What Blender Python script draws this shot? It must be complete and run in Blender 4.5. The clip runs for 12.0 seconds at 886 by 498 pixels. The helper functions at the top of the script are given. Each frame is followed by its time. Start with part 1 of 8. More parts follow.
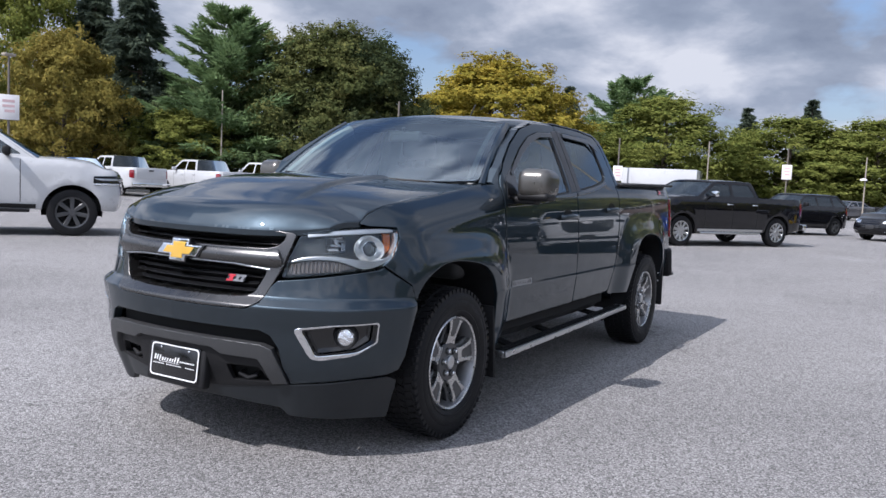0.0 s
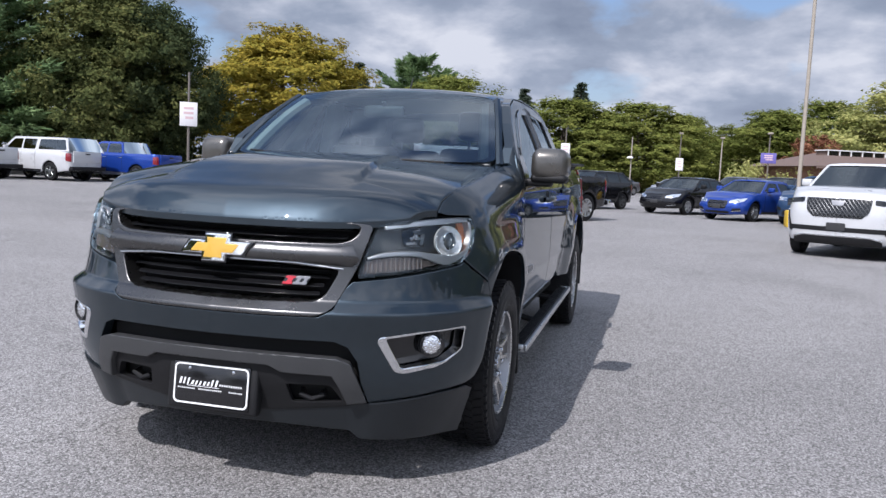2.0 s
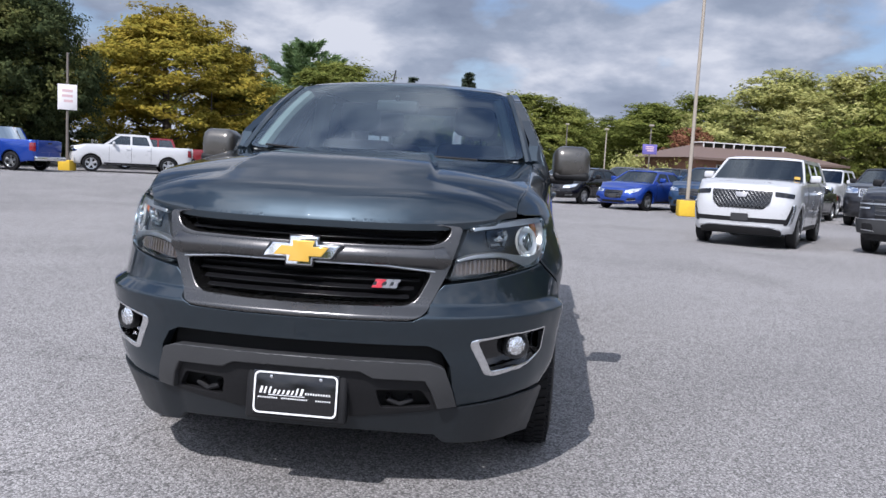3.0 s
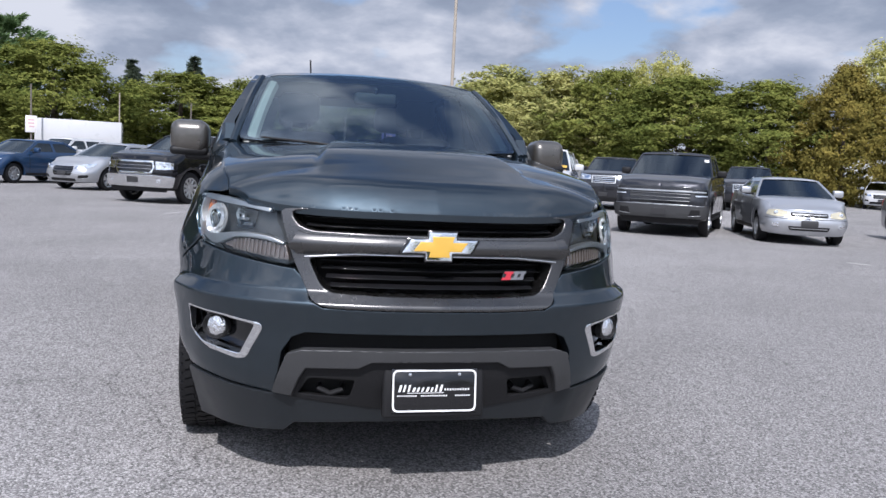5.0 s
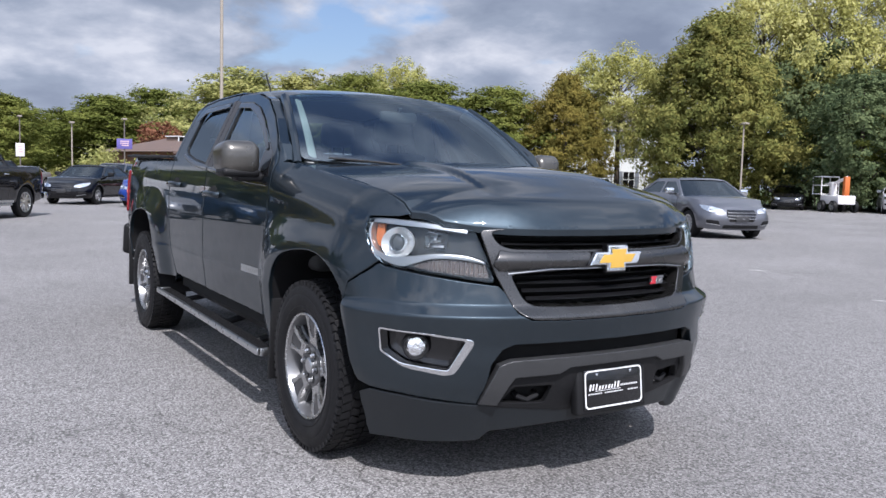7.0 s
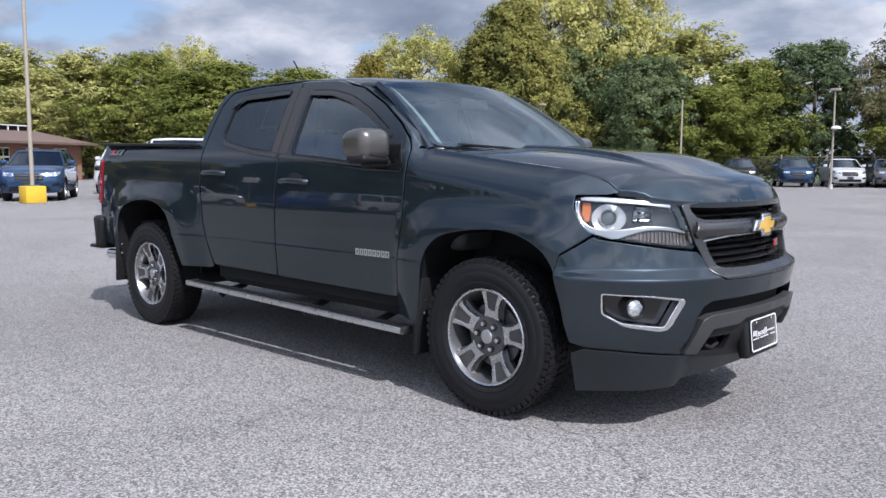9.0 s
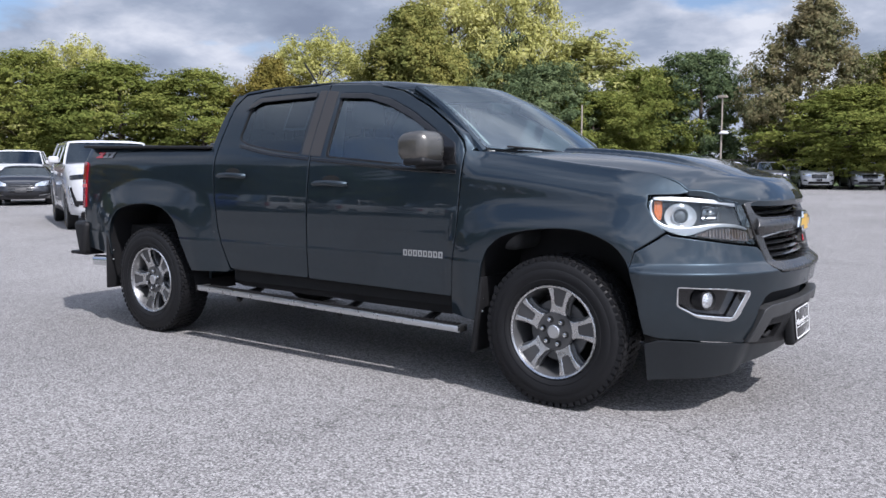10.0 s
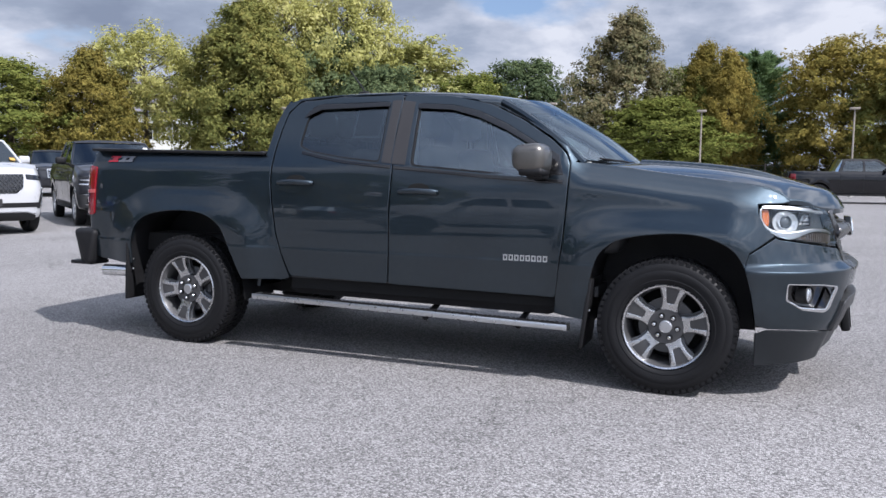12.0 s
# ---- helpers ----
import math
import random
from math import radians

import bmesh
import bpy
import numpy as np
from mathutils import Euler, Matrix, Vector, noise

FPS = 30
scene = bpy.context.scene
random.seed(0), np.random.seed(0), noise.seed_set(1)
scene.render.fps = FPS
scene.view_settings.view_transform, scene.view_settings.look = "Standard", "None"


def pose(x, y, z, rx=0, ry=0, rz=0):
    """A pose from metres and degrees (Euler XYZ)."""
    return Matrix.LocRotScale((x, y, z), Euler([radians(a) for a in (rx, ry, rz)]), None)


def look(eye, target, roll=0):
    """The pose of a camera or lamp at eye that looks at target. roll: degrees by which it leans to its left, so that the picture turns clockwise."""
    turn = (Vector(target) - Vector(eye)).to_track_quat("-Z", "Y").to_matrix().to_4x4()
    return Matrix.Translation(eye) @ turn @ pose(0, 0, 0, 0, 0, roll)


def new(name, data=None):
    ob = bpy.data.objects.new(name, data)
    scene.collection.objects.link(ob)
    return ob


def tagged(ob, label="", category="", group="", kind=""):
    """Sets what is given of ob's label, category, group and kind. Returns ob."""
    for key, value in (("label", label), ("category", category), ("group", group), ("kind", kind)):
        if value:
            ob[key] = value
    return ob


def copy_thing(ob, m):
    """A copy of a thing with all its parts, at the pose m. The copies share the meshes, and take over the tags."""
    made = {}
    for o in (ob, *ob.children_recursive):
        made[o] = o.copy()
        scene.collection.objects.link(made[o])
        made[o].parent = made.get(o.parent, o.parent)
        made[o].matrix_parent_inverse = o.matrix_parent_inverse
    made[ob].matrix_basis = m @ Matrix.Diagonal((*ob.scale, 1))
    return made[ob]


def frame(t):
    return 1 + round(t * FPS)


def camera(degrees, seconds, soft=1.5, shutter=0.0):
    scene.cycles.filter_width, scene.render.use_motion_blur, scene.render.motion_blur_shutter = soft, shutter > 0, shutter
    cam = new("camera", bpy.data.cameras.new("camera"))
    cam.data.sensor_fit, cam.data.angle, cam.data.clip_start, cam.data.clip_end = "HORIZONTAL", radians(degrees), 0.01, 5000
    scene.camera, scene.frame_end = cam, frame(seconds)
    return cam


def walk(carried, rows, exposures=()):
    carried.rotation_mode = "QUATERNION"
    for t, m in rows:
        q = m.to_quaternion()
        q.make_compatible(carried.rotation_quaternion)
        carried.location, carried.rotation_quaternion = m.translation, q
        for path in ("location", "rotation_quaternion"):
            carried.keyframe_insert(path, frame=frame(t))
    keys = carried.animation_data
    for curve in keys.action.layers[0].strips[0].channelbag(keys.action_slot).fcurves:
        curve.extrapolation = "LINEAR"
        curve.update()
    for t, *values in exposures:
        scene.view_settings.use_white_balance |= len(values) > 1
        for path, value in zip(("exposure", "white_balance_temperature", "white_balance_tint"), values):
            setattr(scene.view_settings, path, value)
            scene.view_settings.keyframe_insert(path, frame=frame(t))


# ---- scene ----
cam = camera(57.5, 12.0)
PATH = [
    (0, (3.497, 2.859, 1.269), (1.775, 1.855, 1.109), 2.7),
    (0.5, (3.475, 2.556, 1.23), (1.7, 1.65, 1.059), 2.5),
    (1, (3.499, 2.238, 1.243), (1.665, 1.458, 1.069), 2.4),
    (1.5, (3.638, 1.887, 1.251), (1.753, 1.24, 1.077), 2.4),
    (2, (3.593, 1.544, 1.236), (1.666, 1.043, 1.044), 2.7),
    (2.5, (3.574, 1.173, 1.226), (1.615, 0.817, 1.035), 3.1),
    (3, (3.706, 0.799, 1.246), (1.728, 0.583, 1.039), 3.1),
    (5, (3.716, -0.64, 1.198), (1.779, -0.185, 0.998), 2.9),
    (5.5, (3.678, -1.065, 1.192), (1.792, -0.428, 1.0), 2.6),
    (6, (3.601, -1.476, 1.198), (1.781, -0.67, 1.012), 2.5),
    (6.5, (3.407, -1.836, 1.216), (1.647, -0.903, 1.036), 1.8),
    (7, (3.285, -2.275, 1.208), (1.598, -1.215, 1.039), 1.5),
    (7.2, (3.232, -2.421, 1.207), (1.572, -1.317, 1.04), 1.3),
    (8.8, (2.545, -3.698, 1.177), (1.157, -2.272, 0.972), 0.4),
    (9, (2.423, -3.822, 1.191), (1.072, -2.363, 0.985), 0.2),
    (9.5, (2.139, -4.158, 1.182), (0.886, -2.612, 0.976), -0.0),
    (10, (1.828, -4.441, 1.181), (0.681, -2.815, 0.984), 0.1),
    (10.5, (1.479, -4.683, 1.182), (0.435, -2.988, 0.995), 0.3),
    (11, (1.167, -5.005, 1.202), (0.225, -3.25, 1.021), 0.6),
    (11.5, (0.837, -5.225, 1.166), (-0.004, -3.419, 0.995), 0.8),
    (12, (0.51, -5.427, 1.222), (-0.238, -3.583, 1.029), 0.6),
]
walk(cam, [(t, look(eye, target, roll)) for t, eye, target, roll in PATH], [(0.0, 0.33, 6200, 15), (3.0, 0.30, 6200, 15), (6.0, 0.34, 6200, 15), (9.0, 0.42, 6200, 15), (12.0, 0.44, 6200, 15)])

# ---------------------------------------------------------------- light
SUN_TO = Vector((1.05, -0.36, 1.27)).normalized()
sun_elev = math.asin(SUN_TO.z)
sun = new("sun", bpy.data.lights.new("sun", "SUN"))
sun.data.energy, sun.data.angle, sun.data.color = 4.05, radians(0.6), (1.0, 0.975, 0.94)
sun.matrix_world = look(SUN_TO * 60, (0, 0, 0))


def node(nt, kind, x=0, **sets):
    n = nt.nodes.new(kind)
    n.location.x = x
    for k, v in sets.items():
        n.inputs[k.replace("_", " ")].default_value = v
    return n


def make_sky():
    w = bpy.data.worlds.new("sky")
    scene.world = w
    w.use_nodes = True
    nt = w.node_tree
    nt.nodes.clear()
    link = nt.links.new
    out, bg = nt.nodes.new("ShaderNodeOutputWorld"), nt.nodes.new("ShaderNodeBackground")
    sky = nt.nodes.new("ShaderNodeTexSky")
    sky.sky_type, sky.sun_disc = "NISHITA", False
    sky.sun_elevation, sky.sun_rotation = sun_elev, math.atan2(SUN_TO.x, SUN_TO.y)
    sky.air_density, sky.dust_density, sky.ozone_density = 1.1, 1.6, 1.0
    tc = nt.nodes.new("ShaderNodeTexCoord")
    sep = nt.nodes.new("ShaderNodeSeparateXYZ")
    link(tc.outputs["Generated"], sep.inputs[0])
    # the cloud deck is a flat sheet: the view direction over its height
    up = nt.nodes.new("ShaderNodeMath")
    up.operation = "MAXIMUM"
    up.inputs[1].default_value = 0.0
    link(sep.outputs["Z"], up.inputs[0])
    add = nt.nodes.new("ShaderNodeMath")
    add.operation = "ADD"
    add.inputs[1].default_value = 0.30
    link(up.outputs[0], add.inputs[0])
    div = nt.nodes.new("ShaderNodeVectorMath")
    div.operation = "DIVIDE"
    comb = nt.nodes.new("ShaderNodeCombineXYZ")
    for i in range(3):
        link(add.outputs[0], comb.inputs[i])
    link(tc.outputs["Generated"], div.inputs[0])
    link(comb.outputs[0], div.inputs[1])
    flat = nt.nodes.new("ShaderNodeVectorMath")
    flat.operation = "MULTIPLY"
    flat.inputs[1].default_value = (1, 1, 0)
    link(div.outputs[0], flat.inputs[0])

    def noise_tex(scale, detail, rough, warp, shift):
        mp = nt.nodes.new("ShaderNodeVectorMath")
        mp.operation = "ADD"
        mp.inputs[1].default_value = shift
        link(flat.outputs[0], mp.inputs[0])
        n = node(nt, "ShaderNodeTexNoise", Scale=scale, Detail=detail, Roughness=rough, Distortion=warp)
        link(mp.outputs[0], n.inputs["Vector"])
        return n

    def ramp(src, *stops):
        r = nt.nodes.new("ShaderNodeValToRGB")
        el = r.color_ramp.elements
        while len(el) < len(stops):
            el.new(0.5)
        for e, (p, c) in zip(el, stops):
            e.position, e.color = p, (*c, 1) if len(c) == 3 else c
        link(src, r.inputs[0])
        return r

    big = noise_tex(1.3, 9, 0.52, 0.1, (3.1, 7.4, 0))
    small = noise_tex(2.1, 10, 0.55, 0.1, (1.2, -2.5, 0))
    thin = nt.nodes.new("ShaderNodeMath")
    thin.operation = "MULTIPLY_ADD"
    thin.inputs[1].default_value = -0.05
    link(up.outputs[0], thin.inputs[0])
    link(big.outputs["Fac"], thin.inputs[2])
    cover = ramp(thin.outputs[0], (0.39, (0, 0, 0)), (0.45, (1, 1, 1)))
    tone = ramp(small.outputs["Fac"], (0.33, (5.9, 7.1, 9.3)), (0.45, (8.3, 9.7, 12.0)), (0.53, (12.3, 13.5, 15.6)), (0.61, (17.8, 18.6, 19.9)))
    # clouds on the sun's side of the sky are lit through and glow brighter
    sunward = nt.nodes.new("ShaderNodeVectorMath")
    sunward.operation = "DOT_PRODUCT"
    sunward.inputs[1].default_value = SUN_TO
    link(tc.outputs["Generated"], sunward.inputs[0])
    glow = nt.nodes.new("ShaderNodeMapRange")
    glow.interpolation_type = "SMOOTHSTEP"
    glow.inputs["From Min"].default_value, glow.inputs["From Max"].default_value = -0.1, 0.95
    glow.inputs["To Min"].default_value, glow.inputs["To Max"].default_value = 0.73, 1.95
    link(sunward.outputs["Value"], glow.inputs["Value"])
    lit = nt.nodes.new("ShaderNodeVectorMath")
    lit.operation = "SCALE"
    link(tone.outputs["Color"], lit.inputs[0])
    link(glow.outputs[0], lit.inputs["Scale"])
    mix = nt.nodes.new("ShaderNodeMix")
    mix.data_type = "RGBA"
    link(cover.outputs["Color"], mix.inputs["Factor"])
    pale = nt.nodes.new("ShaderNodeVectorMath")
    pale.operation = "MULTIPLY_ADD"
    pale.inputs[1].default_value = (1.6, 1.7, 1.85)
    pale.inputs[2].default_value = (1.2, 1.7, 2.8)
    link(sky.outputs[0], pale.inputs[0])
    link(pale.outputs[0], mix.inputs["A"])
    link(lit.outputs[0], mix.inputs["B"])
    # towards the horizon the deck thickens into a pale haze
    low = nt.nodes.new("ShaderNodeMapRange")
    low.inputs["From Min"].default_value, low.inputs["From Max"].default_value = 0.0, 0.16
    low.inputs["To Min"].default_value, low.inputs["To Max"].default_value = 0.35, 0.0
    link(up.outputs[0], low.inputs["Value"])
    haze = nt.nodes.new("ShaderNodeMix")
    haze.data_type = "RGBA"
    haze.inputs["B"].default_value = (10.0, 11.0, 12.8, 1)
    link(low.outputs[0], haze.inputs["Factor"])
    link(mix.outputs["Result"], haze.inputs["A"])
    link(haze.outputs["Result"], bg.inputs["Color"])
    bg.inputs["Strength"].default_value = 0.044
    link(bg.outputs[0], out.inputs[0])


make_sky()

# ---------------------------------------------------------------- materials
MATS = {}


def material(name, color, rough=0.5, metal=0.0, coat=0.0, vary=0.0, scale=8.0, bump=0.0, bump_scale=60.0, spec=0.5, alpha_tint=None, emit=None):
    """A principled surface whose tone varies at two scales, with a fine relief."""
    if name in MATS:
        return MATS[name]
    m = bpy.data.materials.new(name)
    m.use_nodes = True
    nt = m.node_tree
    b = nt.nodes["Principled BSDF"]
    link = nt.links.new
    b.inputs["Base Color"].default_value = (*color, 1)
    b.inputs["Roughness"].default_value, b.inputs["Metallic"].default_value = rough, metal
    b.inputs["Coat Weight"].default_value, b.inputs["Coat Roughness"].default_value = coat, 0.02 if coat >= 1 else 0.1
    b.inputs["Specular IOR Level"].default_value = spec
    tc = nt.nodes.new("ShaderNodeTexCoord")
    if vary:
        n1 = node(nt, "ShaderNodeTexNoise", Scale=scale, Detail=4.0, Roughness=0.6)
        n2 = node(nt, "ShaderNodeTexNoise", Scale=scale * 9, Detail=2.0)
        for n in (n1, n2):
            link(tc.outputs["Object"], n.inputs["Vector"])
        av = nt.nodes.new("ShaderNodeMath")
        av.operation = "ADD"
        link(n1.outputs["Fac"], av.inputs[0])
        link(n2.outputs["Fac"], av.inputs[1])
        mr = nt.nodes.new("ShaderNodeMapRange")
        mr.inputs["From Min"].default_value, mr.inputs["From Max"].default_value = 0.6, 1.4
        mr.inputs["To Min"].default_value, mr.inputs["To Max"].default_value = 1 - vary, 1 + vary
        link(av.outputs[0], mr.inputs["Value"])
        mul = nt.nodes.new("ShaderNodeVectorMath")
        mul.operation = "SCALE"
        mul.inputs[0].default_value = color
        link(mr.outputs[0], mul.inputs["Scale"])
        link(mul.outputs[0], b.inputs["Base Color"])
        rr = nt.nodes.new("ShaderNodeMapRange")
        rr.inputs["From Min"].default_value, rr.inputs["From Max"].default_value = 0.3, 0.7
        rr.inputs["To Min"].default_value, rr.inputs["To Max"].default_value = rough * 0.85, min(1, rough * 1.15)
        link(n1.outputs["Fac"], rr.inputs["Value"])
        link(rr.outputs[0], b.inputs["Roughness"])
    if bump:
        nb = node(nt, "ShaderNodeTexNoise", Scale=bump_scale, Detail=3.0)
        link(tc.outputs["Object"], nb.inputs["Vector"])
        bp = node(nt, "ShaderNodeBump", Strength=bump, Distance=0.01)
        link(nb.outputs["Fac"], bp.inputs["Height"])
        link(bp.outputs[0], b.inputs["Normal"])
    if emit:
        b.inputs["Emission Color"].default_value, b.inputs["Emission Strength"].default_value = (*color, 1), emit
    MATS[name] = m
    return m


def glass(name, tint, gloss=1.0, rough=0.0):
    """Thin glass: the tinted view through it, and a mirror image by Fresnel."""
    if name in MATS:
        return MATS[name]
    m = bpy.data.materials.new(name)
    m.use_nodes = True
    nt = m.node_tree
    nt.nodes.clear()
    link = nt.links.new
    out, mix = nt.nodes.new("ShaderNodeOutputMaterial"), nt.nodes.new("ShaderNodeMixShader")
    tr, gl = nt.nodes.new("ShaderNodeBsdfTransparent"), nt.nodes.new("ShaderNodeBsdfGlossy")
    tr.inputs["Color"].default_value = (*tint, 1)
    gl.inputs["Roughness"].default_value = rough
    gl.inputs["Color"].default_value = (0.82, 0.93, 1.0, 1)
    fr = nt.nodes.new("ShaderNodeFresnel")
    fr.inputs["IOR"].default_value = 1.5 + 0.25 * (gloss - 1)
    link(fr.outputs[0], mix.inputs[0])
    link(tr.outputs[0], mix.inputs[1])
    link(gl.outputs[0], mix.inputs[2])
    link(mix.outputs[0], out.inputs[0])
    MATS[name] = m
    return m


PAINT = material("teal_grey_metallic_paint", (0.030, 0.043, 0.054), 0.43, 0.9, 1.0, vary=0.05, scale=3, spec=0.2)
PAINT.node_tree.nodes["Principled BSDF"].inputs["Specular Tint"].default_value = (0.4, 0.45, 0.5, 1)
SATIN = material("gunmetal_grille_plastic", (0.115, 0.113, 0.112), 0.27, 0.95, 0.0, vary=0.05)
SKID = material("dark_satin_silver_plastic", (0.050, 0.051, 0.053), 0.46, 0.3, 0.0, vary=0.06, bump=0.05, bump_scale=300)
BLACK = material("black_grained_plastic", (0.011, 0.011, 0.012), 0.55, 0, 0, vary=0.15, bump=0.08, bump_scale=240, spec=0.25)
GLOSSBLACK = material("gloss_black_plastic", (0.008, 0.008, 0.009), 0.14, 0, 0.4)
PILLAR = material("charcoal_pillar_plastic", (0.030, 0.028, 0.028), 0.42, 0, 0, vary=0.1, bump=0.05, bump_scale=240)
# near-black that puts the shade of gaps, recesses and undersides into the colour
VOID = material("near_black_shade", (0.004, 0.004, 0.004), 0.9)
CHROME = material("chrome", (0.78, 0.79, 0.8), 0.06, 1.0)
CHROME_DULL = material("brushed_aluminium", (0.58, 0.59, 0.6), 0.3, 1.0, vary=0.06, scale=30)
RUBBER = material("tyre_rubber", (0.010, 0.010, 0.011), 0.55, 0, 0, vary=0.22, scale=14, bump=0.15, bump_scale=120, spec=0.22)
RIM_BARREL = material("grey_rim_barrel", (0.26, 0.26, 0.265), 0.34, 0.8, 0.0, vary=0.06)
RIM_GREY = material("dark_grey_rim_paint", (0.075, 0.077, 0.08), 0.36, 0.5, 0.3, vary=0.05)
RIM_CUT = material("machined_rim_face", (0.58, 0.58, 0.58), 0.28, 1.0, vary=0.05, scale=40)
GOLD = material("gold_badge", (0.72, 0.43, 0.07), 0.3, 0.35, 0.6)
RED = material("red_badge", (0.5, 0.02, 0.035), 0.25, 0.2, 0.6)
SILVER = material("silver_badge", (0.27, 0.27, 0.28), 0.36, 0.8)
NAMEPLATE = material("bright_nameplate", (0.46, 0.47, 0.48), 0.3, 0.7)
PROJECTOR = material("smoked_projector_glass", (0.16, 0.17, 0.18), 0.12, 0.5, 1.0)
RIB = material("ribbed_turn_lens", (0.17, 0.15, 0.145), 0.25, 0.2, 0.5)
WHITE = material("white_print", (0.78, 0.78, 0.78), 0.5)
AMBER = material("amber_reflector", (0.58, 0.15, 0.03), 0.15, 0.1, 0.8, bump=0.3, bump_scale=160)
TURN = material("smoked_turn_lens", (0.15, 0.12, 0.11), 0.25, 0.4, 0.5, bump=0.5, bump_scale=90)
TAIL = material("red_tail_lens", (0.21, 0.008, 0.014), 0.1, 0.0, 1.0, vary=0.2, scale=20)
BRIGHT = material("bright_satin_trim", (0.58, 0.59, 0.61), 0.36, 0.95)
DAM = material("dark_slate_rubber", (0.014, 0.017, 0.020), 0.40, 0, 0, vary=0.12, spec=0.4)
RIM_POCKET = material("grey_spoke_pocket", (0.058, 0.058, 0.060), 0.42, 0.3, 0.3, vary=0.06)
HOUSING = material("headlamp_housing", (0.055, 0.058, 0.062), 0.3, 0.3)
REFLECTOR = material("headlamp_reflector", (0.8, 0.81, 0.83), 0.13, 1.0, bump=0.1, bump_scale=40)
BOWL = material("pale_satin_reflector", (0.80, 0.81, 0.82), 0.24, 0.6, 0.4)
SEATCLOTH = material("dark_grey_seat_cloth", (0.12, 0.12, 0.12), 0.9, vary=0.15, scale=20, bump=0.3, bump_scale=400)
TRIM = material("light_grey_cabin_trim", (0.42, 0.42, 0.40), 0.7, vary=0.06)
DASH = material("dark_dash_plastic", (0.055, 0.056, 0.058), 0.6, vary=0.1, bump=0.1, bump_scale=300)
VINYL = material("black_tonneau_vinyl", (0.022, 0.022, 0.023), 0.6, vary=0.12, bump=0.15, bump_scale=350)
GLASS_CLEAR = glass("windscreen_glass", (0.66, 0.80, 0.82), 5.0)
GLASS_SIDE = glass("side_glass", (0.74, 0.88, 0.90), 5.0)
GLASS_DARK = glass("privacy_glass", (0.30, 0.34, 0.37), 3.2)
GLASS_LENS = glass("lamp_lens", (0.86, 0.88, 0.88), 1.0)
GLASS_CAR = glass("tinted_car_glass", (0.12, 0.14, 0.145), 2.6)
GLASS_REAR = glass("dark_car_glass", (0.06, 0.07, 0.075), 1.0)
LAMPGLASS = material("fog_lamp_glass", (0.9, 0.91, 0.92), 0.06, 1.0, 0.6, bump=0.9, bump_scale=75)

# ---------------------------------------------------------------- mesh helpers
from mathutils.geometry import delaunay_2d_cdt


def thing(name, label, category, group="", kind="", m=None):
    ob = new(name)
    ob.empty_display_size = 0.2
    if m is not None:
        ob.matrix_world = m
    return tagged(ob, label, category, group, kind)


class Faces(list):
    """Faces that know the surface's own normals."""

    normals = None


def mesh_of(name, verts, faces, mat, angle=38):
    me = bpy.data.meshes.new(name)
    me.from_pydata([tuple(v) for v in verts], [], list(faces))
    me.materials.append(mat)
    if isinstance(faces, Faces):
        me.shade_smooth()
        me.normals_split_custom_set(faces.normals)
    elif angle:
        me.shade_smooth()
        me.set_sharp_from_angle(angle=radians(angle))
    return me


def put(name, me, parent=None, label="", m=None):
    ob = new(name, me)
    if parent is not None:
        ob.parent = parent
    if m is not None:
        ob.matrix_basis = m
    return tagged(ob, label)


def part(name, bm, mat, parent=None, label="", angle=38, m=None):
    """Links a bmesh as one mesh object under a thing or a part."""
    me = bpy.data.meshes.new(name)
    bm.to_mesh(me)
    bm.free()
    me.materials.append(mat)
    if angle:
        me.shade_smooth()
        me.set_sharp_from_angle(angle=radians(angle))
    return put(name, me, parent, label, m)


def box(bm, lo, hi, bevel=0.0, seg=2, m=None):
    """A box between two corners, its edges rounded, moved by m."""
    lo, hi = Vector(lo), Vector(hi)
    r = bmesh.ops.create_cube(bm, size=1.0)
    vs = r["verts"]
    for v in vs:
        v.co = (lo + hi) / 2 + Vector(v.co[i] * (hi - lo)[i] for i in range(3))
    if bevel:
        es = list({e for v in vs for e in v.link_edges})
        r = bmesh.ops.bevel(bm, geom=es, offset=bevel, segments=seg, profile=0.5, affect="EDGES")
        vs = list({v for f in r["faces"] for v in f.verts} | {v for v in vs if v.is_valid})
    if m is not None:
        bmesh.ops.transform(bm, matrix=m, verts=vs)
    return vs


def tube(bm, a, b, r0, r1=None, n=12, caps=True):
    a, b = Vector(a), Vector(b)
    m = Matrix.Translation((a + b) / 2) @ (b - a).to_track_quat("Z", "Y").to_matrix().to_4x4()
    bmesh.ops.create_cone(bm, cap_ends=caps, segments=n, radius1=r0, radius2=r0 if r1 is None else r1, depth=(b - a).length, matrix=m)


def ball(bm, c, r, scale=(1, 1, 1), u=16, v=10):
    m = Matrix.Translation(c) @ Matrix.Diagonal((*scale, 1))
    bmesh.ops.create_uvsphere(bm, u_segments=u, v_segments=v, radius=r, matrix=m)


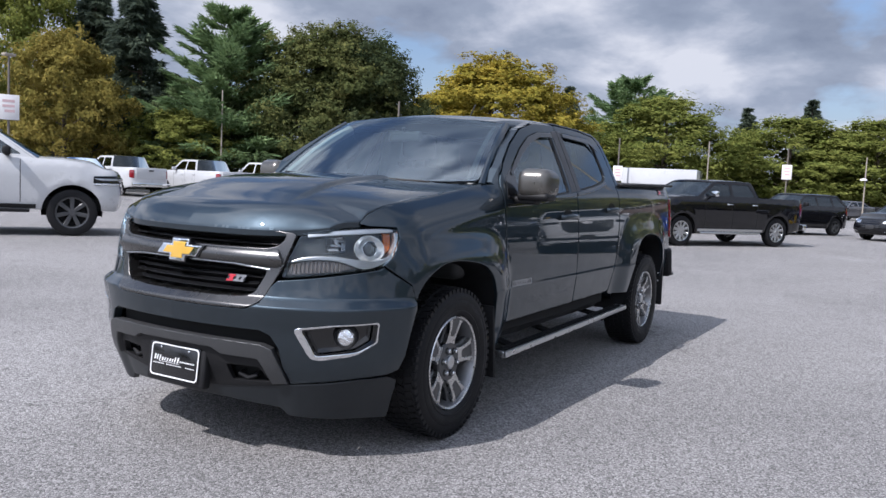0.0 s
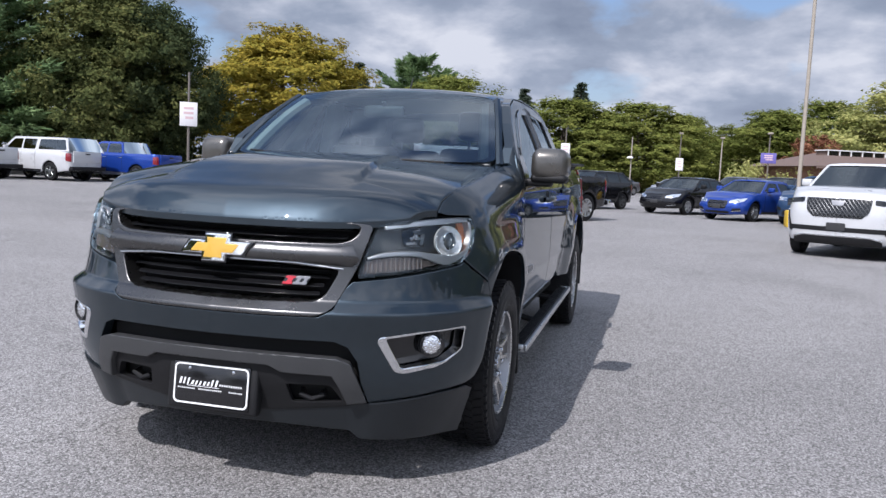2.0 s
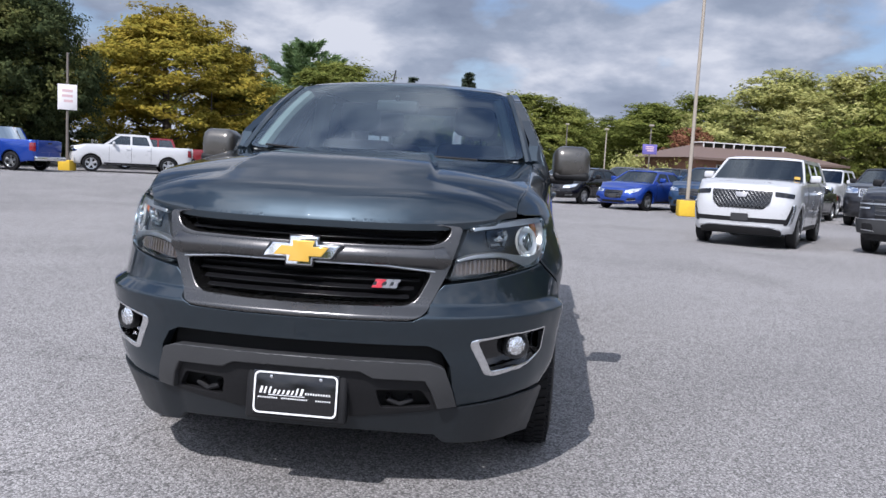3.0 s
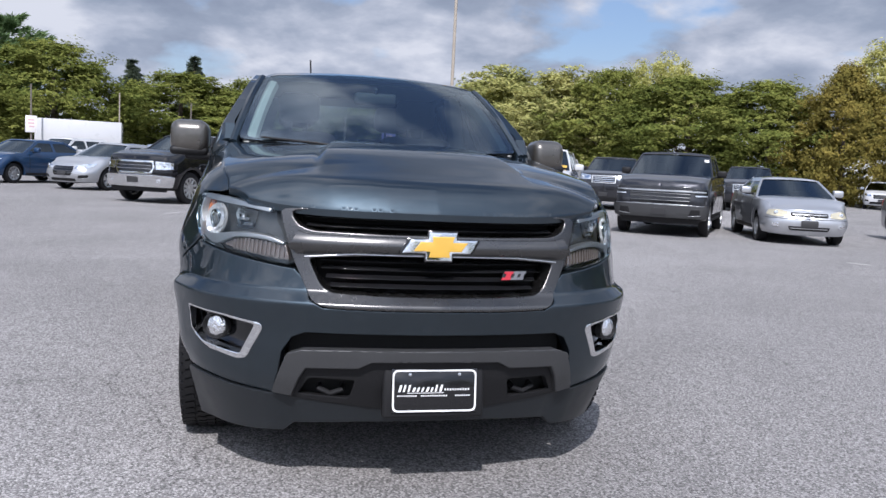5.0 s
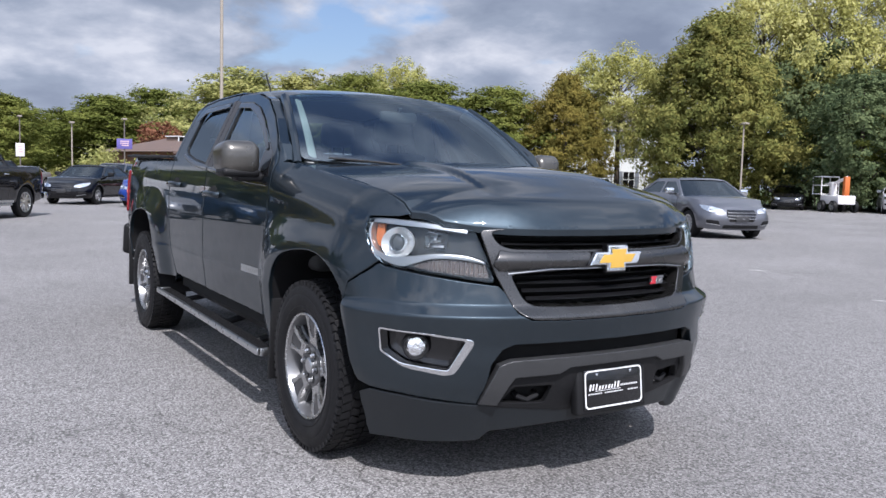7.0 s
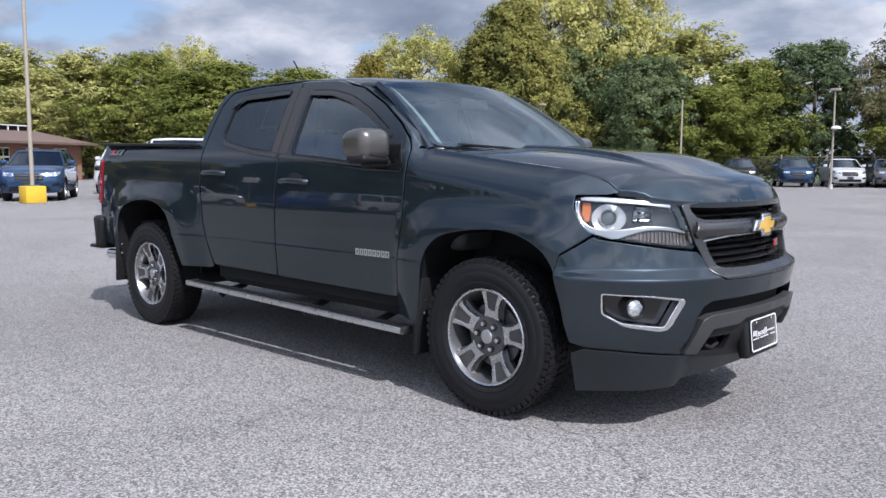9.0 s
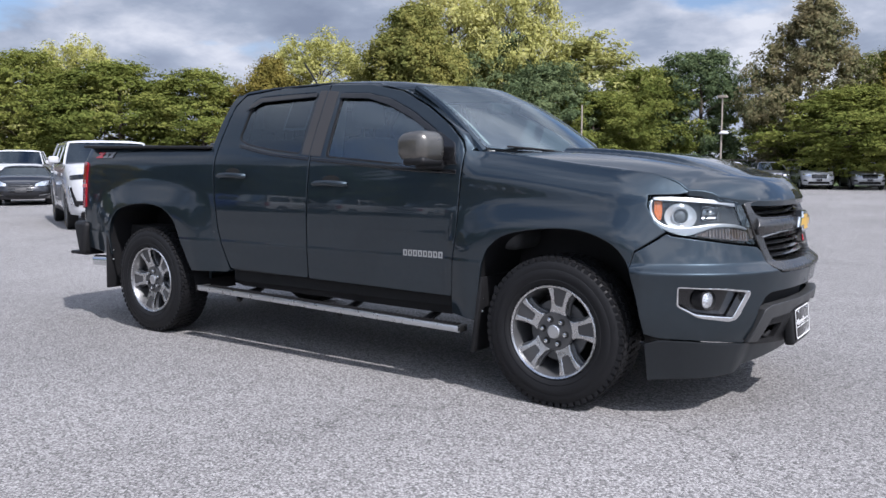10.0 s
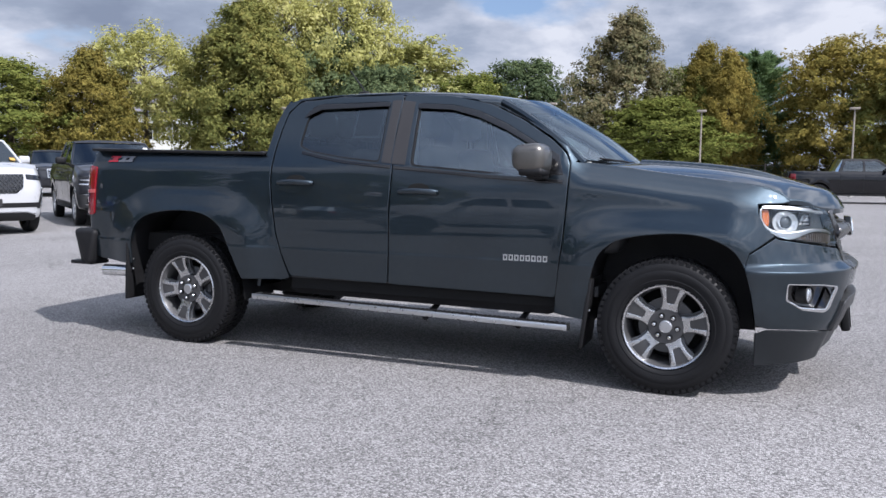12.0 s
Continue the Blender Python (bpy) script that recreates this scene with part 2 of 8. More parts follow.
def pipe(path, r, n=8):
    """A round bar along a list of points."""
    bm = bmesh.new()
    rings = []
    for i, p in enumerate(path):
        p = Vector(p)
        t = (Vector(path[min(i + 1, len(path) - 1)]) - Vector(path[max(i - 1, 0)])).normalized()
        q = t.to_track_quat("Z", "Y")
        rings.append([bm.verts.new(p + q @ Vector((r * math.cos(2 * math.pi * k / n), r * math.sin(2 * math.pi * k / n), 0))) for k in range(n)])
    for a, b in zip(rings, rings[1:]):
        for k in range(n):
            bm.faces.new((a[k], a[(k + 1) % n], b[(k + 1) % n], b[k]))
    bm.faces.new(rings[0][::-1])
    bm.faces.new(rings[-1])
    return bm


def revolve(profile, n=48, axis="Y", closed=True):
    """A ring from a profile of (radius, along the axis)."""
    bm = bmesh.new()
    rings = []
    for k in range(n):
        a = 2 * math.pi * k / n
        c, s = math.cos(a), math.sin(a)
        rings.append([bm.verts.new((r * c, h, r * s) if axis == "Y" else (r * c, r * s, h)) for r, h in profile])
    m = len(profile)
    for k in range(n):
        a, b = rings[k], rings[(k + 1) % n]
        for i in range(m if closed else m - 1):
            j = (i + 1) % m
            bm.faces.new((a[i], b[i], b[j], a[j]))
    bmesh.ops.recalc_face_normals(bm, faces=bm.faces)
    return bm


def smooth(a, b, x):
    t = min(1.0, max(0.0, (x - a) / (b - a)))
    return t * t * (3 - 2 * t)


def lerp_table(pts, x):
    """A value read off a table of (x, value), in rising order of x, with rounded joints."""
    xs, vs = [p[0] for p in pts], [p[1] for p in pts]
    if x <= xs[0]:
        return vs[0]
    if x >= xs[-1]:
        return vs[-1]
    i = max(j for j in range(len(xs) - 1) if xs[j] <= x)
    h = xs[i + 1] - xs[i]
    d = (vs[i + 1] - vs[i]) / h
    d0 = (vs[i + 1] - vs[i - 1]) / (xs[i + 1] - xs[i - 1]) if i else d
    d1 = (vs[i + 2] - vs[i]) / (xs[i + 2] - xs[i]) if i + 2 < len(xs) else d
    t = (x - xs[i]) / h
    return (2 * t**3 - 3 * t**2 + 1) * vs[i] + (t**3 - 2 * t**2 + t) * h * d0 + (3 * t**2 - 2 * t**3) * vs[i + 1] + (t**3 - t**2) * h * d1


def rounded(pts, r=0.03, n=4):
    """A closed outline with its corners rounded."""
    out = []
    for i, p in enumerate(pts):
        a, b, c = Vector(pts[i - 1]), Vector(p), Vector(pts[(i + 1) % len(pts)])
        la, lc = (a - b).length, (c - b).length
        ra, rc = min(r, la * 0.45), min(r, lc * 0.45)
        p0, p1 = b + (a - b).normalized() * ra, b + (c - b).normalized() * rc
        for k in range(n + 1):
            t = k / n
            out.append(tuple(p0 * (1 - t) ** 2 + b * 2 * t * (1 - t) + p1 * t * t))
    return out


def inside(p, loop):
    x, y = p
    hit = False
    for (x0, y0), (x1, y1) in zip(loop, loop[1:] + loop[:1]):
        if (y0 > y) != (y1 > y) and x < (x1 - x0) * (y - y0) / (y1 - y0) + x0:
            hit = not hit
    return hit


def resample(loop, res):
    out = []
    for a, b in zip(loop, loop[1:] + loop[:1]):
        d = math.hypot(b[0] - a[0], b[1] - a[1])
        if d < 1e-6:
            continue
        k = max(1, math.ceil(d / res))
        out += [(a[0] + (b[0] - a[0]) * i / k, a[1] + (b[1] - a[1]) * i / k) for i in range(k)]
    return out


LINES = {}


def sheet(outline, surf, holes=(), res=0.03, thick=0.02, rim=0.003, depth=0.0):
    """Vertices and faces of a panel: an outline in the two coordinates of a surface surf(a, b, d), with its holes, turned-in
    edges and thickness."""
    loops = [resample(list(outline), res)] + [resample(list(h), res) for h in holes]
    pts, edges = [], []
    for lp in loops:
        o = len(pts)
        pts += lp
        edges += [(o + i, o + (i + 1) % len(lp)) for i in range(len(lp))]
    nb = len(pts)
    edge_pts = np.array(pts)
    lo, hi = edge_pts.min(0), edge_pts.max(0)
    nx, ny = max(1, int((hi[0] - lo[0]) / res)), max(1, int((hi[1] - lo[1]) / res))
    # a ring just inside every edge, so that the turned-in rim is an even strip
    inset = min(0.006, 0.25 * res, 0.08 * min(hi - lo)) if rim else 0.0
    if inset:
        for lp in loops:
            for i, p in enumerate(lp):
                a, b = Vector(lp[i - 1]), Vector(lp[(i + 1) % len(lp)])
                t = (b - a).normalized()
                for side_n in (Vector((-t.y, t.x)), Vector((t.y, -t.x))):
                    q = Vector(p) + side_n * inset
                    if inside(q, loops[0]) and not any(inside(q, h) for h in loops[1:]) and np.min(np.hypot(edge_pts[:, 0] - q.x, edge_pts[:, 1] - q.y)) > inset * 0.8:
                        pts.append((q.x, q.y))
    ring = np.array(pts)
    rows = [b for b in LINES.get(surf, ()) if lo[1] + 0.01 < b < hi[1] - 0.01]
    for b in rows:
        for i in range(1, 2 * nx):
            p = (lo[0] + (hi[0] - lo[0]) * i / (2 * nx), b)
            if np.min(np.hypot(edge_pts[:, 0] - p[0], edge_pts[:, 1] - p[1])) > 0.008 and inside(p, loops[0]) and not any(inside(p, h) for h in loops[1:]):
                pts.append(p)
    for i in range(1, nx):
        for j in range(1, ny):
            p = (lo[0] + (hi[0] - lo[0]) * i / nx, lo[1] + (hi[1] - lo[1]) * (j + 0.5 * (i % 2)) / ny)
            if any(abs(b - p[1]) < 0.006 for b in rows):
                continue
            if np.min(np.hypot(ring[:, 0] - p[0], ring[:, 1] - p[1])) < res * 0.45:
                continue
            if inside(p, loops[0]) and not any(inside(p, h) for h in loops[1:]):
                pts.append(p)
    vs, _, fs, ov, _, _ = delaunay_2d_cdt([Vector(p) for p in pts], edges, [], 0, 1e-7)
    keep = []
    for f in fs:
        c = ((vs[f[0]].x + vs[f[1]].x + vs[f[2]].x) / 3, (vs[f[0]].y + vs[f[1]].y + vs[f[2]].y) / 3)
        if inside(c, loops[0]) and not any(inside(c, h) for h in loops[1:]):
            keep.append(list(f))
    count = {}
    for f in keep:
        for a, b in zip(f, f[1:] + f[:1]):
            count[(a, b)] = 1
    border = [(a, b) for a, b in count if (b, a) not in count]
    on_edge = {a for a, b in border}
    verts = [Vector(surf(v.x, v.y, depth - (rim if i in on_edge else 0))) for i, v in enumerate(vs)]
    vote = 0.0
    for f in keep[:: max(1, len(keep) // 40)]:
        c = (vs[f[0]] + vs[f[1]] + vs[f[2]]) / 3
        out = Vector(surf(c.x, c.y, depth + 0.01)) - Vector(surf(c.x, c.y, depth))
        vote += (verts[f[1]] - verts[f[0]]).cross(verts[f[2]] - verts[f[0]]).normalized().dot(out)
    flip = vote < 0
    back = {}
    for i in sorted(on_edge):
        back[i] = len(verts)
        verts.append(Vector(surf(vs[i].x, vs[i].y, depth - thick)))
    front = [f[::-1] for f in keep] if flip else keep
    side = [[b, a, back[a], back[b]] for a, b in border]
    side = [f[::-1] for f in side] if flip else side
    # normals of the surface itself, so that reflections run clean
    mean = [Vector((0, 0, 0)) for _ in vs]
    for f in front:
        n = (verts[f[1]] - verts[f[0]]).cross(verts[f[2]] - verts[f[0]])
        for i in f:
            mean[i] += n
    e, nrms = 2e-3, []
    for k, (v, g) in enumerate(zip(vs, mean)):
        g = g.normalized() if g.length > 1e-14 else Vector((0, 0, 1))
        da = Vector(surf(v.x + e, v.y, depth)) - Vector(surf(v.x - e, v.y, depth))
        db = Vector(surf(v.x, v.y + e, depth)) - Vector(surf(v.x, v.y - e, depth))
        n = da.cross(db)
        n = n.normalized() if n.length > 1e-12 else g
        n = -n if n.dot(g) < 0 else n
        nrms.append(g if n.dot(g) < 0.3 or (k in on_edge and rim) else n)
    loops_n = [tuple(nrms[i]) for f in front for i in f]
    for f in side:
        n = (verts[f[1]] - verts[f[0]]).cross(verts[f[2]] - verts[f[0]])
        loops_n += [tuple(n.normalized() if n.length > 1e-12 else Vector((0, 0, 1)))] * 4
    faces = Faces(front + side)
    faces.normals = loops_n
    return verts, faces


def panel(name, outline, mat, parent, surf, label="", angle=38, **k):
    return put(name, mesh_of(name, *sheet(outline, surf, **k), mat, angle), parent, label)


def grid_surface(name, f, nu, nv, mat, parent, label="", thick=0.0, angle=38):
    """A sheet f(u, v) for u and v from 0 to 1."""
    verts = [f(i / nu, j / nv) for i in range(nu + 1) for j in range(nv + 1)]
    q = lambda i, j: i * (nv + 1) + j
    faces = [(q(i, j), q(i + 1, j), q(i + 1, j + 1), q(i, j + 1)) for i in range(nu) for j in range(nv)]
    return put(name, mesh_of(name, verts, faces, mat, angle), parent, label)

# ---------------------------------------------------------------- ground


def asphalt():
    m = bpy.data.materials.new("weathered_asphalt")
    m.use_nodes = True
    nt = m.node_tree
    b = nt.nodes["Principled BSDF"]
    link = nt.links.new
    tc = nt.nodes.new("ShaderNodeTexCoord")

    def nz(scale, detail=3.0, rough=0.55, warp=0.0):
        n = node(nt, "ShaderNodeTexNoise", Scale=scale, Detail=detail, Roughness=rough, Distortion=warp)
        link(tc.outputs["Object"], n.inputs["Vector"])
        return n.outputs["Fac"]

    def remap(src, a, b_, c, d):
        r = nt.nodes.new("ShaderNodeMapRange")
        for k, v in zip(("From Min", "From Max", "To Min", "To Max"), (a, b_, c, d)):
            r.inputs[k].default_value = v
        link(src, r.inputs["Value"])
        return r.outputs[0]

    def times(a, b_):
        n = nt.nodes.new("ShaderNodeMath")
        n.operation = "MULTIPLY"
        link(a, n.inputs[0])
        link(b_, n.inputs[1])
        return n.outputs[0]

    vor = node(nt, "ShaderNodeTexVoronoi", Scale=118.0)
    link(tc.outputs["Object"], vor.inputs["Vector"])
    sep = nt.nodes.new("ShaderNodeSeparateColor")
    link(vor.outputs["Color"], sep.inputs[0])
    grain = remap(sep.outputs[0], 0.0, 1.0, 0.42, 1.64)
    gaps = remap(vor.outputs["Distance"], 0.3, 0.75, 1.0, 0.62)
    fine = remap(nz(260, 2), 0.3, 0.7, 0.8, 1.2)
    patch = remap(nz(0.35, 5, 0.6, 0.6), 0.3, 0.7, 0.86, 1.14)
    wide = remap(nz(0.06, 3), 0.3, 0.7, 0.9, 1.1)
    stain = remap(nz(1.7, 4, 0.7), 0.62, 0.8, 1.0, 0.8)
    # hairline cracks, here and there
    ck = node(nt, "ShaderNodeTexVoronoi", Scale=0.42)
    ck.feature = "DISTANCE_TO_EDGE"
    wob = node(nt, "ShaderNodeTexNoise", Scale=3.0, Detail=4.0)
    link(tc.outputs["Object"], wob.inputs["Vector"])
    mixv = nt.nodes.new("ShaderNodeVectorMath")
    mixv.operation = "MULTIPLY_ADD"
    mixv.inputs[1].default_value = (0.5, 0.5, 0.5)
    link(wob.outputs["Color"], mixv.inputs[0])
    link(tc.outputs["Object"], mixv.inputs[2])
    link(mixv.outputs[0], ck.inputs["Vector"])
    thin = remap(ck.outputs["Distance"], 0.0, 0.004, 0.5, 0.0)
    where = remap(nz(0.23, 2), 0.52, 0.60, 0.0, 1.0)
    crack = nt.nodes.new("ShaderNodeMath")
    crack.operation = "SUBTRACT"
    crack.inputs[0].default_value = 1.0
    link(times(thin, where), crack.inputs[1])
    gaps = times(gaps, crack.outputs[0])
    # pale scuffs and worn paint flecks
    gaps = times(gaps, remap(nz(1.1, 5, 0.7, 1.2), 0.68, 0.74, 1.0, 1.22))
    v = times(times(times(grain, fine), times(patch, wide)), times(stain, gaps))
    col = nt.nodes.new("ShaderNodeVectorMath")
    col.operation = "SCALE"
    col.inputs[0].default_value = (0.258, 0.248, 0.243)
    link(v, col.inputs["Scale"])
    link(col.outputs[0], b.inputs["Base Color"])
    b.inputs["Roughness"].default_value = 0.85
    b.inputs["Specular IOR Level"].default_value = 0.3
    bp = node(nt, "ShaderNodeBump", Strength=0.65, Distance=0.006)
    link(vor.outputs["Distance"], bp.inputs["Height"])
    bp.invert = True
    link(bp.outputs[0], b.inputs["Normal"])
    return m


ASPHALT = asphalt()
GRASS = material("mown_grass", (0.07, 0.105, 0.028), 0.9, vary=0.35, scale=1.2, bump=0.8, bump_scale=30)
CONCRETE = material("concrete_kerb", (0.42, 0.40, 0.37), 0.85, vary=0.18, scale=3, bump=0.3, bump_scale=80)


def flat_region(name, loop, z, mat, label, category, step=8.0):
    verts, faces = sheet(loop, lambda x, y, d: (x, y, z), res=step, thick=0.0, rim=0)
    ob = new(name, mesh_of(name, verts, [f for f in faces if len(f) == 3], mat, 0))
    return tagged(ob, label, category, kind="structure")


# one sheet to the horizon, with the paved lot laid on it
bm = bmesh.new()
bmesh.ops.create_grid(bm, x_segments=40, y_segments=40, size=900)
ground = tagged(part("ground", bm, GRASS, angle=0), "rough mown grass reaching to the horizon", "ground", kind="structure")
ground.location.z = -0.03
LOT = [(60, -40), (60, 52), (5, 53), (-14, 50.5), (-30, 46), (-52, 40), (-64, 30), (-76, 22), (-84, 8), (-80, -12), (-62, -22), (-44, -29), (-30, -34), (-16, -46), (0, -60), (40, -60)]
flat_region("pavement", LOT, 0.0, ASPHALT, "weathered pale grey asphalt parking lot", "asphalt")



def kerb():
    bm = bmesh.new()
    for (x0, y0), (x1, y1) in zip(LOT, LOT[1:] + LOT[:1]):
        a, b = Vector((x0, y0, 0)), Vector((x1, y1, 0))
        run = (b - a).length
        n = max(1, round(run / 3.0))
        turn = math.degrees(math.atan2(y1 - y0, x1 - x0))
        for i in range(n):
            p = a.lerp(b, i / n)
            box(bm, (0.006, -0.09, -0.05), (run / n - 0.006, 0.09, 0.15), 0.02, 1, pose(p.x, p.y, 0, 0, 0, turn))
    tagged(part("kerb", bm, CONCRETE), "pale concrete kerb round the lot", "kerb", kind="structure")


kerb()
WORN_PAINT = material("worn_white_paint", (0.38, 0.37, 0.355), 0.8, vary=0.35, scale=9)
for x, y, run, wide, turn in ((-4.32, 8.02, 0.30, 0.07, 20), (-13.7, 24.7, 1.8, 0.10, 24), (-13.6, -2.3, 0.5, 0.10, -30), (-7.3, 8.8, 0.35, 0.07, 35), (-1.66, 6.61, 0.22, 0.05, 20)):
    bm = bmesh.new()
    rnd = random.Random(int(100 * x))
    ring = [(run / 2 * math.cos(a) * (0.75 + 0.4 * rnd.random()), wide / 2 * math.sin(a) * (0.6 + 0.6 * rnd.random())) for a in np.linspace(0, 2 * math.pi, 15)[:-1]]
    top_ring, low_ring = ([bm.verts.new((u, v, z)) for u, v in ring] for z in (0.004, 0.0))
    bm.faces.new(top_ring)
    for i in range(len(ring)):
        bm.faces.new((low_ring[i], low_ring[(i + 1) % len(ring)], top_ring[(i + 1) % len(ring)], top_ring[i]))
    part("paint_mark", bm, WORN_PAINT, bpy.data.objects["pavement"], "worn scrap of white line paint", 0, pose(x, y, 0, 0, 0, turn))

# ---------------------------------------------------------------- the pickup in the middle of the lot
# x ahead, y to its left, z up; the origin lies on the ground under the front axle
WHEELBASE = 3.258


def curve_table(pts, n=14):
    """A smooth curve through points, as dense points with their run length."""
    out = []
    for i in range(len(pts) - 1):
        p0, p1, p2, p3 = (Vector(pts[min(max(j, 0), len(pts) - 1)]) for j in (i - 1, i, i + 1, i + 2))
        if i == 0:
            p0 = 2 * p1 - p2
        for k in range(n):
            t = k / n
            out.append(0.5 * (2 * p1 + (p2 - p0) * t + (2 * p0 - 5 * p1 + 4 * p2 - p3) * t * t + (3 * p1 - p0 - 3 * p2 + p3) * t**3))
    out.append(Vector(pts[-1]))
    run = [0.0]
    for a, b in zip(out, out[1:]):
        run.append(run[-1] + (b - a).length)
    return np.array([tuple(p) for p in out]), np.array(run)


class Plan:
    """The outline of a vehicle from above: half of it, from the middle of the nose to the tail."""

    def __init__(self, pts, across=0.85):
        self.xy, self.run = curve_table(pts)
        t = np.gradient(self.xy, self.run, axis=0)
        t /= np.linalg.norm(t, axis=1)[:, None]
        self.nrm = np.stack([-t[:, 1], t[:, 0]], 1) * -1
        self.top = int(np.argmax(self.xy[:, 1] > self.xy[:, 1].max() * 0.995))

    def at(self, s):
        a = abs(s)
        x, y = np.interp(a, self.run, self.xy[:, 0]), np.interp(a, self.run, self.xy[:, 1])
        nx, ny = np.interp(a, self.run, self.nrm[:, 0]), np.interp(a, self.run, self.nrm[:, 1])
        return x, y, nx, ny

    def sx(self, x):
        """The run length at which the side has this x."""
        return float(np.interp(-x, -self.xy[:, 0], self.run))

    def sy(self, y):
        """The run length at which the nose has this y."""
        k = self.top
        return math.copysign(float(np.interp(abs(y), self.xy[:k, 1], self.run[:k])), y)


PLAN = Plan([(0.95, 0), (0.938, 0.2), (0.909, 0.365), (0.858, 0.532), (0.765, 0.692), (0.648, 0.80), (0.515, 0.862), (0.35, 0.885), (0.15, 0.889), (-0.3, 0.89),
             (-1.2, 0.89), (-2.2, 0.89), (-3.2, 0.888), (-3.8, 0.878), (-4.1, 0.862), (-4.19, 0.835), (-4.225, 0.76), (-4.235, 0.6), (-4.24, 0.3), (-4.24, 0)])
NOSE = [(0.18, -0.09), (0.28, -0.05), (0.38, -0.01), (0.44, 0.012), (0.52, 0.028), (0.60, 0.036), (0.66, 0.046), (0.70, 0.052), (0.712, 0.050), (0.720, 0.040), (0.742, 0.012), (0.752, 0.004), (0.85, -0.015), (0.95, -0.028), (1.04, -0.05), (1.10, -0.085), (1.2, -0.13)]
FLANK = [(0.2, -0.07), (0.40, -0.045), (0.50, -0.024), (0.62, -0.008), (0.69, 0.003), (0.715, 0.002), (0.80, 0.004), (0.92, 0.003), (1.03, -0.001), (1.10, -0.005), (1.17, -0.012), (1.22, -0.019), (1.26, -0.03)]
HOOD_SIDE = [(-0.56, 1.288), (-0.3, 1.258), (0.04, 1.214), (0.3, 1.184), (0.56, 1.148), (0.66, 1.085), (0.8, 1.05)]


def flare(x, z):
    """How far the wheel arches stand out."""
    out = 0.0
    for cx in (0.0, -WHEELBASE):
        dx, dz = abs(x - cx), z - 0.36
        r = (dx**4 + max(dz, 0.0) ** 4) ** 0.25 if dz > 0 else dx
        out = max(out, 0.046 * (1 - smooth(0.50, 0.76 if cx < -1 else 0.70, r)))
    return out


def skin(s, z, d=0.0):
    x, y, nx, ny = PLAN.at(s)
    front = smooth(0.30, 0.62, x)
    side = lerp_table(FLANK, z) + flare(x, z)
    if z > 1.26:
        side = -0.03 - 0.42 * (z - 1.26) - 0.1 * (z - 1.26) ** 2
    if x > -0.62:
        k = smooth(-0.62, -0.45, x)
        top = lerp_table(HOOD_SIDE, x)
        roll = -0.115 * max(0.0, (z - top + 0.17) / 0.17) ** 2 + min(0.005, lerp_table(FLANK, min(z, 1.08))) + flare(x, z)
        side = side * (1 - k) + roll * k
        side += 0.03 * smooth(0.37, 0.46, x) * (1 - smooth(0.712, 0.738, z)) * smooth(0.36, 0.5, z)
    off = lerp_table(NOSE, z) * front + side * (1 - front) + d
    return x + nx * off, math.copysign(1, s) * (y + ny * off) if s else 0.0, z


def pane_skin(s, z, d=0.0):
    """The side glass: flush with the cab's slope, and straight on below the belt."""
    if z >= 1.262:
        return skin(s, z, d)
    a, b = Vector(skin(s, 1.264, d)), Vector(skin(s, 1.290, d))
    p = a + (b - a) * (z - 1.264) / 0.026
    return p.x, p.y, z


LINES[skin] = (0.690, 0.698, 0.704, 0.710, 0.716, 0.720, 0.725, 0.731, 0.737, 0.742, 0.748, 0.754)


def on_side(pts, sign):
    return [(sign * PLAN.sx(x), z) for x, z in pts]


def across(pts, close=True):
    """An outline given for one half of the nose, completed by its mirror image."""
    half = [(PLAN.sy(y), z) for y, z in pts]
    return half + [(-s, z) for s, z in half[::-1] if abs(s) > 1e-6]


F_ARCH = [(0.458, 0.385), (0.425, 0.592), (0.39, 0.726), (0.315, 0.828), (0.17, 0.886), (-0.012, 0.893), (-0.224, 0.862), (-0.333, 0.808), (-0.396, 0.72), (-0.437, 0.534), (-0.448, 0.38)]
R_ARCH = [(-2.80, 0.48), (-2.842, 0.58), (-2.896, 0.722), (-2.954, 0.828), (-3.05, 0.893), (-3.19, 0.926), (-3.41, 0.923), (-3.60, 0.882), (-3.70, 0.80), (-3.735, 0.69), (-3.745, 0.535)]
GAP = [(-2.475, 0.49), (-2.507, 0.59), (-2.556, 0.769), (-2.59, 0.957), (-2.615, 1.10), (-2.60, 1.305)]


F_ARCH = [tuple(p) for p in curve_table(F_ARCH, 4)[0]]
R_ARCH = [tuple(p) for p in curve_table(R_ARCH, 4)[0]]
WING_TOP = [(-0.565, 1.283), (-0.3, 1.252), (0.04, 1.208), (0.3, 1.178), (0.45, 1.158), (0.54, 1.138), (0.60, 1.115), (0.645, 1.078)]
HOOD_EDGE = [skin(PLAN.sx(x), z) for x, z in WING_TOP]
HOOD_EDGE_Z = [(p[0], p[2]) for p in HOOD_EDGE]


def nose_x(y):
    """The front edge of the hood."""
    return float(np.interp(abs(y), PLAN.xy[: PLAN.top, 1], PLAN.xy[: PLAN.top, 0])) - 0.036 - 0.03 * smooth(0.35, 0.6, abs(y))


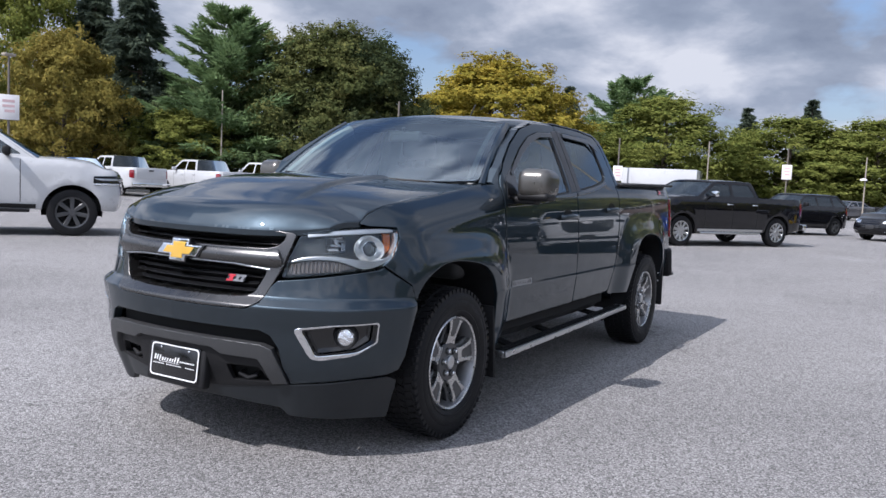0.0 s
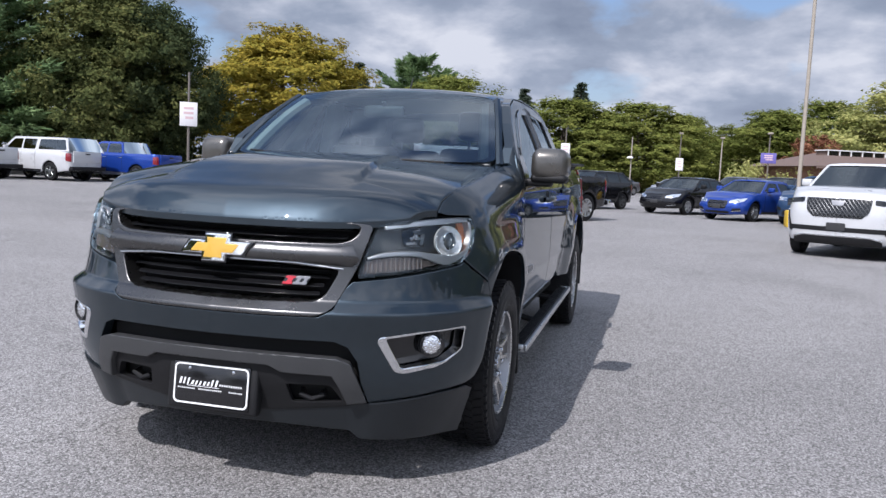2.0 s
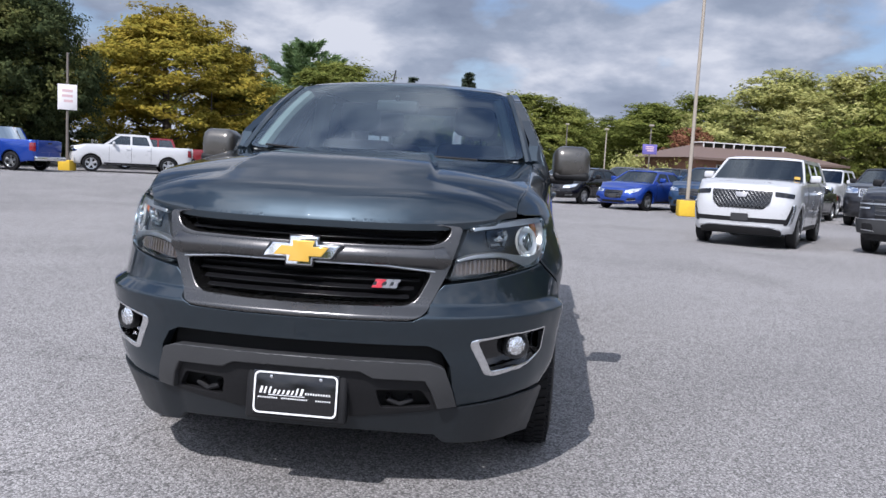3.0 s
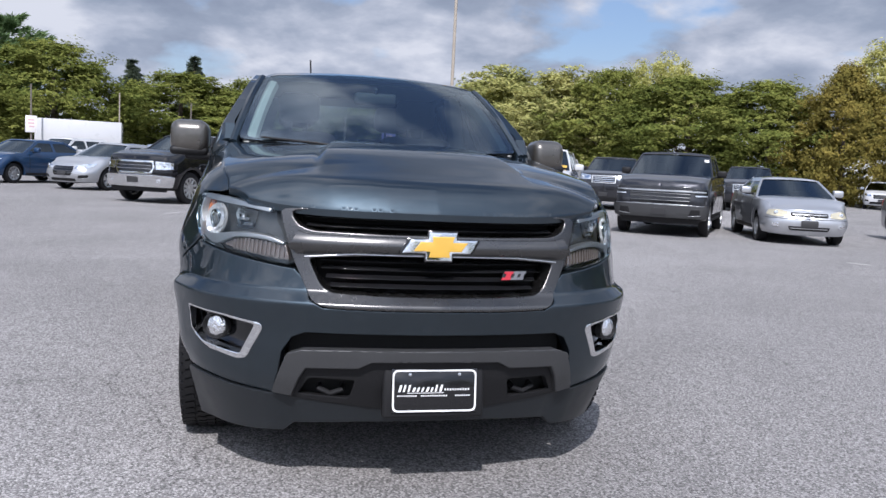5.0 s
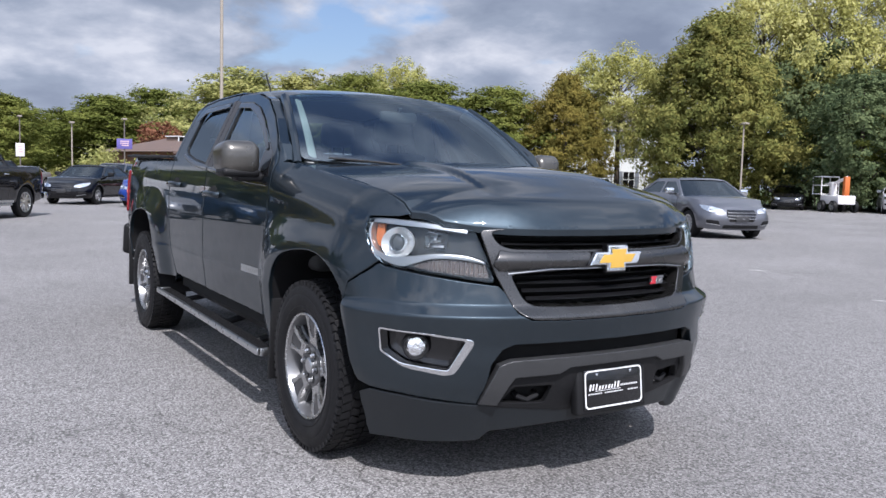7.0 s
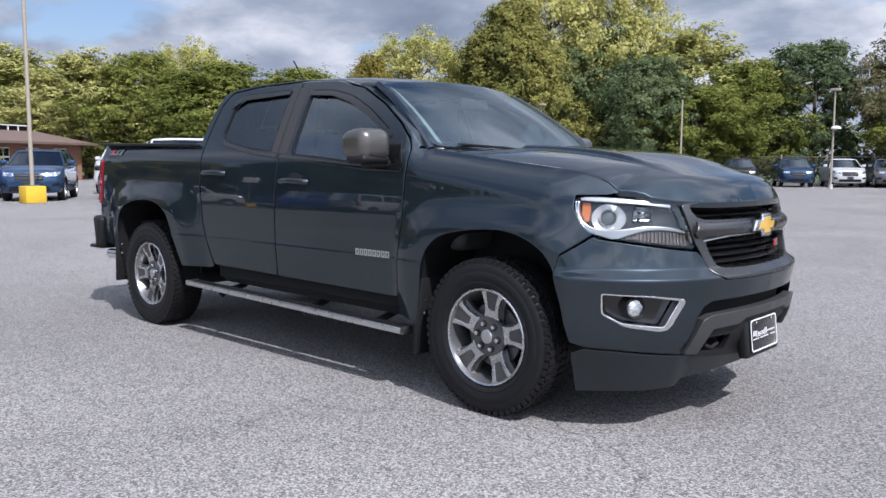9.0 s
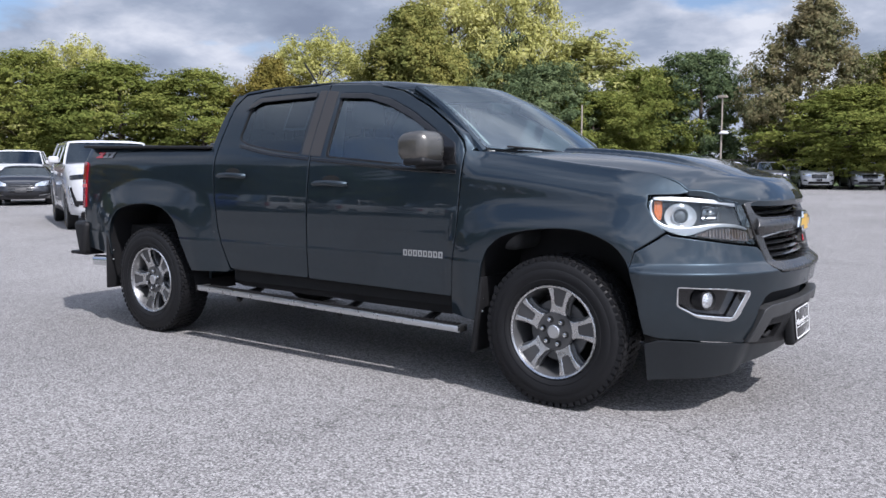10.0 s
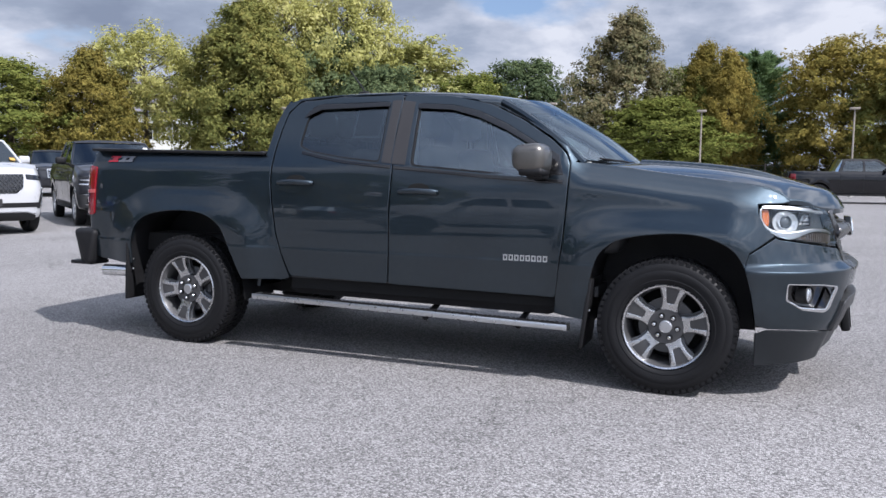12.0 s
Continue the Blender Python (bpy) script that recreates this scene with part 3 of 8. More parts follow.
def hood_z(x, y):
    xf = nose_x(y)
    a = min(1.0, abs(y) / 0.765)
    mid = lerp_table([(-0.6, 1.285), (-0.1, 1.278), (0.3, 1.248), (0.6, 1.195), (0.8, 1.145), (0.9, 1.12)], x)
    z = lerp_table(HOOD_EDGE_Z + [(0.8, 1.07)], x) + 0.004
    z += (mid - z) * (1 - a**3)
    edge = 0.27 + 0.12 * smooth(-0.3, 0.7, x)
    z += 0.022 * (1 - smooth(edge, edge + 0.042, abs(y))) * (1 - smooth(0.35, 0.74, x))
    q = min(1.0, max(0.0, (x - xf + 0.17) / 0.17))
    low = lerp_table([(0.0, 1.036), (0.4, 1.038), (0.55, 1.046), (0.65, 1.060), (0.72, 1.074)], abs(y))
    return z - max(0.0, z - low) * q**4


def windscreen(u, v, d=0.0):
    """u from -1 to 1 across, v from the cowl to the roof."""
    x = (-0.255 - 0.25 * u * u) * (1 - v) + (-0.94 - 0.10 * u * u) * v
    y = u * (0.735 * (1 - v) + 0.60 * v)
    z = (1.262 + 0.03 * u * u) * (1 - v) + (1.692 - 0.032 * u * u) * v + 0.028 * 4 * v * (1 - v)
    return x + 0.3 * d, y, z + 0.95 * d


def roof_z(x, y):
    mid = lerp_table([(-2.66, 1.70), (-2.55, 1.728), (-2.3, 1.752), (-1.9, 1.762), (-1.5, 1.752), (-1.2, 1.728), (-0.93, 1.686)], x)
    return mid - 0.035 * (abs(y) / 0.6) ** 2 - 0.045 * smooth(0.5, 0.68, abs(y)) ** 2


def wheel(parent, cx, side):
    """A wheel with its tyre: five cut spokes and six nuts. Built with its face to +y, and turned for the right side."""
    m = Matrix.Translation((cx, side * 0.80, 0.378)) @ (pose(0, 0, 0, 0, 0, 180) if side < 0 else Matrix())
    hub = new("wheel")
    hub.parent, hub.matrix_basis = parent, m @ pose(0, 0, 0, 0, -9 if cx > -1 else 21, 0)
    if WHEEL_PARTS:
        for name, me, label, mm in WHEEL_PARTS:
            put(name, me, hub, label, mm)
        return hub

    def keep(name, bm, mat, label="", angle=35, mm=None):
        ob = part(name, bm, mat, hub, label, angle, mm)
        WHEEL_PARTS.append((name, ob.data, label, mm))

    prof = [(0.230, 0.095), (0.239, 0.112), (0.252, 0.122), (0.263, 0.126), (0.267, 0.124), (0.29, 0.131), (0.312, 0.1305), (0.316, 0.128), (0.325, 0.1285), (0.345, 0.124), (0.362, 0.112), (0.371, 0.098), (0.374, 0.06), (0.374, -0.06), (0.371, -0.1), (0.35, -0.122), (0.29, -0.13), (0.239, -0.115), (0.230, -0.095)]
    keep("tyre", revolve(prof, 72), RUBBER, "black all-terrain tyre")
    bm = bmesh.new()
    for k in range(60):
        for j, (y0, y1, turn) in enumerate(((0.066, 0.108, 0.5), (0.022, 0.058, 0.0), (-0.018, 0.016, 0.5), (-0.058, -0.024, 0.0), (-0.108, -0.066, 0.5))):
            a = 2 * math.pi * (k + turn) / 60
            rot = Matrix.Rotation(a, 4, "Y")
            rr = 0.3805 if abs(y0 + y1) < 0.15 else 0.377
            box(bm, (-0.0145, y0, rr - 0.012), (0.0145, y1, rr), m=rot @ Matrix.Rotation((0.25, -0.3, 0.2, -0.3, -0.25)[j], 4, "Z"))
    for k in range(60):
        rot = Matrix.Rotation(2 * math.pi * (k + 0.5) / 60, 4, "Y")
        box(bm, (-0.012, 0.1, 0.352), (0.012, 0.1195, 0.374), m=rot)
    keep("tread", bm, RUBBER, "chunky tread blocks", 0)
    barrel = [(0.222, 0.108), (0.226, 0.112), (0.222, 0.116), (0.214, 0.112), (0.206, 0.09), (0.196, 0.02), (0.19, -0.08), (0.2, -0.08), (0.206, 0.02), (0.214, 0.09)]
    grow = Matrix.Diagonal((1.045, 1.0, 1.045, 1.0))
    keep("rim", revolve(barrel, 72), RIM_BARREL, "grey rim barrel", mm=grow)
    keep("rim_lip", revolve([(0.2225, 0.1125), (0.2265, 0.1130), (0.2225, 0.1175), (0.2145, 0.1130), (0.2125, 0.106), (0.2165, 0.106)], 72), RIM_CUT, "machined rim lip", mm=grow)
    bm = revolve([(0.0, 0.02), (0.155, 0.02), (0.155, 0.035), (0.0, 0.035)], 36)
    keep("brake_disc", bm, RIM_GREY)
    # an added near-black disc paints the shade behind the spokes
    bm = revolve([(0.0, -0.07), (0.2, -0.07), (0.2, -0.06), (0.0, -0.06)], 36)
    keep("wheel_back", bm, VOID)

    def spoke_surf(a, r, d):
        return a, 0.082 + 0.02 * smooth(0.07, 0.2, r) + d, r

    for k in range(5):
        turn = grow @ Matrix.Rotation(2 * math.pi * k / 5, 4, "Y")
        # the arm: a bright cut frame round a grey pocket, splayed towards the rim
        outer = rounded([(-0.046, 0.084), (0.046, 0.084), (0.037, 0.105), (0.041, 0.15), (0.055, 0.19), (0.080, 0.215), (-0.080, 0.215), (-0.055, 0.19), (-0.041, 0.15), (-0.037, 0.105)], 0.01, 3)
        hole = rounded([(-0.020, 0.125), (0.020, 0.125), (0.024, 0.15), (0.037, 0.213), (-0.037, 0.213), (-0.024, 0.15)], 0.006, 2)
        if k == 0:
            arm = mesh_of("spoke", *sheet(outer, spoke_surf, [hole], res=0.02, thick=0.05, rim=0.003), RIM_CUT)
            pocket = mesh_of("pocket", *sheet(hole, spoke_surf, res=0.02, thick=0.03, rim=0.0, depth=-0.005), RIM_POCKET)
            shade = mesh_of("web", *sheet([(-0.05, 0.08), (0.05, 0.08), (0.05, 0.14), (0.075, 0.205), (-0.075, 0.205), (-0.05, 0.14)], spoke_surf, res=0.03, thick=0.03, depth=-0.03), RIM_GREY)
        for name, me, label in (("spoke", arm, "machined aluminium spoke"), ("spoke_pocket", pocket, "dark grey spoke pocket"), ("spoke_web", shade, "")):
            put(name, me, hub, label, turn)
            WHEEL_PARTS.append((name, me, label, turn))
    keep("hub_plate", revolve([(0.0, 0.05), (0.096, 0.05), (0.100, 0.076), (0.094, 0.086), (0.05, 0.085), (0.0, 0.083)], 40), RIM_POCKET)
    # flat near-black discs round the nuts, painting the shade of their wells
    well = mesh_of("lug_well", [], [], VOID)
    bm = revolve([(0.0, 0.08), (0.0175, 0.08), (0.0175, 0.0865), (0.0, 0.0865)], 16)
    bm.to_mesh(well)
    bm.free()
    keep("centre_cap", revolve([(0.0, 0.08), (0.035, 0.08), (0.034, 0.097), (0.029, 0.101), (0.0, 0.102)], 28), CHROME_DULL, "brushed centre cap")
    bm = bmesh.new()
    tube(bm, (0, 0.08, 0), (0, 0.104, 0), 0.0125, 0.0105, 6)
    ball(bm, (0, 0.103, 0), 0.0095, (1, 0.6, 1), 8, 6)
    nut = mesh_of("lug_nut", [], [], CHROME)
    bm.to_mesh(nut)
    bm.free()
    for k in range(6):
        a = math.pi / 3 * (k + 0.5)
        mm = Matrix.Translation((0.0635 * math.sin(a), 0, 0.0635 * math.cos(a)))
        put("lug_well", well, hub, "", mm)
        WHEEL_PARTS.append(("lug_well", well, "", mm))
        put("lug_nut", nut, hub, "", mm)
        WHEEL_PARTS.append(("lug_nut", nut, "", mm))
    return hub


WHEEL_PARTS = []


def slant_badge(parent, surf, w, h, mats, label):
    """The sport badge: slanted blocks, red and silver, in place of its characters."""
    root = None
    lean = h * 0.55
    for (a, b, mat) in mats:
        for z0, z1, da in ((0.72, 1.0, 0.0), (0.0, 0.28, 0.0), (0.28, 0.72, 0.3)):
            a0, a1 = a + da * (b - a), b - da * (b - a) * 0.5
            loop = [(a0 * w + lean * z0, z0 * h), (a1 * w + lean * z0, z0 * h), (a1 * w + lean * z1, z1 * h), (a0 * w + lean * z1, z1 * h)]
            me = mesh_of("badge_block", *sheet(loop, surf, res=0.03, thick=0.006, rim=0.0005, depth=0.008), mat)
            if root is None:
                root = put("badge", mesh_of("badge", *sheet([(-0.01 * w, -0.05 * h), (1.0 * w, -0.05 * h), (w + lean, 1.06 * h), (lean - 0.01 * w, 1.06 * h)], surf, res=0.03, thick=0.008, rim=0.0005, depth=0.004), GLOSSBLACK), parent, label)
            put("badge_block", me, root)


def build_truck():
    T = thing("pickup_truck", "dark teal-grey metallic crew-cab pickup truck parked on asphalt", "pickup truck")
    sgn = (1, -1)
    # ---- wheels
    for cx in (0.0, -WHEELBASE):
        for s in sgn:
            wheel(T, cx, s)
    # ---- front wings, doors, bed sides
    for s in sgn:
        wing = WING_TOP + [(0.60, 1.068), (0.45, 1.064), (0.452, 1.01), (0.49, 0.94), (0.54, 0.895), (0.412, 0.806)]
        wing += F_ARCH[8:] + [(-0.46, 0.38), (-0.64, 0.40), (-0.63, 0.5), (-0.59, 0.786), (-0.573, 1.014), (-0.563, 1.2)]
        panel("fender", on_side(wing, s), PAINT, T, skin, res=0.028)
        rear_door = [(-2.435, 0.516), (-2.475, 0.62), (-2.527, 0.80), (-2.556, 1.0), (-2.57, 1.15), (-2.565, 1.35), (-2.55, 1.5), (-2.53, 1.60), (-2.46, 1.672), (-2.17, 1.698), (-1.702, 1.703), (-1.705, 1.44), (-1.69, 1.23), (-1.704, 0.95), (-1.704, 0.70), (-1.72, 0.508)]
        rear_win = [(-2.395, 1.372), (-2.30, 1.335), (-2.07, 1.297), (-1.785, 1.268), (-1.79, 1.662), (-2.30, 1.655), (-2.375, 1.625)]
        front_door = [(-1.712, 0.506), (-1.696, 0.70), (-1.696, 0.95), (-1.682, 1.23), (-1.697, 1.44), (-1.694, 1.703), (-1.367, 1.688), (-1.1, 1.63), (-0.87, 1.523), (-0.69, 1.41), (-0.602, 1.335), (-0.57, 1.27), (-0.57, 1.2), (-0.58, 1.0), (-0.597, 0.786), (-0.632, 0.494)]
        front_win = [(-1.57, 1.25), (-0.93, 1.198), (-0.67, 1.186), (-0.635, 1.235), (-0.665, 1.31), (-0.79, 1.40), (-0.98, 1.508), (-1.17, 1.59), (-1.35, 1.632), (-1.585, 1.648)]
        for nm, out, win, pane in (("rear_door", rear_door, rear_win, GLASS_DARK), ("front_door", front_door, front_win, GLASS_SIDE)):
            win = rounded(win, 0.03, 3)
            door = panel(nm, on_side(rounded(out, 0.02, 2), s), PAINT, T, skin, holes=[on_side(win, s)], res=0.03, thick=0.03)
            panel("window_glass", on_side(win, s), pane, door, pane_skin, "tinted rear door glass" if nm == "rear_door" else "clear front door glass", res=0.06, thick=0.003, depth=-0.014, rim=0)
            cx, cz = sum(p[0] for p in win) / len(win), sum(p[1] for p in win) / len(win)
            seal = [(cx + (x - cx) * 0.975, cz + (z - cz) * 0.94) for x, z in win]
            panel("window_seal", on_side(win, s), BLACK, door, skin, holes=[on_side(seal, s)], res=0.04, thick=0.02, depth=-0.004)
            # a dark rain deflector along the top of the glass
            if nm == "rear_door":
                defl = [(-2.40, 1.575), (-2.375, 1.625), (-2.30, 1.665), (-1.785, 1.672), (-1.785, 1.645), (-2.285, 1.630), (-2.345, 1.604)]
            else:
                defl = [(-1.585, 1.66), (-1.35, 1.645), (-1.17, 1.604), (-0.98, 1.522), (-0.79, 1.414), (-0.72, 1.365), (-0.735, 1.352), (-0.98, 1.483), (-1.17, 1.564), (-1.35, 1.613), (-1.585, 1.628)]
            panel("rain_deflector", on_side([(x, z - 0.014) for x, z in defl], s), GLOSSBLACK, door, skin, "smoked plastic rain deflector", res=0.04, thick=0.004, depth=0.010)
            # matt cover on the pillar between the two windows
            post = [(-1.695, 1.262), (-1.602, 1.256), (-1.612, 1.655), (-1.70, 1.668)] if nm == "front_door" else [(-1.768, 1.270), (-1.703, 1.264), (-1.712, 1.668), (-1.772, 1.668)]
            panel("pillar_cover", on_side(post, s), PILLAR, door, skin, "matt charcoal pillar cover", res=0.05, thick=0.004, depth=0.003, rim=0.001)
            # belt moulding
            x0, x1 = (-1.68, -0.60) if nm == "front_door" else (-2.36, -1.70)
            zb = lambda x: lerp_table([(-2.36, 1.343), (-2.07, 1.29), (-1.7, 1.253), (-1.5, 1.237), (-0.93, 1.192), (-0.6, 1.178)], x)
            n = 12
            strip = [(x0 + (x1 - x0) * i / n, zb(x0 + (x1 - x0) * i / n)) for i in range(n + 1)]
            strip += [(x, z - 0.022) for x, z in strip[::-1]]
            panel("belt_moulding", on_side(strip, s), GLOSSBLACK, door, skin, res=0.05, thick=0.01, depth=0.006)
            # handle: a pull bar over a flat dark patch that paints the cup's shade
            hx, hz = (-1.50, 1.098) if nm == "front_door" else (-2.38, 1.14)
            cup = [(hx + 0.075 * math.cos(a), hz + 0.012 + 0.036 * math.sin(a)) for a in np.linspace(0, 2 * math.pi, 20)[:-1]]
            panel("handle_cup", on_side(cup, s), VOID, door, skin, res=0.03, thick=0.004, depth=0.002)
            pts = [skin(s * PLAN.sx(hx + a), hz - 0.006 * (a / 0.12) ** 2, d) for a, d in ((-0.125, 0.004), (-0.118, 0.022), (-0.08, 0.034), (0, 0.038), (0.08, 0.034), (0.118, 0.022), (0.125, 0.004))]
            bm = pipe(pts, 0.015, 10)
            for v in bm.verts:
                v.co.z = hz + (v.co.z - hz) * 1.15
            part("door_handle", bm, PAINT, door, "body-coloured pull handle")
        # raised letters of the model name, as plain blocks
        x0 = -0.945 if s < 0 else -0.675
        root = None
        for i in range(8):
            a = x0 - s * i * 0.0345
            b = a - s * 0.026
            loop = [(a, 0.70), (b, 0.70), (b, 0.735), (a, 0.735)]
            hole = [(a - s * 0.007, 0.708), (b + s * 0.007, 0.708), (b + s * 0.007, 0.727), (a - s * 0.007, 0.727)]
            ob = panel("nameplate_block", on_side(loop, s), NAMEPLATE, root or T, skin, "" if root else "raised silver nameplate blocks", holes=[on_side(hole, s)], res=0.02, thick=0.004, depth=0.005, rim=0.0005)
            root = root or ob
        # cab sides round the doors: A-pillar, roof rail, rear corner
        cab = [(-0.535, 1.292), (-0.60, 1.372), (-0.82, 1.512), (-1.05, 1.625), (-1.3, 1.69), (-1.7, 1.72), (-2.2, 1.715), (-2.45, 1.70), (-2.57, 1.655), (-2.615, 1.52), (-2.64, 1.28), (-2.645, 1.10), (-2.60, 0.9), (-2.54, 0.66), (-2.49, 0.49),
               (-2.445, 0.505), (-2.485, 0.62), (-2.537, 0.80), (-2.566, 1.0), (-2.58, 1.15), (-2.575, 1.35), (-2.56, 1.5), (-2.54, 1.605), (-2.465, 1.682), (-2.17, 1.708), (-1.70, 1.713), (-1.367, 1.698), (-1.095, 1.64), (-0.865, 1.533), (-0.682, 1.42), (-0.594, 1.342), (-0.562, 1.27), (-0.55, 1.26)]
        panel("cab_side", on_side(cab, s), PAINT, T, skin, res=0.03, thick=0.05)
        bed = GAP + [(-3.2, 1.322), (-4.14, 1.348), (-4.175, 1.34), (-4.185, 1.2), (-4.185, 0.80), (-4.17, 0.62), (-4.13, 0.56), (-3.86, 0.535)] + R_ARCH[::-1]
        panel("bed_side", on_side(bed, s), PAINT, T, skin, res=0.03, thick=0.03)
        # wheel-arch liners
        for arch, nm in ((F_ARCH, "front"), (R_ARCH, "rear")):
            verts, faces = [], []
            pts = [(x, z + 0.004) for x, z in arch]
            pts = [(pts[0][0], 0.33)] + pts + [(pts[-1][0], 0.33)]
            for x, z in pts:
                yy = abs(skin(PLAN.sx(x), z)[1])
                verts += [(x, s * (yy - 0.012), z), (x, s * 0.52, z)]
            for i in range(len(pts) - 1):
                faces.append((2 * i, 2 * i + 1, 2 * i + 3, 2 * i + 2))
            k = len(verts)
            verts += [(x, s * 0.52, z) for x, z in pts]
            faces.append(tuple(range(k, k + len(pts))))
            put("wheel_arch_liner", mesh_of("wheel_arch_liner", verts, faces, BLACK, 30), T, "black plastic wheel arch liner")
        # rocker below the doors
        rocker = [(-2.47, 0.485), (-0.645, 0.485), (-0.64, 0.395), (-0.70, 0.375), (-2.42, 0.39), (-2.49, 0.42)]
        panel("rocker_panel", on_side(rocker, s), BLACK, T, lambda a, z, d: skin(a, z, d - 0.068), res=0.05, thick=0.1)
        # running board on brackets: tread plate with a bright front edge
        z1 = lambda x: 0.347 + (x + 0.54) * (0.385 - 0.347) / (-2.68 + 0.54)
        bm = bmesh.new()
        vs = box(bm, (-2.66, min(s * 0.852, s * 0.925), -0.035), (-0.56, max(s * 0.852, s * 0.925), 0.0), 0.008)
        for v in bm.verts:
            v.co.z += z1(v.co.x)
        board = part("running_board", bm, BLACK, T, "running board with ribbed black tread")
        bm = bmesh.new()
        for i in range(70):
            x = -2.63 + i * 0.0295
            box(bm, (x, min(s * 0.86, s * 0.915), 0.0), (x + 0.014, max(s * 0.86, s * 0.915), 0.005))
        for v in bm.verts:
            v.co.z += z1(v.co.x)
        part("tread_ribs", bm, BLACK, board, angle=0)
        bm = bmesh.new()
        box(bm, (-2.69, min(s * 0.925, s * 0.948), -0.030), (-0.54, max(s * 0.925, s * 0.948), 0.006), 0.007)
        box(bm, (-2.69, min(s * 0.852, s * 0.93), -0.036), (-2.66, max(s * 0.852, s * 0.93), 0.004), 0.006)
        box(bm, (-0.565, min(s * 0.852, s * 0.93), -0.036), (-0.54, max(s * 0.852, s * 0.93), 0.004), 0.006)
        for v in bm.verts:
            v.co.z += z1(v.co.x)
        part("board_edge", bm, CHROME_DULL, board, "bright aluminium edge trim")
        for x in (-2.35, -1.45, -0.85):
            bm = pipe([(x, s * 0.55, 0.42), (x, s * 0.70, 0.36), (x, s * 0.84, 0.325 if x > -2 else 0.34), (x, s * 0.88, 0.31)], 0.02, 6)
            part("step_bracket", bm, BLACK, board)
        # mud flaps
        for x, z0, zt, y in ((-0.47, 0.215, 0.62, 0.79), (-3.79, 0.275, 0.70, 0.80)):
            bm = bmesh.new()
            box(bm, (x - 0.012, min(s * (y - 0.17), s * (y + 0.125)), z0), (x + 0.012, max(s * (y - 0.17), s * (y + 0.125)), zt), 0.006)
            for v in bm.verts:
                v.co.x += 0.05 * (v.co.z - z0) / (zt - z0) * (1 if x > -1 else 0.4)
            fl = part("mud_flap", bm, BLACK, T, "black rubber mud flap")
            for i in range(3):
                bm = bmesh.new()
                ball(bm, (x + 0.012 + 0.03, s * (y + 0.09), z0 + 0.22 + i * 0.07), 0.007, u=8, v=6)
                part("flap_screw", bm, CHROME_DULL, fl)
        # door mirror: shell, glass, arm
        bm = bmesh.new()
        box(bm, (-0.118, -0.10, -0.088), (0.080, 0.105, 0.090), 0.055, 6)
        for v in bm.verts:
            v.co.x += -0.10 * v.co.y * s + (0.28 * max(0.0, -v.co.z - 0.02) + 0.16 * max(0.0, v.co.z - 0.03) if v.co.x < 0 else -0.12 * abs(v.co.z))
            v.co.z *= 1 - 0.10 * smooth(0.02, -0.11, v.co.x) if v.co.z > 0 else 1 - 0.16 * smooth(0.03, -0.11, v.co.x)
            if v.co.x > 0:
                v.co.y *= 0.94
        mirror = part("side_mirror", bm, material("dark_bronze_mirror_shell", (0.115, 0.108, 0.098), 0.30, 0.7, 0.5, vary=0.08), T, "dark gunmetal side mirror", 50, m=Matrix.Translation((-0.735, s * 0.985, 1.292)))
        bm = bmesh.new()
        box(bm, (-0.117, -0.052, -0.036), (-0.109, 0.056, 0.048), 0.003)
        for v in bm.verts:
            v.co.x -= 0.10 * v.co.y * s
        part("mirror_glass", bm, CHROME, mirror)
        bm = bmesh.new()
        box(bm, (-0.05, min(-s * 0.16, s * 0.02), -0.115), (0.05, max(-s * 0.16, s * 0.02), -0.07), 0.018, 3)
        part("mirror_arm", bm, BLACK, mirror)
        bm = bmesh.new()
        box(bm, (-0.078, -0.094, -0.094), (0.066, 0.099, -0.046), 0.022, 3)
        part("mirror_skirt", bm, BLACK, mirror)
        tri = [(-0.60, 1.205), (-0.635, 1.32), (-0.755, 1.385), (-0.78, 1.385), (-0.78, 1.20)]
        panel("mirror_sail", on_side(tri, s), GLOSSBLACK, T, skin, res=0.04, thick=0.01, depth=0.003)
        # headlamp
        lamp_out = [(PLAN.sy(0.592), 1.027), (PLAN.sy(0.66), 1.042), (PLAN.sy(0.72), 1.052), (PLAN.sx(0.55), 1.059), (PLAN.sx(0.458), 1.056), (PLAN.sx(0.462), 1.0), (PLAN.sx(0.50), 0.93), (PLAN.sx(0.56), 0.885), (PLAN.sy(0.743), 0.862), (PLAN.sy(0.62), 0.842), (PLAN.sy(0.518), 0.83), (PLAN.sy(0.545), 0.915)]
        lamp_out = [(s * a, z) for a, z in rounded(lamp_out, 0.02, 3)]
        housing = panel("headlamp", lamp_out, HOUSING, T, skin, "projector headlamp with chrome trim", res=0.03, thick=0.05, depth=-0.055, rim=0)
        lens = panel("headlamp_lens", lamp_out, GLASS_LENS, housing, skin, "clear lamp lens", res=0.03, thick=0.05, depth=0.004, rim=0.004)
        lens.visible_shadow = False
        # u runs from the grille side to the wing side of the lamp
        s_in, s_out = PLAN.sy(0.518), PLAN.sx(0.458)
        U = lambda u, s=s, s_in=s_in, s_out=s_out: s * (s_in + (s_out - s_in) * u)

        def strip(nm, pts, mat, lab, depth, thick=0.03, rim=0.004):
            run = [tuple(p) for p in curve_table([(abs(U(u)), z, h) for u, z, h in pts], 5)[0]]
            up_, down = [], []
            for i, (a, z, h) in enumerate(run):
                d = Vector(run[min(i + 1, len(run) - 1)][:2]) - Vector(run[max(i - 1, 0)][:2])
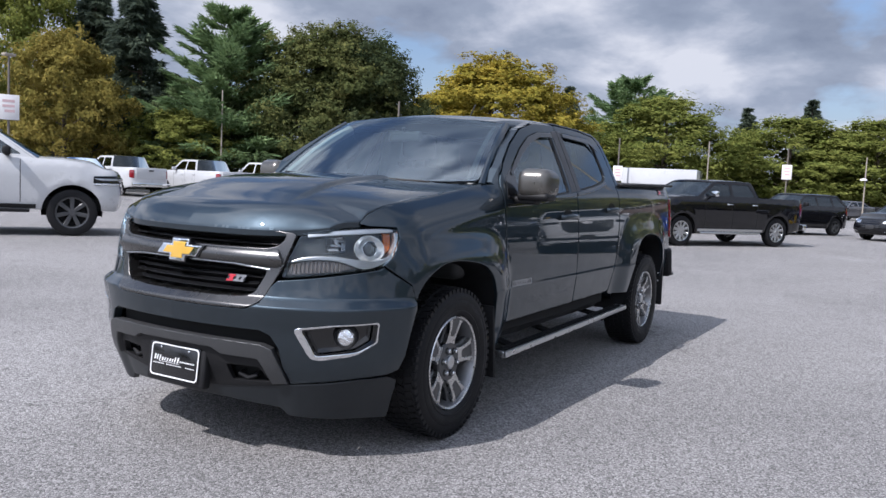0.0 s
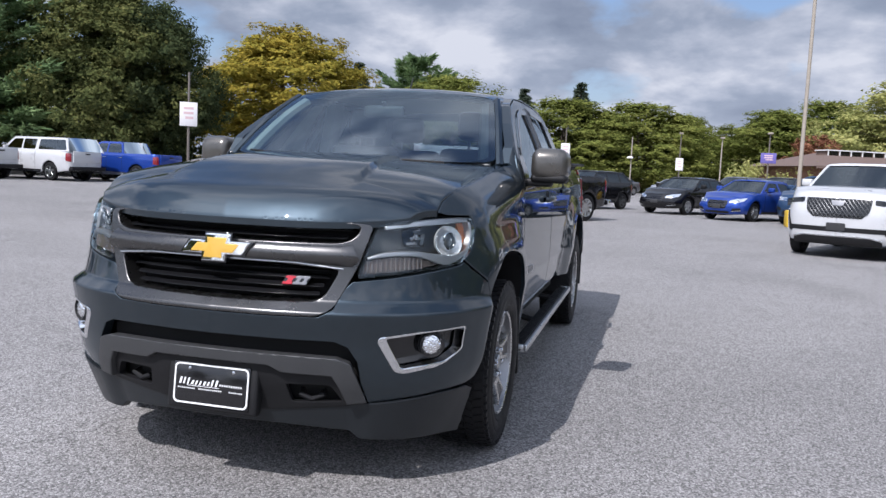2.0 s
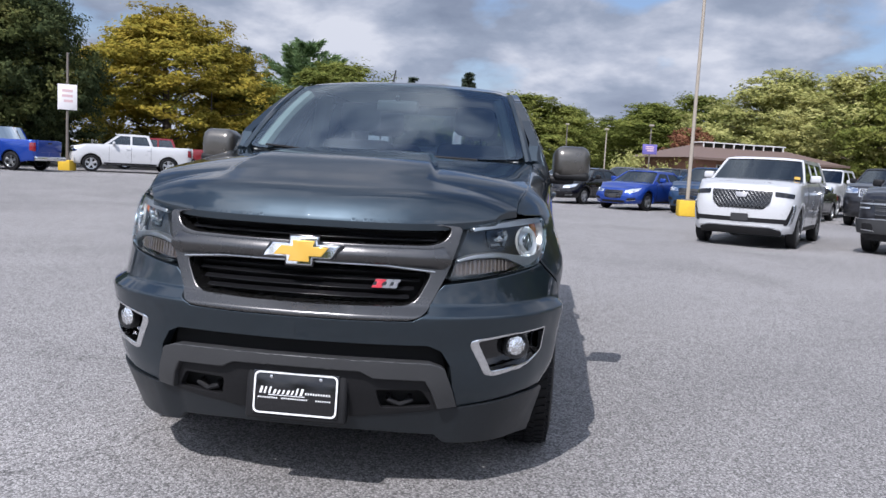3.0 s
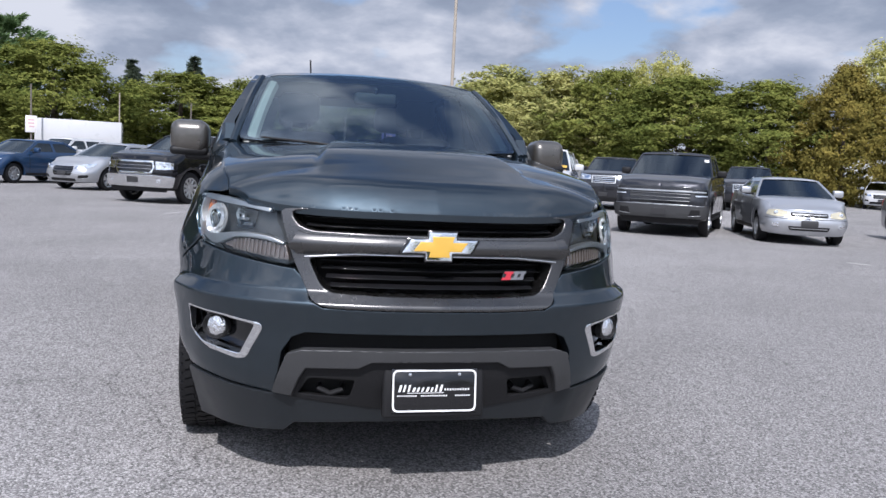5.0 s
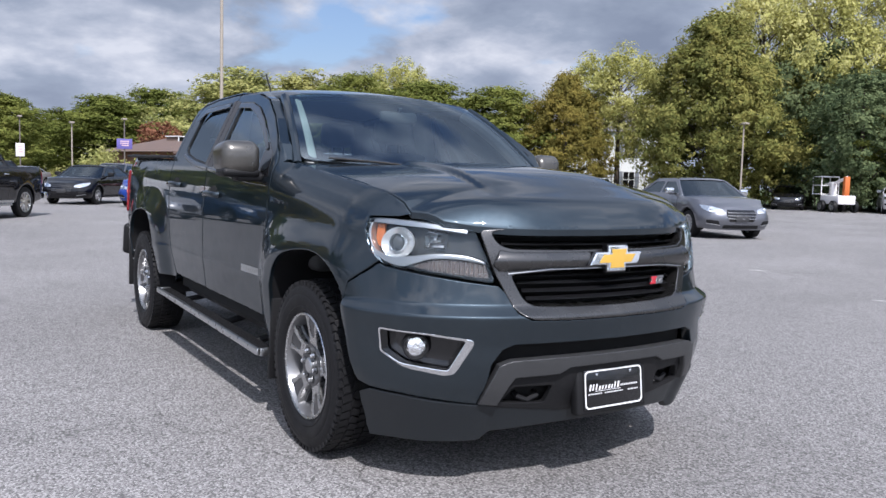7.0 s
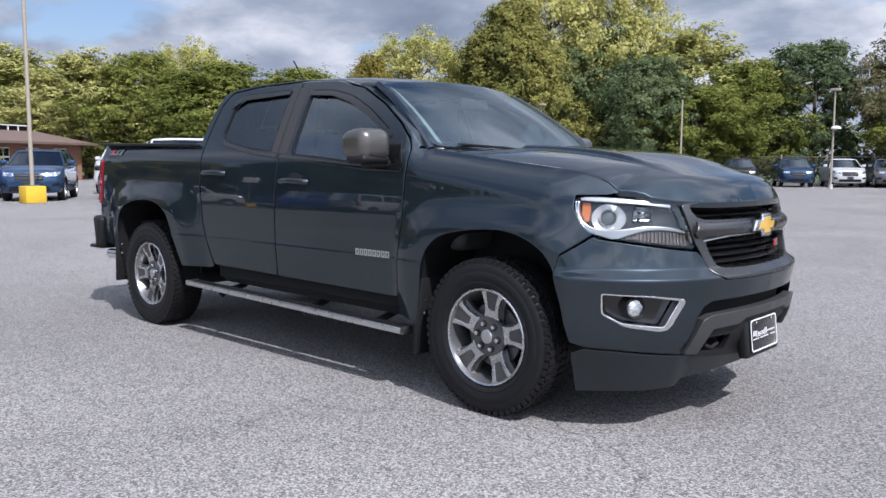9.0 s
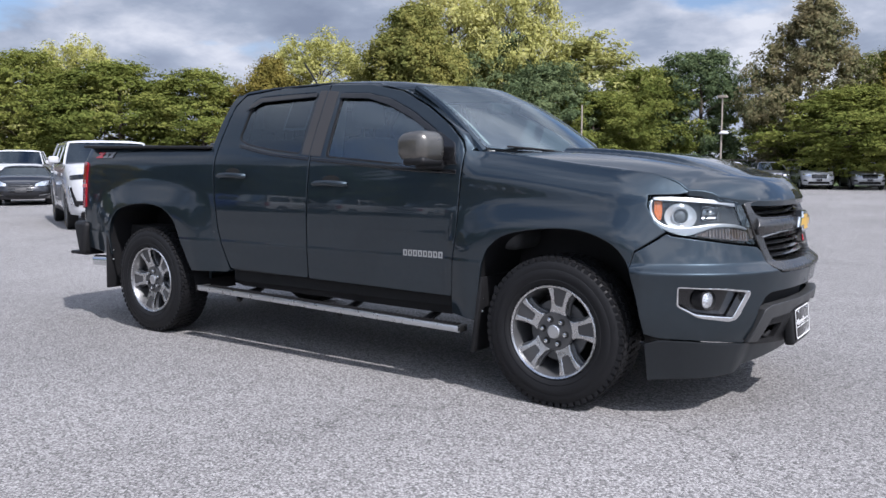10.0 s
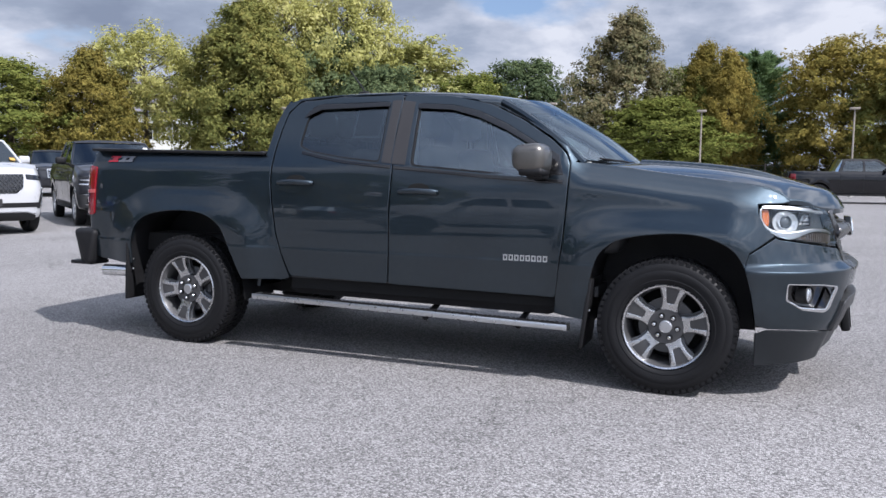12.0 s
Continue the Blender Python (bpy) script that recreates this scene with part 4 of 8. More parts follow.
                d.normalize()
                up_.append((s * (a - d.y * h), z + d.x * h))
                down.append((s * (a + d.y * h), z - d.x * h))
            return panel(nm, up_ + down[::-1], mat, housing, skin, lab, res=0.02, thick=thick, depth=depth, rim=rim)

        strip("lamp_brow", [(0.19, 1.016, 0.007), (0.4, 1.031, 0.009), (0.7, 1.043, 0.010), (0.9, 1.047, 0.009), (0.972, 1.046, 0.006)], BRIGHT, "bright strip along the lamp top", -0.010)
        strip("lamp_sweep", [(0.984, 1.038, 0.0044), (0.984, 1.0, 0.0053), (0.962, 0.962, 0.0062), (0.915, 0.934, 0.0070), (0.84, 0.912, 0.0110), (0.74, 0.899, 0.0155), (0.66, 0.898, 0.0188), (0.56, 0.908, 0.0144), (0.44, 0.921, 0.0099), (0.3, 0.923, 0.0088), (0.17, 0.916, 0.0077), (0.07, 0.902, 0.0044)], BRIGHT, "bright sweep over the turn signal", -0.010)
        # wide oval reflector, its projector ring and eye
        uc, zc, ra, rz = 0.725, 0.966, 0.080, 0.060
        oval = [(U(uc) + s * ra * math.cos(a), zc + rz * math.sin(a)) for a in np.linspace(0, 2 * math.pi, 37)[:-1]]
        bowl = lambda a, z, d, c=U(uc): skin(a, z, d - 0.034 * max(0.0, 1 - ((a - c) / ra) ** 2 - ((z - zc) / rz) ** 2))
        panel("reflector_bowl", oval, BOWL, housing, bowl, "wide bright reflector", res=0.012, thick=0.012, depth=-0.012, rim=0.002)
        px, py, nx, ny = PLAN.at(U(uc))
        pc = Vector(skin(U(uc), zc + 0.002, -0.034))
        tilt = Matrix.Translation(pc) @ Vector((nx, s * ny, 0.0)).to_track_quat("Y", "Z").to_matrix().to_4x4()
        part("projector_ring", revolve([(0.029, 0.0), (0.036, 0.0), (0.037, 0.018), (0.034, 0.023), (0.030, 0.018)], 36), CHROME, housing, m=tilt)
        bm = bmesh.new()
        ball(bm, (0, 0.006, 0), 0.030, (1, 0.5, 1), 24, 14)
        part("projector_eye", bm, PROJECTOR, housing, "smoked glass projector eye", m=tilt)
        amb = [(0.968, 1.034), (0.895, 1.034), (0.888, 0.985), (0.895, 0.945), (0.925, 0.950), (0.958, 0.975)]
        panel("amber_reflector", [(U(u), z) for u, z in amb], AMBER, housing, skin, "amber side reflector", res=0.02, thick=0.01, depth=-0.034)
        cave = rounded([(0.325, 1.008), (0.50, 1.024), (0.525, 0.945), (0.345, 0.945)], 0.02)
        cave = [(U(u), z) for u, z in cave]
        panel("high_beam_well", cave, GLOSSBLACK, housing, skin, "dark high beam well", res=0.03, thick=0.01, depth=-0.047, rim=0)
        for quad in (((0.40, 1.006), (0.485, 1.014), (0.50, 0.996), (0.42, 0.992)), ((0.38, 0.982), (0.46, 0.985), (0.49, 0.972), (0.40, 0.970)), ((0.36, 0.962), (0.44, 0.965), (0.47, 0.950), (0.37, 0.950)), ((0.475, 0.99), (0.512, 1.0), (0.515, 0.955), (0.485, 0.952))):
            panel("mirror_facet", [(U(u), z) for u, z in quad], REFLECTOR, housing, lambda a, z, d: skin(a, z, d + 0.5 * (z - 0.98)), res=0.03, thick=0.006, depth=-0.034, rim=0.001)
        bm = bmesh.new()
        ball(bm, skin(U(0.435), 0.982, -0.036), 0.012, u=12, v=8)
        part("bulb", bm, LAMPGLASS, housing)
        turn = [(0.03, 0.845), (0.06, 0.893), (0.17, 0.906), (0.30, 0.912), (0.44, 0.909), (0.54, 0.894), (0.60, 0.880), (0.40, 0.865), (0.2, 0.852)]
        turn_lens = panel("turn_signal", [(U(u), z) for u, z in turn], TURN, housing, skin, "smoked ribbed turn signal", res=0.03, thick=0.02, depth=-0.024)
        for i in range(13):
            u = 0.07 + 0.033 * i
            zl, zh = 0.850 + 0.036 * u, lerp_table([(0.06, 0.890), (0.17, 0.903), (0.30, 0.909), (0.44, 0.906), (0.6, 0.885)], u)
            part("lens_rib", pipe([skin(U(u), zl, -0.021), skin(U(u), zh, -0.021)], 0.0035, 6), RIB, turn_lens)
        # tail lamp at the rear corner
        tl = [(-4.10, 1.225), (-4.12, 0.875), (-4.19, 0.868), (-4.215, 0.88), (-4.215, 1.23), (-4.17, 1.235)]
        lamp = panel("tail_lamp", on_side(rounded(tl, 0.02), s), TAIL, T, skin, "red tail lamp", res=0.03, thick=0.03, depth=0.014)
        mid = [(-4.108, 1.06), (-4.108, 1.035), (-4.205, 1.03), (-4.205, 1.055)]
        panel("tail_lamp_band", on_side(mid, s), material("pale_red_lens", (0.55, 0.12, 0.12), 0.12, 0, 1), lamp, skin, res=0.03, thick=0.01, depth=0.018)
        x0 = -4.0 if s < 0 else -3.72
        slant_badge(T, lambda a, b, d, s=s, x0=x0: skin(s * PLAN.sx(x0 - s * a), 1.262 + b, d), 0.235, 0.042, ((0.0, 0.40, RED), (0.42, 0.70, SILVER), (0.72, 0.98, SILVER)), "red and silver sport badge blocks")

    sheet_of_paper = [(-2.03, 1.425), (-1.825, 1.425), (-1.825, 1.635), (-2.03, 1.635)]
    panel("window_paper", on_side(sheet_of_paper, -1), material("grey_window_paper", (0.62, 0.63, 0.64), 0.7), T, skin, "paper sheet inside the rear door window", res=0.2, thick=0.002, depth=-0.03, rim=0)
    panel("window_paper_print", on_side([(-2.015, 1.44), (-1.84, 1.44), (-1.84, 1.62), (-2.015, 1.62)], -1), DASH, T, skin, res=0.2, thick=0.002, depth=-0.027, rim=0)

    # ---- hood
    n = 24
    rear = [(-0.215 - 0.30 * (y / 0.75) ** 2, y) for y in np.linspace(-0.765, 0.765, n)]
    edge = [(x, y - 0.006) for x, y, _ in HOOD_EDGE if x > -0.4]
    front = []
    for y in np.linspace(0.665, -0.665, 64):
        front.append((nose_x(y), y))
    loop = [tuple(p) for p in rear] + edge + front + [(x, -y) for x, y in edge[::-1]]
    panel("hood", loop, PAINT, T, lambda x, y, d: (x, y, hood_z(x, y) + d), "sculpted hood with a raised middle", res=0.019, thick=0.03, rim=0.006)
    # cowl and wipers
    grid_surface("cowl", lambda u, v: (lambda y: (-0.205 - 0.3 * (y / 0.75) ** 2 - 0.09 * v, y, 1.262 + 0.018 * v - 0.012))(-0.74 + 1.48 * u), 24, 4, BLACK, T, "black plastic wiper cowl")
    for y0, y1 in ((0.50, -0.05), (-0.12, -0.62)):
        a, b = windscreen(y0 / 0.735, -0.015, 0.012), windscreen(y1 / 0.735, 0.02, 0.012)
        part("wiper", pipe([a, tuple((Vector(a) + Vector(b)) / 2 + Vector((0.004, 0, 0.004))), b], 0.006, 6), BLACK, T, "black wiper blade")
    # windscreen, roof, back window
    ws = [(a, v) for a, v in rounded([(-1, 0.01), (1, 0.01), (1, 1), (-1, 1)], 0.05, 3)]
    panel("windscreen", ws, GLASS_CLEAR, T, windscreen, "curved clear windscreen", res=0.05, thick=0.004, rim=0)
    inner = [(a * 0.955, 0.5 + (v - 0.5) * 0.93) for a, v in ws]
    panel("windscreen_band", ws, GLOSSBLACK, T, windscreen, "black ceramic band round the windscreen", holes=[inner], res=0.06, thick=0.004, depth=-0.006, rim=0)
    xr = lambda y: -0.935 - 0.10 * (y / 0.6) ** 2
    loop = [(xr(y), y) for y in np.linspace(-0.6, 0.6, 20)] + [(-1.3, 0.64), (-1.7, 0.652), (-2.2, 0.652), (-2.45, 0.648), (-2.58, 0.63), (-2.61, 0.55), (-2.61, -0.55), (-2.58, -0.63), (-2.45, -0.648), (-2.2, -0.652), (-1.7, -0.652), (-1.3, -0.64)]
    panel("roof", [tuple(p) for p in loop], PAINT, T, lambda x, y, d: (x, y, roof_z(x, y) + d), "painted steel roof", res=0.04, thick=0.04, rim=0.01)
    for s in sgn:
        strip = [(x, s * (0.655 if x > -2.4 else 0.65)) for x in np.linspace(-1.25, -2.5, 14)]
        part("roof_channel", pipe([(x, y, roof_z(x, y) + 0.004) for x, y in strip], 0.009, 6), BLACK, T, "black roof channel strip")
        # the post between windscreen and door
        pts = [windscreen(s * 1.0, v) for v in np.linspace(-0.02, 1.0, 10)]
        part("pillar_edge", pipe([(x - 0.01, y + s * 0.018, z - 0.012) for x, y, z in pts], 0.024, 8), PAINT, T)
    bw = lambda u, v: (-2.63 + 0.06 * v, (-1 + 2 * u) * (0.80 - 0.15 * v), 1.26 + 0.42 * v)
    hole = [(0.14, 0.14), (0.86, 0.14), (0.86, 0.86), (0.14, 0.86)]
    panel("cab_back", [(0, -2.0), (1, -2.0), (1, 1), (0, 1)], PAINT, T, lambda u, v, d: (bw(u, v)[0] - d, bw(u, v)[1] if v > 0 else (-1 + 2 * u) * 0.80, bw(u, v)[2]), "cab back wall", holes=[rounded(hole, 0.06)], res=0.2, thick=0.03)
    panel("back_window", rounded(hole, 0.06), GLASS_DARK, T, lambda u, v, d: (bw(u, v)[0] - d, bw(u, v)[1], bw(u, v)[2]), "tinted back window", res=0.3, thick=0.004, depth=-0.01, rim=0)
    bm = pipe([(-2.18, -0.28, 1.765), (-2.205, -0.28, 1.80), (-2.30, -0.28, 1.92)], 0.006, 6)
    ball(bm, (-2.185, -0.28, 1.757), 0.03, (1.6, 1, 0.6), 12, 8)
    part("antenna", bm, BLACK, T, "short black roof antenna")

    # ---- nose: bumper cover with its openings
    top = [(0.0, 0.692), (0.20, 0.692), (0.394, 0.695), (0.442, 0.722), (0.475, 0.79), (0.505, 0.818), (0.62, 0.832), (0.743, 0.852)]
    nose = [(PLAN.sy(y), z) for y, z in top] + [(PLAN.sx(0.565), 0.875), (PLAN.sx(0.545), 0.885), (PLAN.sx(0.412), 0.797), (PLAN.sx(0.392), 0.726), (PLAN.sx(0.427), 0.592), (PLAN.sx(0.458), 0.42), (PLAN.sx(0.52), 0.402)]
    nose += [(PLAN.sy(0.80), 0.398), (PLAN.sy(0.70), 0.385), (PLAN.sy(0.572), 0.368), (PLAN.sy(0.542), 0.45), (PLAN.sy(0.528), 0.53), (PLAN.sy(0.495), 0.585), (PLAN.sy(0.45), 0.605), (PLAN.sy(0.2), 0.607), (0.0, 0.607)]
    fog = [(PLAN.sx(0.575), 0.652), (PLAN.sy(0.72), 0.643), (PLAN.sy(0.607), 0.625), (PLAN.sy(0.602), 0.606), (PLAN.sy(0.66), 0.492), (PLAN.sy(0.69), 0.484), (PLAN.sy(0.795), 0.508), (PLAN.sx(0.575), 0.56)]
    full = nose + [(-a, z) for a, z in nose[::-1] if a > 1e-6]
    fogs = [[(s * (a - 0.016), z) for a, z in rounded(fog, 0.012, 2)] for s in sgn]
    bumper = panel("front_bumper", full, PAINT, T, skin, "painted front bumper cover", holes=fogs, res=0.0125, thick=0.04, rim=0.003, angle=60)
    for s, loop in zip(sgn, fogs):
        inner = [(PLAN.sx(0.580), 0.646), (PLAN.sy(0.735), 0.638), (PLAN.sy(0.627), 0.619), (PLAN.sy(0.680), 0.504), (PLAN.sy(0.80), 0.523), (PLAN.sx(0.582), 0.563)]
        inner = [(s * (a - 0.016), z) for a, z in rounded(inner, 0.01, 2)]
        panel("fog_bezel", loop, CHROME, bumper, skin, "chrome fog lamp surround", holes=[inner], res=0.02, thick=0.05, depth=0.004, rim=0.004)
        panel("fog_recess", loop, GLOSSBLACK, bumper, skin, "black fog lamp recess", res=0.03, thick=0.01, depth=-0.055, rim=0)
        fc = Vector(skin(s * (PLAN.sy(0.772) - 0.016), 0.586, -0.036))
        out = Vector((0.90, s * 0.42, 0)).normalized()
        mt = Matrix.Translation(fc) @ out.to_track_quat("Y", "Z").to_matrix().to_4x4()
        part("fog_lamp_ring", revolve([(0.040, -0.03), (0.05, -0.03), (0.05, 0.022), (0.045, 0.028), (0.041, 0.022)], 30), BLACK, bumper, m=mt)
        bm = bmesh.new()
        ball(bm, (0, 0.012, 0), 0.043, (1, 0.42, 1), 22, 12)
        part("fog_lamp", bm, LAMPGLASS, bumper, "round clear fog lamp", m=mt)
    # the lower opening behind the bumper: a near-black sheet paints its shade
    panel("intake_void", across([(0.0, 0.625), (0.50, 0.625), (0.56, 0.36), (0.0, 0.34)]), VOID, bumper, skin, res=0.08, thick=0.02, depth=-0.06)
    # skid bar with its two legs, and the notch for the plate
    skid = [(0.0, 0.553), (0.30, 0.551), (0.46, 0.545), (0.505, 0.528), (0.525, 0.48), (0.566, 0.372), (0.50, 0.365), (0.468, 0.44), (0.445, 0.478), (0.27, 0.484), (0.225, 0.508), (0.0, 0.511)]
    panel("skid_bar", across(skid), SKID, bumper, skin, "dark satin grey lower bumper bar", res=0.016, thick=0.05, depth=0.02, rim=0.006)
    lower = [(0.0, 0.515), (0.225, 0.512), (0.27, 0.488), (0.445, 0.482), (0.468, 0.445), (0.50, 0.37), (0.58, 0.362), (0.0, 0.30)]
    hook = [(0.28, 0.435), (0.44, 0.437), (0.485, 0.372), (0.30, 0.362)]
    hooks = [[(s * PLAN.sy(y), z) for y, z in rounded(hook, 0.012, 2)] for s in sgn]
    panel("lower_valance", across(lower), BLACK, bumper, skin, "black plastic lower valance", holes=hooks, res=0.03, thick=0.03, depth=-0.004)
    for s in sgn:
        pts = [skin(s * PLAN.sy(y), z, d) for y, z, d in ((0.33, 0.40, -0.07), (0.33, 0.39, -0.03), (0.37, 0.372, -0.022), (0.41, 0.39, -0.03), (0.41, 0.40, -0.07))]
        part("tow_hook", pipe(pts, 0.011, 8), BLACK, bumper, "black tow hook")
    dam = [(PLAN.sy(y), z) for y, z in ((0.0, 0.352), (0.30, 0.352), (0.55, 0.364), (0.70, 0.378), (0.80, 0.392))] + [(PLAN.sx(0.52), 0.394), (PLAN.sx(0.46), 0.37), (PLAN.sx(0.468), 0.190), (PLAN.sx(0.56), 0.194)] + [(PLAN.sy(y), z) for y, z in ((0.80, 0.197), (0.70, 0.202), (0.55, 0.212), (0.51, 0.245), (0.25, 0.262), (0.0, 0.265))]
    panel("air_dam", dam + [(-a, z) for a, z in dam[::-1] if a > 1e-6], DAM, bumper, lambda a, z, d: skin(a, z, d + 0.012 * smooth(0.5, 0.62, abs(a)) - 0.01 * (1 - smooth(0.5, 0.62, abs(a)))), "black rubber air dam", res=0.022, thick=0.03)
    # plate on its bracket
    bm = bmesh.new()
    tilt = Matrix.Translation((0.966, 0, 0.405)) @ pose(0, 0, 0, 0, -6, 0)
    box(bm, (-0.05, -0.185, -0.10), (0.0, 0.185, 0.088), 0.014, 3)
    part("plate_bracket", bm, BLACK, bumper, "black plate bracket", m=tilt)
    bm = bmesh.new()
    box(bm, (0.001, -0.157, -0.079), (0.007, 0.157, 0.079), 0.003)
    plate = part("dealer_plate", bm, GLOSSBLACK, T, "black dealer plate with white border", m=tilt)
    ring = rounded([(-0.153, -0.075), (0.153, -0.075), (0.153, 0.075), (-0.153, 0.075)], 0.022, 5)
    ring2 = rounded([(-0.147, -0.069), (0.147, -0.069), (0.147, 0.069), (-0.147, 0.069)], 0.018, 5)
    flat = lambda a, b, d: (0.0075 + d, a, b)
    panel("plate_border", ring, WHITE, plate, flat, holes=[ring2], res=0.05, thick=0.002, rim=0, depth=0.001)
    tall = (1, 1, 1, 0, 0, 0, 0, 0, 1, 1)
    strokes = [(-0.132 + 0.0165 * i, 0.0065 + 0.002 * (i % 3 == 0), -0.003, 0.021 if tall[i] else 0.012, 0.006) for i in range(10)]
    strokes += [(0.036 + 0.0095 * i, 0.0050, 0.001, 0.008, 0.0) for i in range(10)]
    strokes += [(-0.136 + 0.0082 * i, 0.0045, -0.020, -0.015, 0.001) for i in range(9)] + [(-0.05 + 0.0082 * i, 0.0045, -0.020, -0.015, 0.001) for i in range(12)] + [(0.075 + 0.0082 * i, 0.0045, -0.020, -0.015, 0.001) for i in range(7)]
    strokes += [(-0.10, 0.135, -0.0085, -0.0065, 0.0)]
    for a0, wd, z0, z1, tip in strokes:
        panel("plate_print", [(a0, z0), (a0 + wd, z0), (a0 + wd + tip, z1), (a0 + tip, z1)], WHITE, plate, flat, res=0.2, thick=0.001, rim=0, depth=0.0012)
    for y in (-0.09, 0.09):
        bm = bmesh.new()
        ball(bm, (0.009, y, 0.058), 0.007, (0.6, 1, 1), 10, 6)
        part("plate_screw", bm, CHROME, plate)
    # ---- grille
    g_out = [(0.0, 1.036), (0.30, 1.034), (0.50, 1.032), (0.574, 1.026), (0.56, 0.985), (0.52, 0.87), (0.478, 0.79), (0.445, 0.728), (0.39, 0.698), (0.2, 0.695), (0.0, 0.695)]
    up = [(0.0, 1.040), (0.30, 1.038), (0.50, 1.036), (0.545, 1.022), (0.505, 0.972), (0.45, 0.955), (0.2, 0.952), (0.0, 0.952)]
    lo = [(0.0, 0.882), (0.2, 0.88), (0.45, 0.862), (0.455, 0.85), (0.41, 0.764), (0.375, 0.746), (0.2, 0.741), (0.0, 0.740)]
    frame_loop = rounded(across(g_out), 0.03, 3)
    up[0:4] = [(0.0, 1.033), (0.30, 1.031), (0.50, 1.028), (0.535, 1.018)]
    grille = panel("grille", frame_loop, SATIN, T, skin, "gunmetal grille frame with black slats", holes=[rounded(across(up), 0.03, 3), rounded(across(lo), 0.025, 3)], res=0.014, thick=0.09, depth=0.004, rim=0.004, angle=45)
    # near-black sheet behind the slats, the grille's inner shade as colour
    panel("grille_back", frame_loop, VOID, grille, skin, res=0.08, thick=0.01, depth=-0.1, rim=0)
    for z, w in ((1.006, 0.51), (0.976, 0.48), (0.858, 0.43), (0.829, 0.42), (0.798, 0.40), (0.768, 0.385)):
        bar = across([(0.0, z + 0.007), (w * 0.5, z + 0.007), (w, z + 0.006), (w, z - 0.005), (w * 0.5, z - 0.006), (0.0, z - 0.006)])
        panel("grille_slat", bar, GLOSSBLACK, grille, lambda a, zz, d, z=z: skin(a, zz, d + 1.2 * (z - zz)), res=0.03, thick=0.04, depth=-0.036, rim=0.002)
    mid = across([(0.0, 0.945), (0.3, 0.945), (0.455, 0.946), (0.50, 0.955), (0.525, 0.90), (0.50, 0.872), (0.45, 0.874), (0.3, 0.888), (0.0, 0.891)])
    crown = lambda a, z, d: skin(a, z, d + 0.014 * (1 - min(1.5, ((z - 0.916) / 0.033) ** 2)))
    panel("grille_centre_bar", mid, SATIN, grille, crown, "wide gunmetal grille bar", res=0.014, thick=0.03, depth=0.014, rim=0.004)
    line = across([(0.0, 0.8845), (0.3, 0.883), (0.47, 0.867), (0.47, 0.863), (0.3, 0.879), (0.0, 0.8805)])
    panel("grille_trim", line, CHROME_DULL, grille, skin, "thin bright grille trim", res=0.05, thick=0.01, depth=0.008, rim=0.001)
    slant_badge(grille, lambda a, b, d: skin(PLAN.sy(0.248 + a), 0.80 + b, d - 0.022), 0.09, 0.030, ((0.0, 0.40, RED), (0.42, 0.70, SILVER), (0.72, 0.98, SILVER)), "red and silver sport badge blocks")
    cross_shape = lambda k, e: [(-0.128 * k + 0.022, 0.024 * k + e), (-0.052 * k + 0.008, 0.024 * k + e), (-0.050 * k + 0.008, 0.05 * k + e), (0.050 * k + 0.008, 0.05 * k + e), (0.050 * k + 0.006, 0.024 * k + e), (0.136 * k, 0.024 * k + e),
                                (0.128 * k - 0.022, -0.024 * k - e), (0.046 * k - 0.004, -0.024 * k - e), (0.044 * k - 0.004, -0.05 * k - e), (-0.050 * k - 0.004, -0.05 * k - e), (-0.05 * k - 0.004, -0.024 * k - e), (-0.138 * k, -0.024 * k - e)]
    face = lambda a, b, d: (skin(PLAN.sy(a) if abs(a) > 1e-4 else 0.0, 0.92, 0.03 + d)[0] - 0.1 * b, a, 0.92 + b)
    emb = panel("emblem", cross_shape(1.08, 0.001), GLOSSBLACK, grille, face, "gold cross emblem with chrome edge", res=0.05, thick=0.03, depth=0.004)
    panel("emblem_edge", cross_shape(1.0, 0.0), CHROME, emb, face, res=0.02, thick=0.014, depth=0.012, rim=0.007)
    panel("emblem_face", [(a * (0.90 if abs(b) < 0.03 else 1.0), b) for a, b in cross_shape(0.80, -0.003)], GOLD, emb, face, "gold emblem face", res=0.05, thick=0.008, depth=0.014, rim=0.002)

    # ---- bed: tonneau, tailgate, bumper, exhaust
    n = 14
    ton = lambda u, v: (-2.66 - 1.48 * u, -0.85 + 1.70 * v, 1.314 + 0.026 * u + 0.02 * (1 - (2 * v - 1) ** 4))
    ob = grid_surface("tonneau_cover", ton, 10, 20, VINYL, T, "black vinyl tonneau cover")
    for s in sgn:
        bm = bmesh.new()
        box(bm, (-4.13, min(s * 0.835, s * 0.868), 1.314), (-2.64, max(s * 0.835, s * 0.868), 1.335), 0.008)
        for v in bm.verts:
            v.co.z += (-2.64 - v.co.x) * 0.0165
        part("bed_rail", bm, BLACK, T, "black bed rail cap")
    for x in (-2.68, -3.4, -4.11):
        bm = bmesh.new()
        box(bm, (x - 0.02, -0.83, 1.32), (x + 0.02, 0.83, 1.339), 0.01)
        for v in bm.verts:
            v.co.z += (-2.64 - v.co.x) * 0.0165
        part("cover_bow", bm, VINYL, T)
    gate = [(PLAN.run[-1] - 0.76 if False else -0.74, 0.72), (0.74, 0.72), (0.74, 1.33), (-0.74, 1.33)]
    tg = lambda y, z, d: (-4.235 - d + 0.02 * (y / 0.74) ** 2 - 0.012 * smooth(1.2, 1.33, z), y, z)
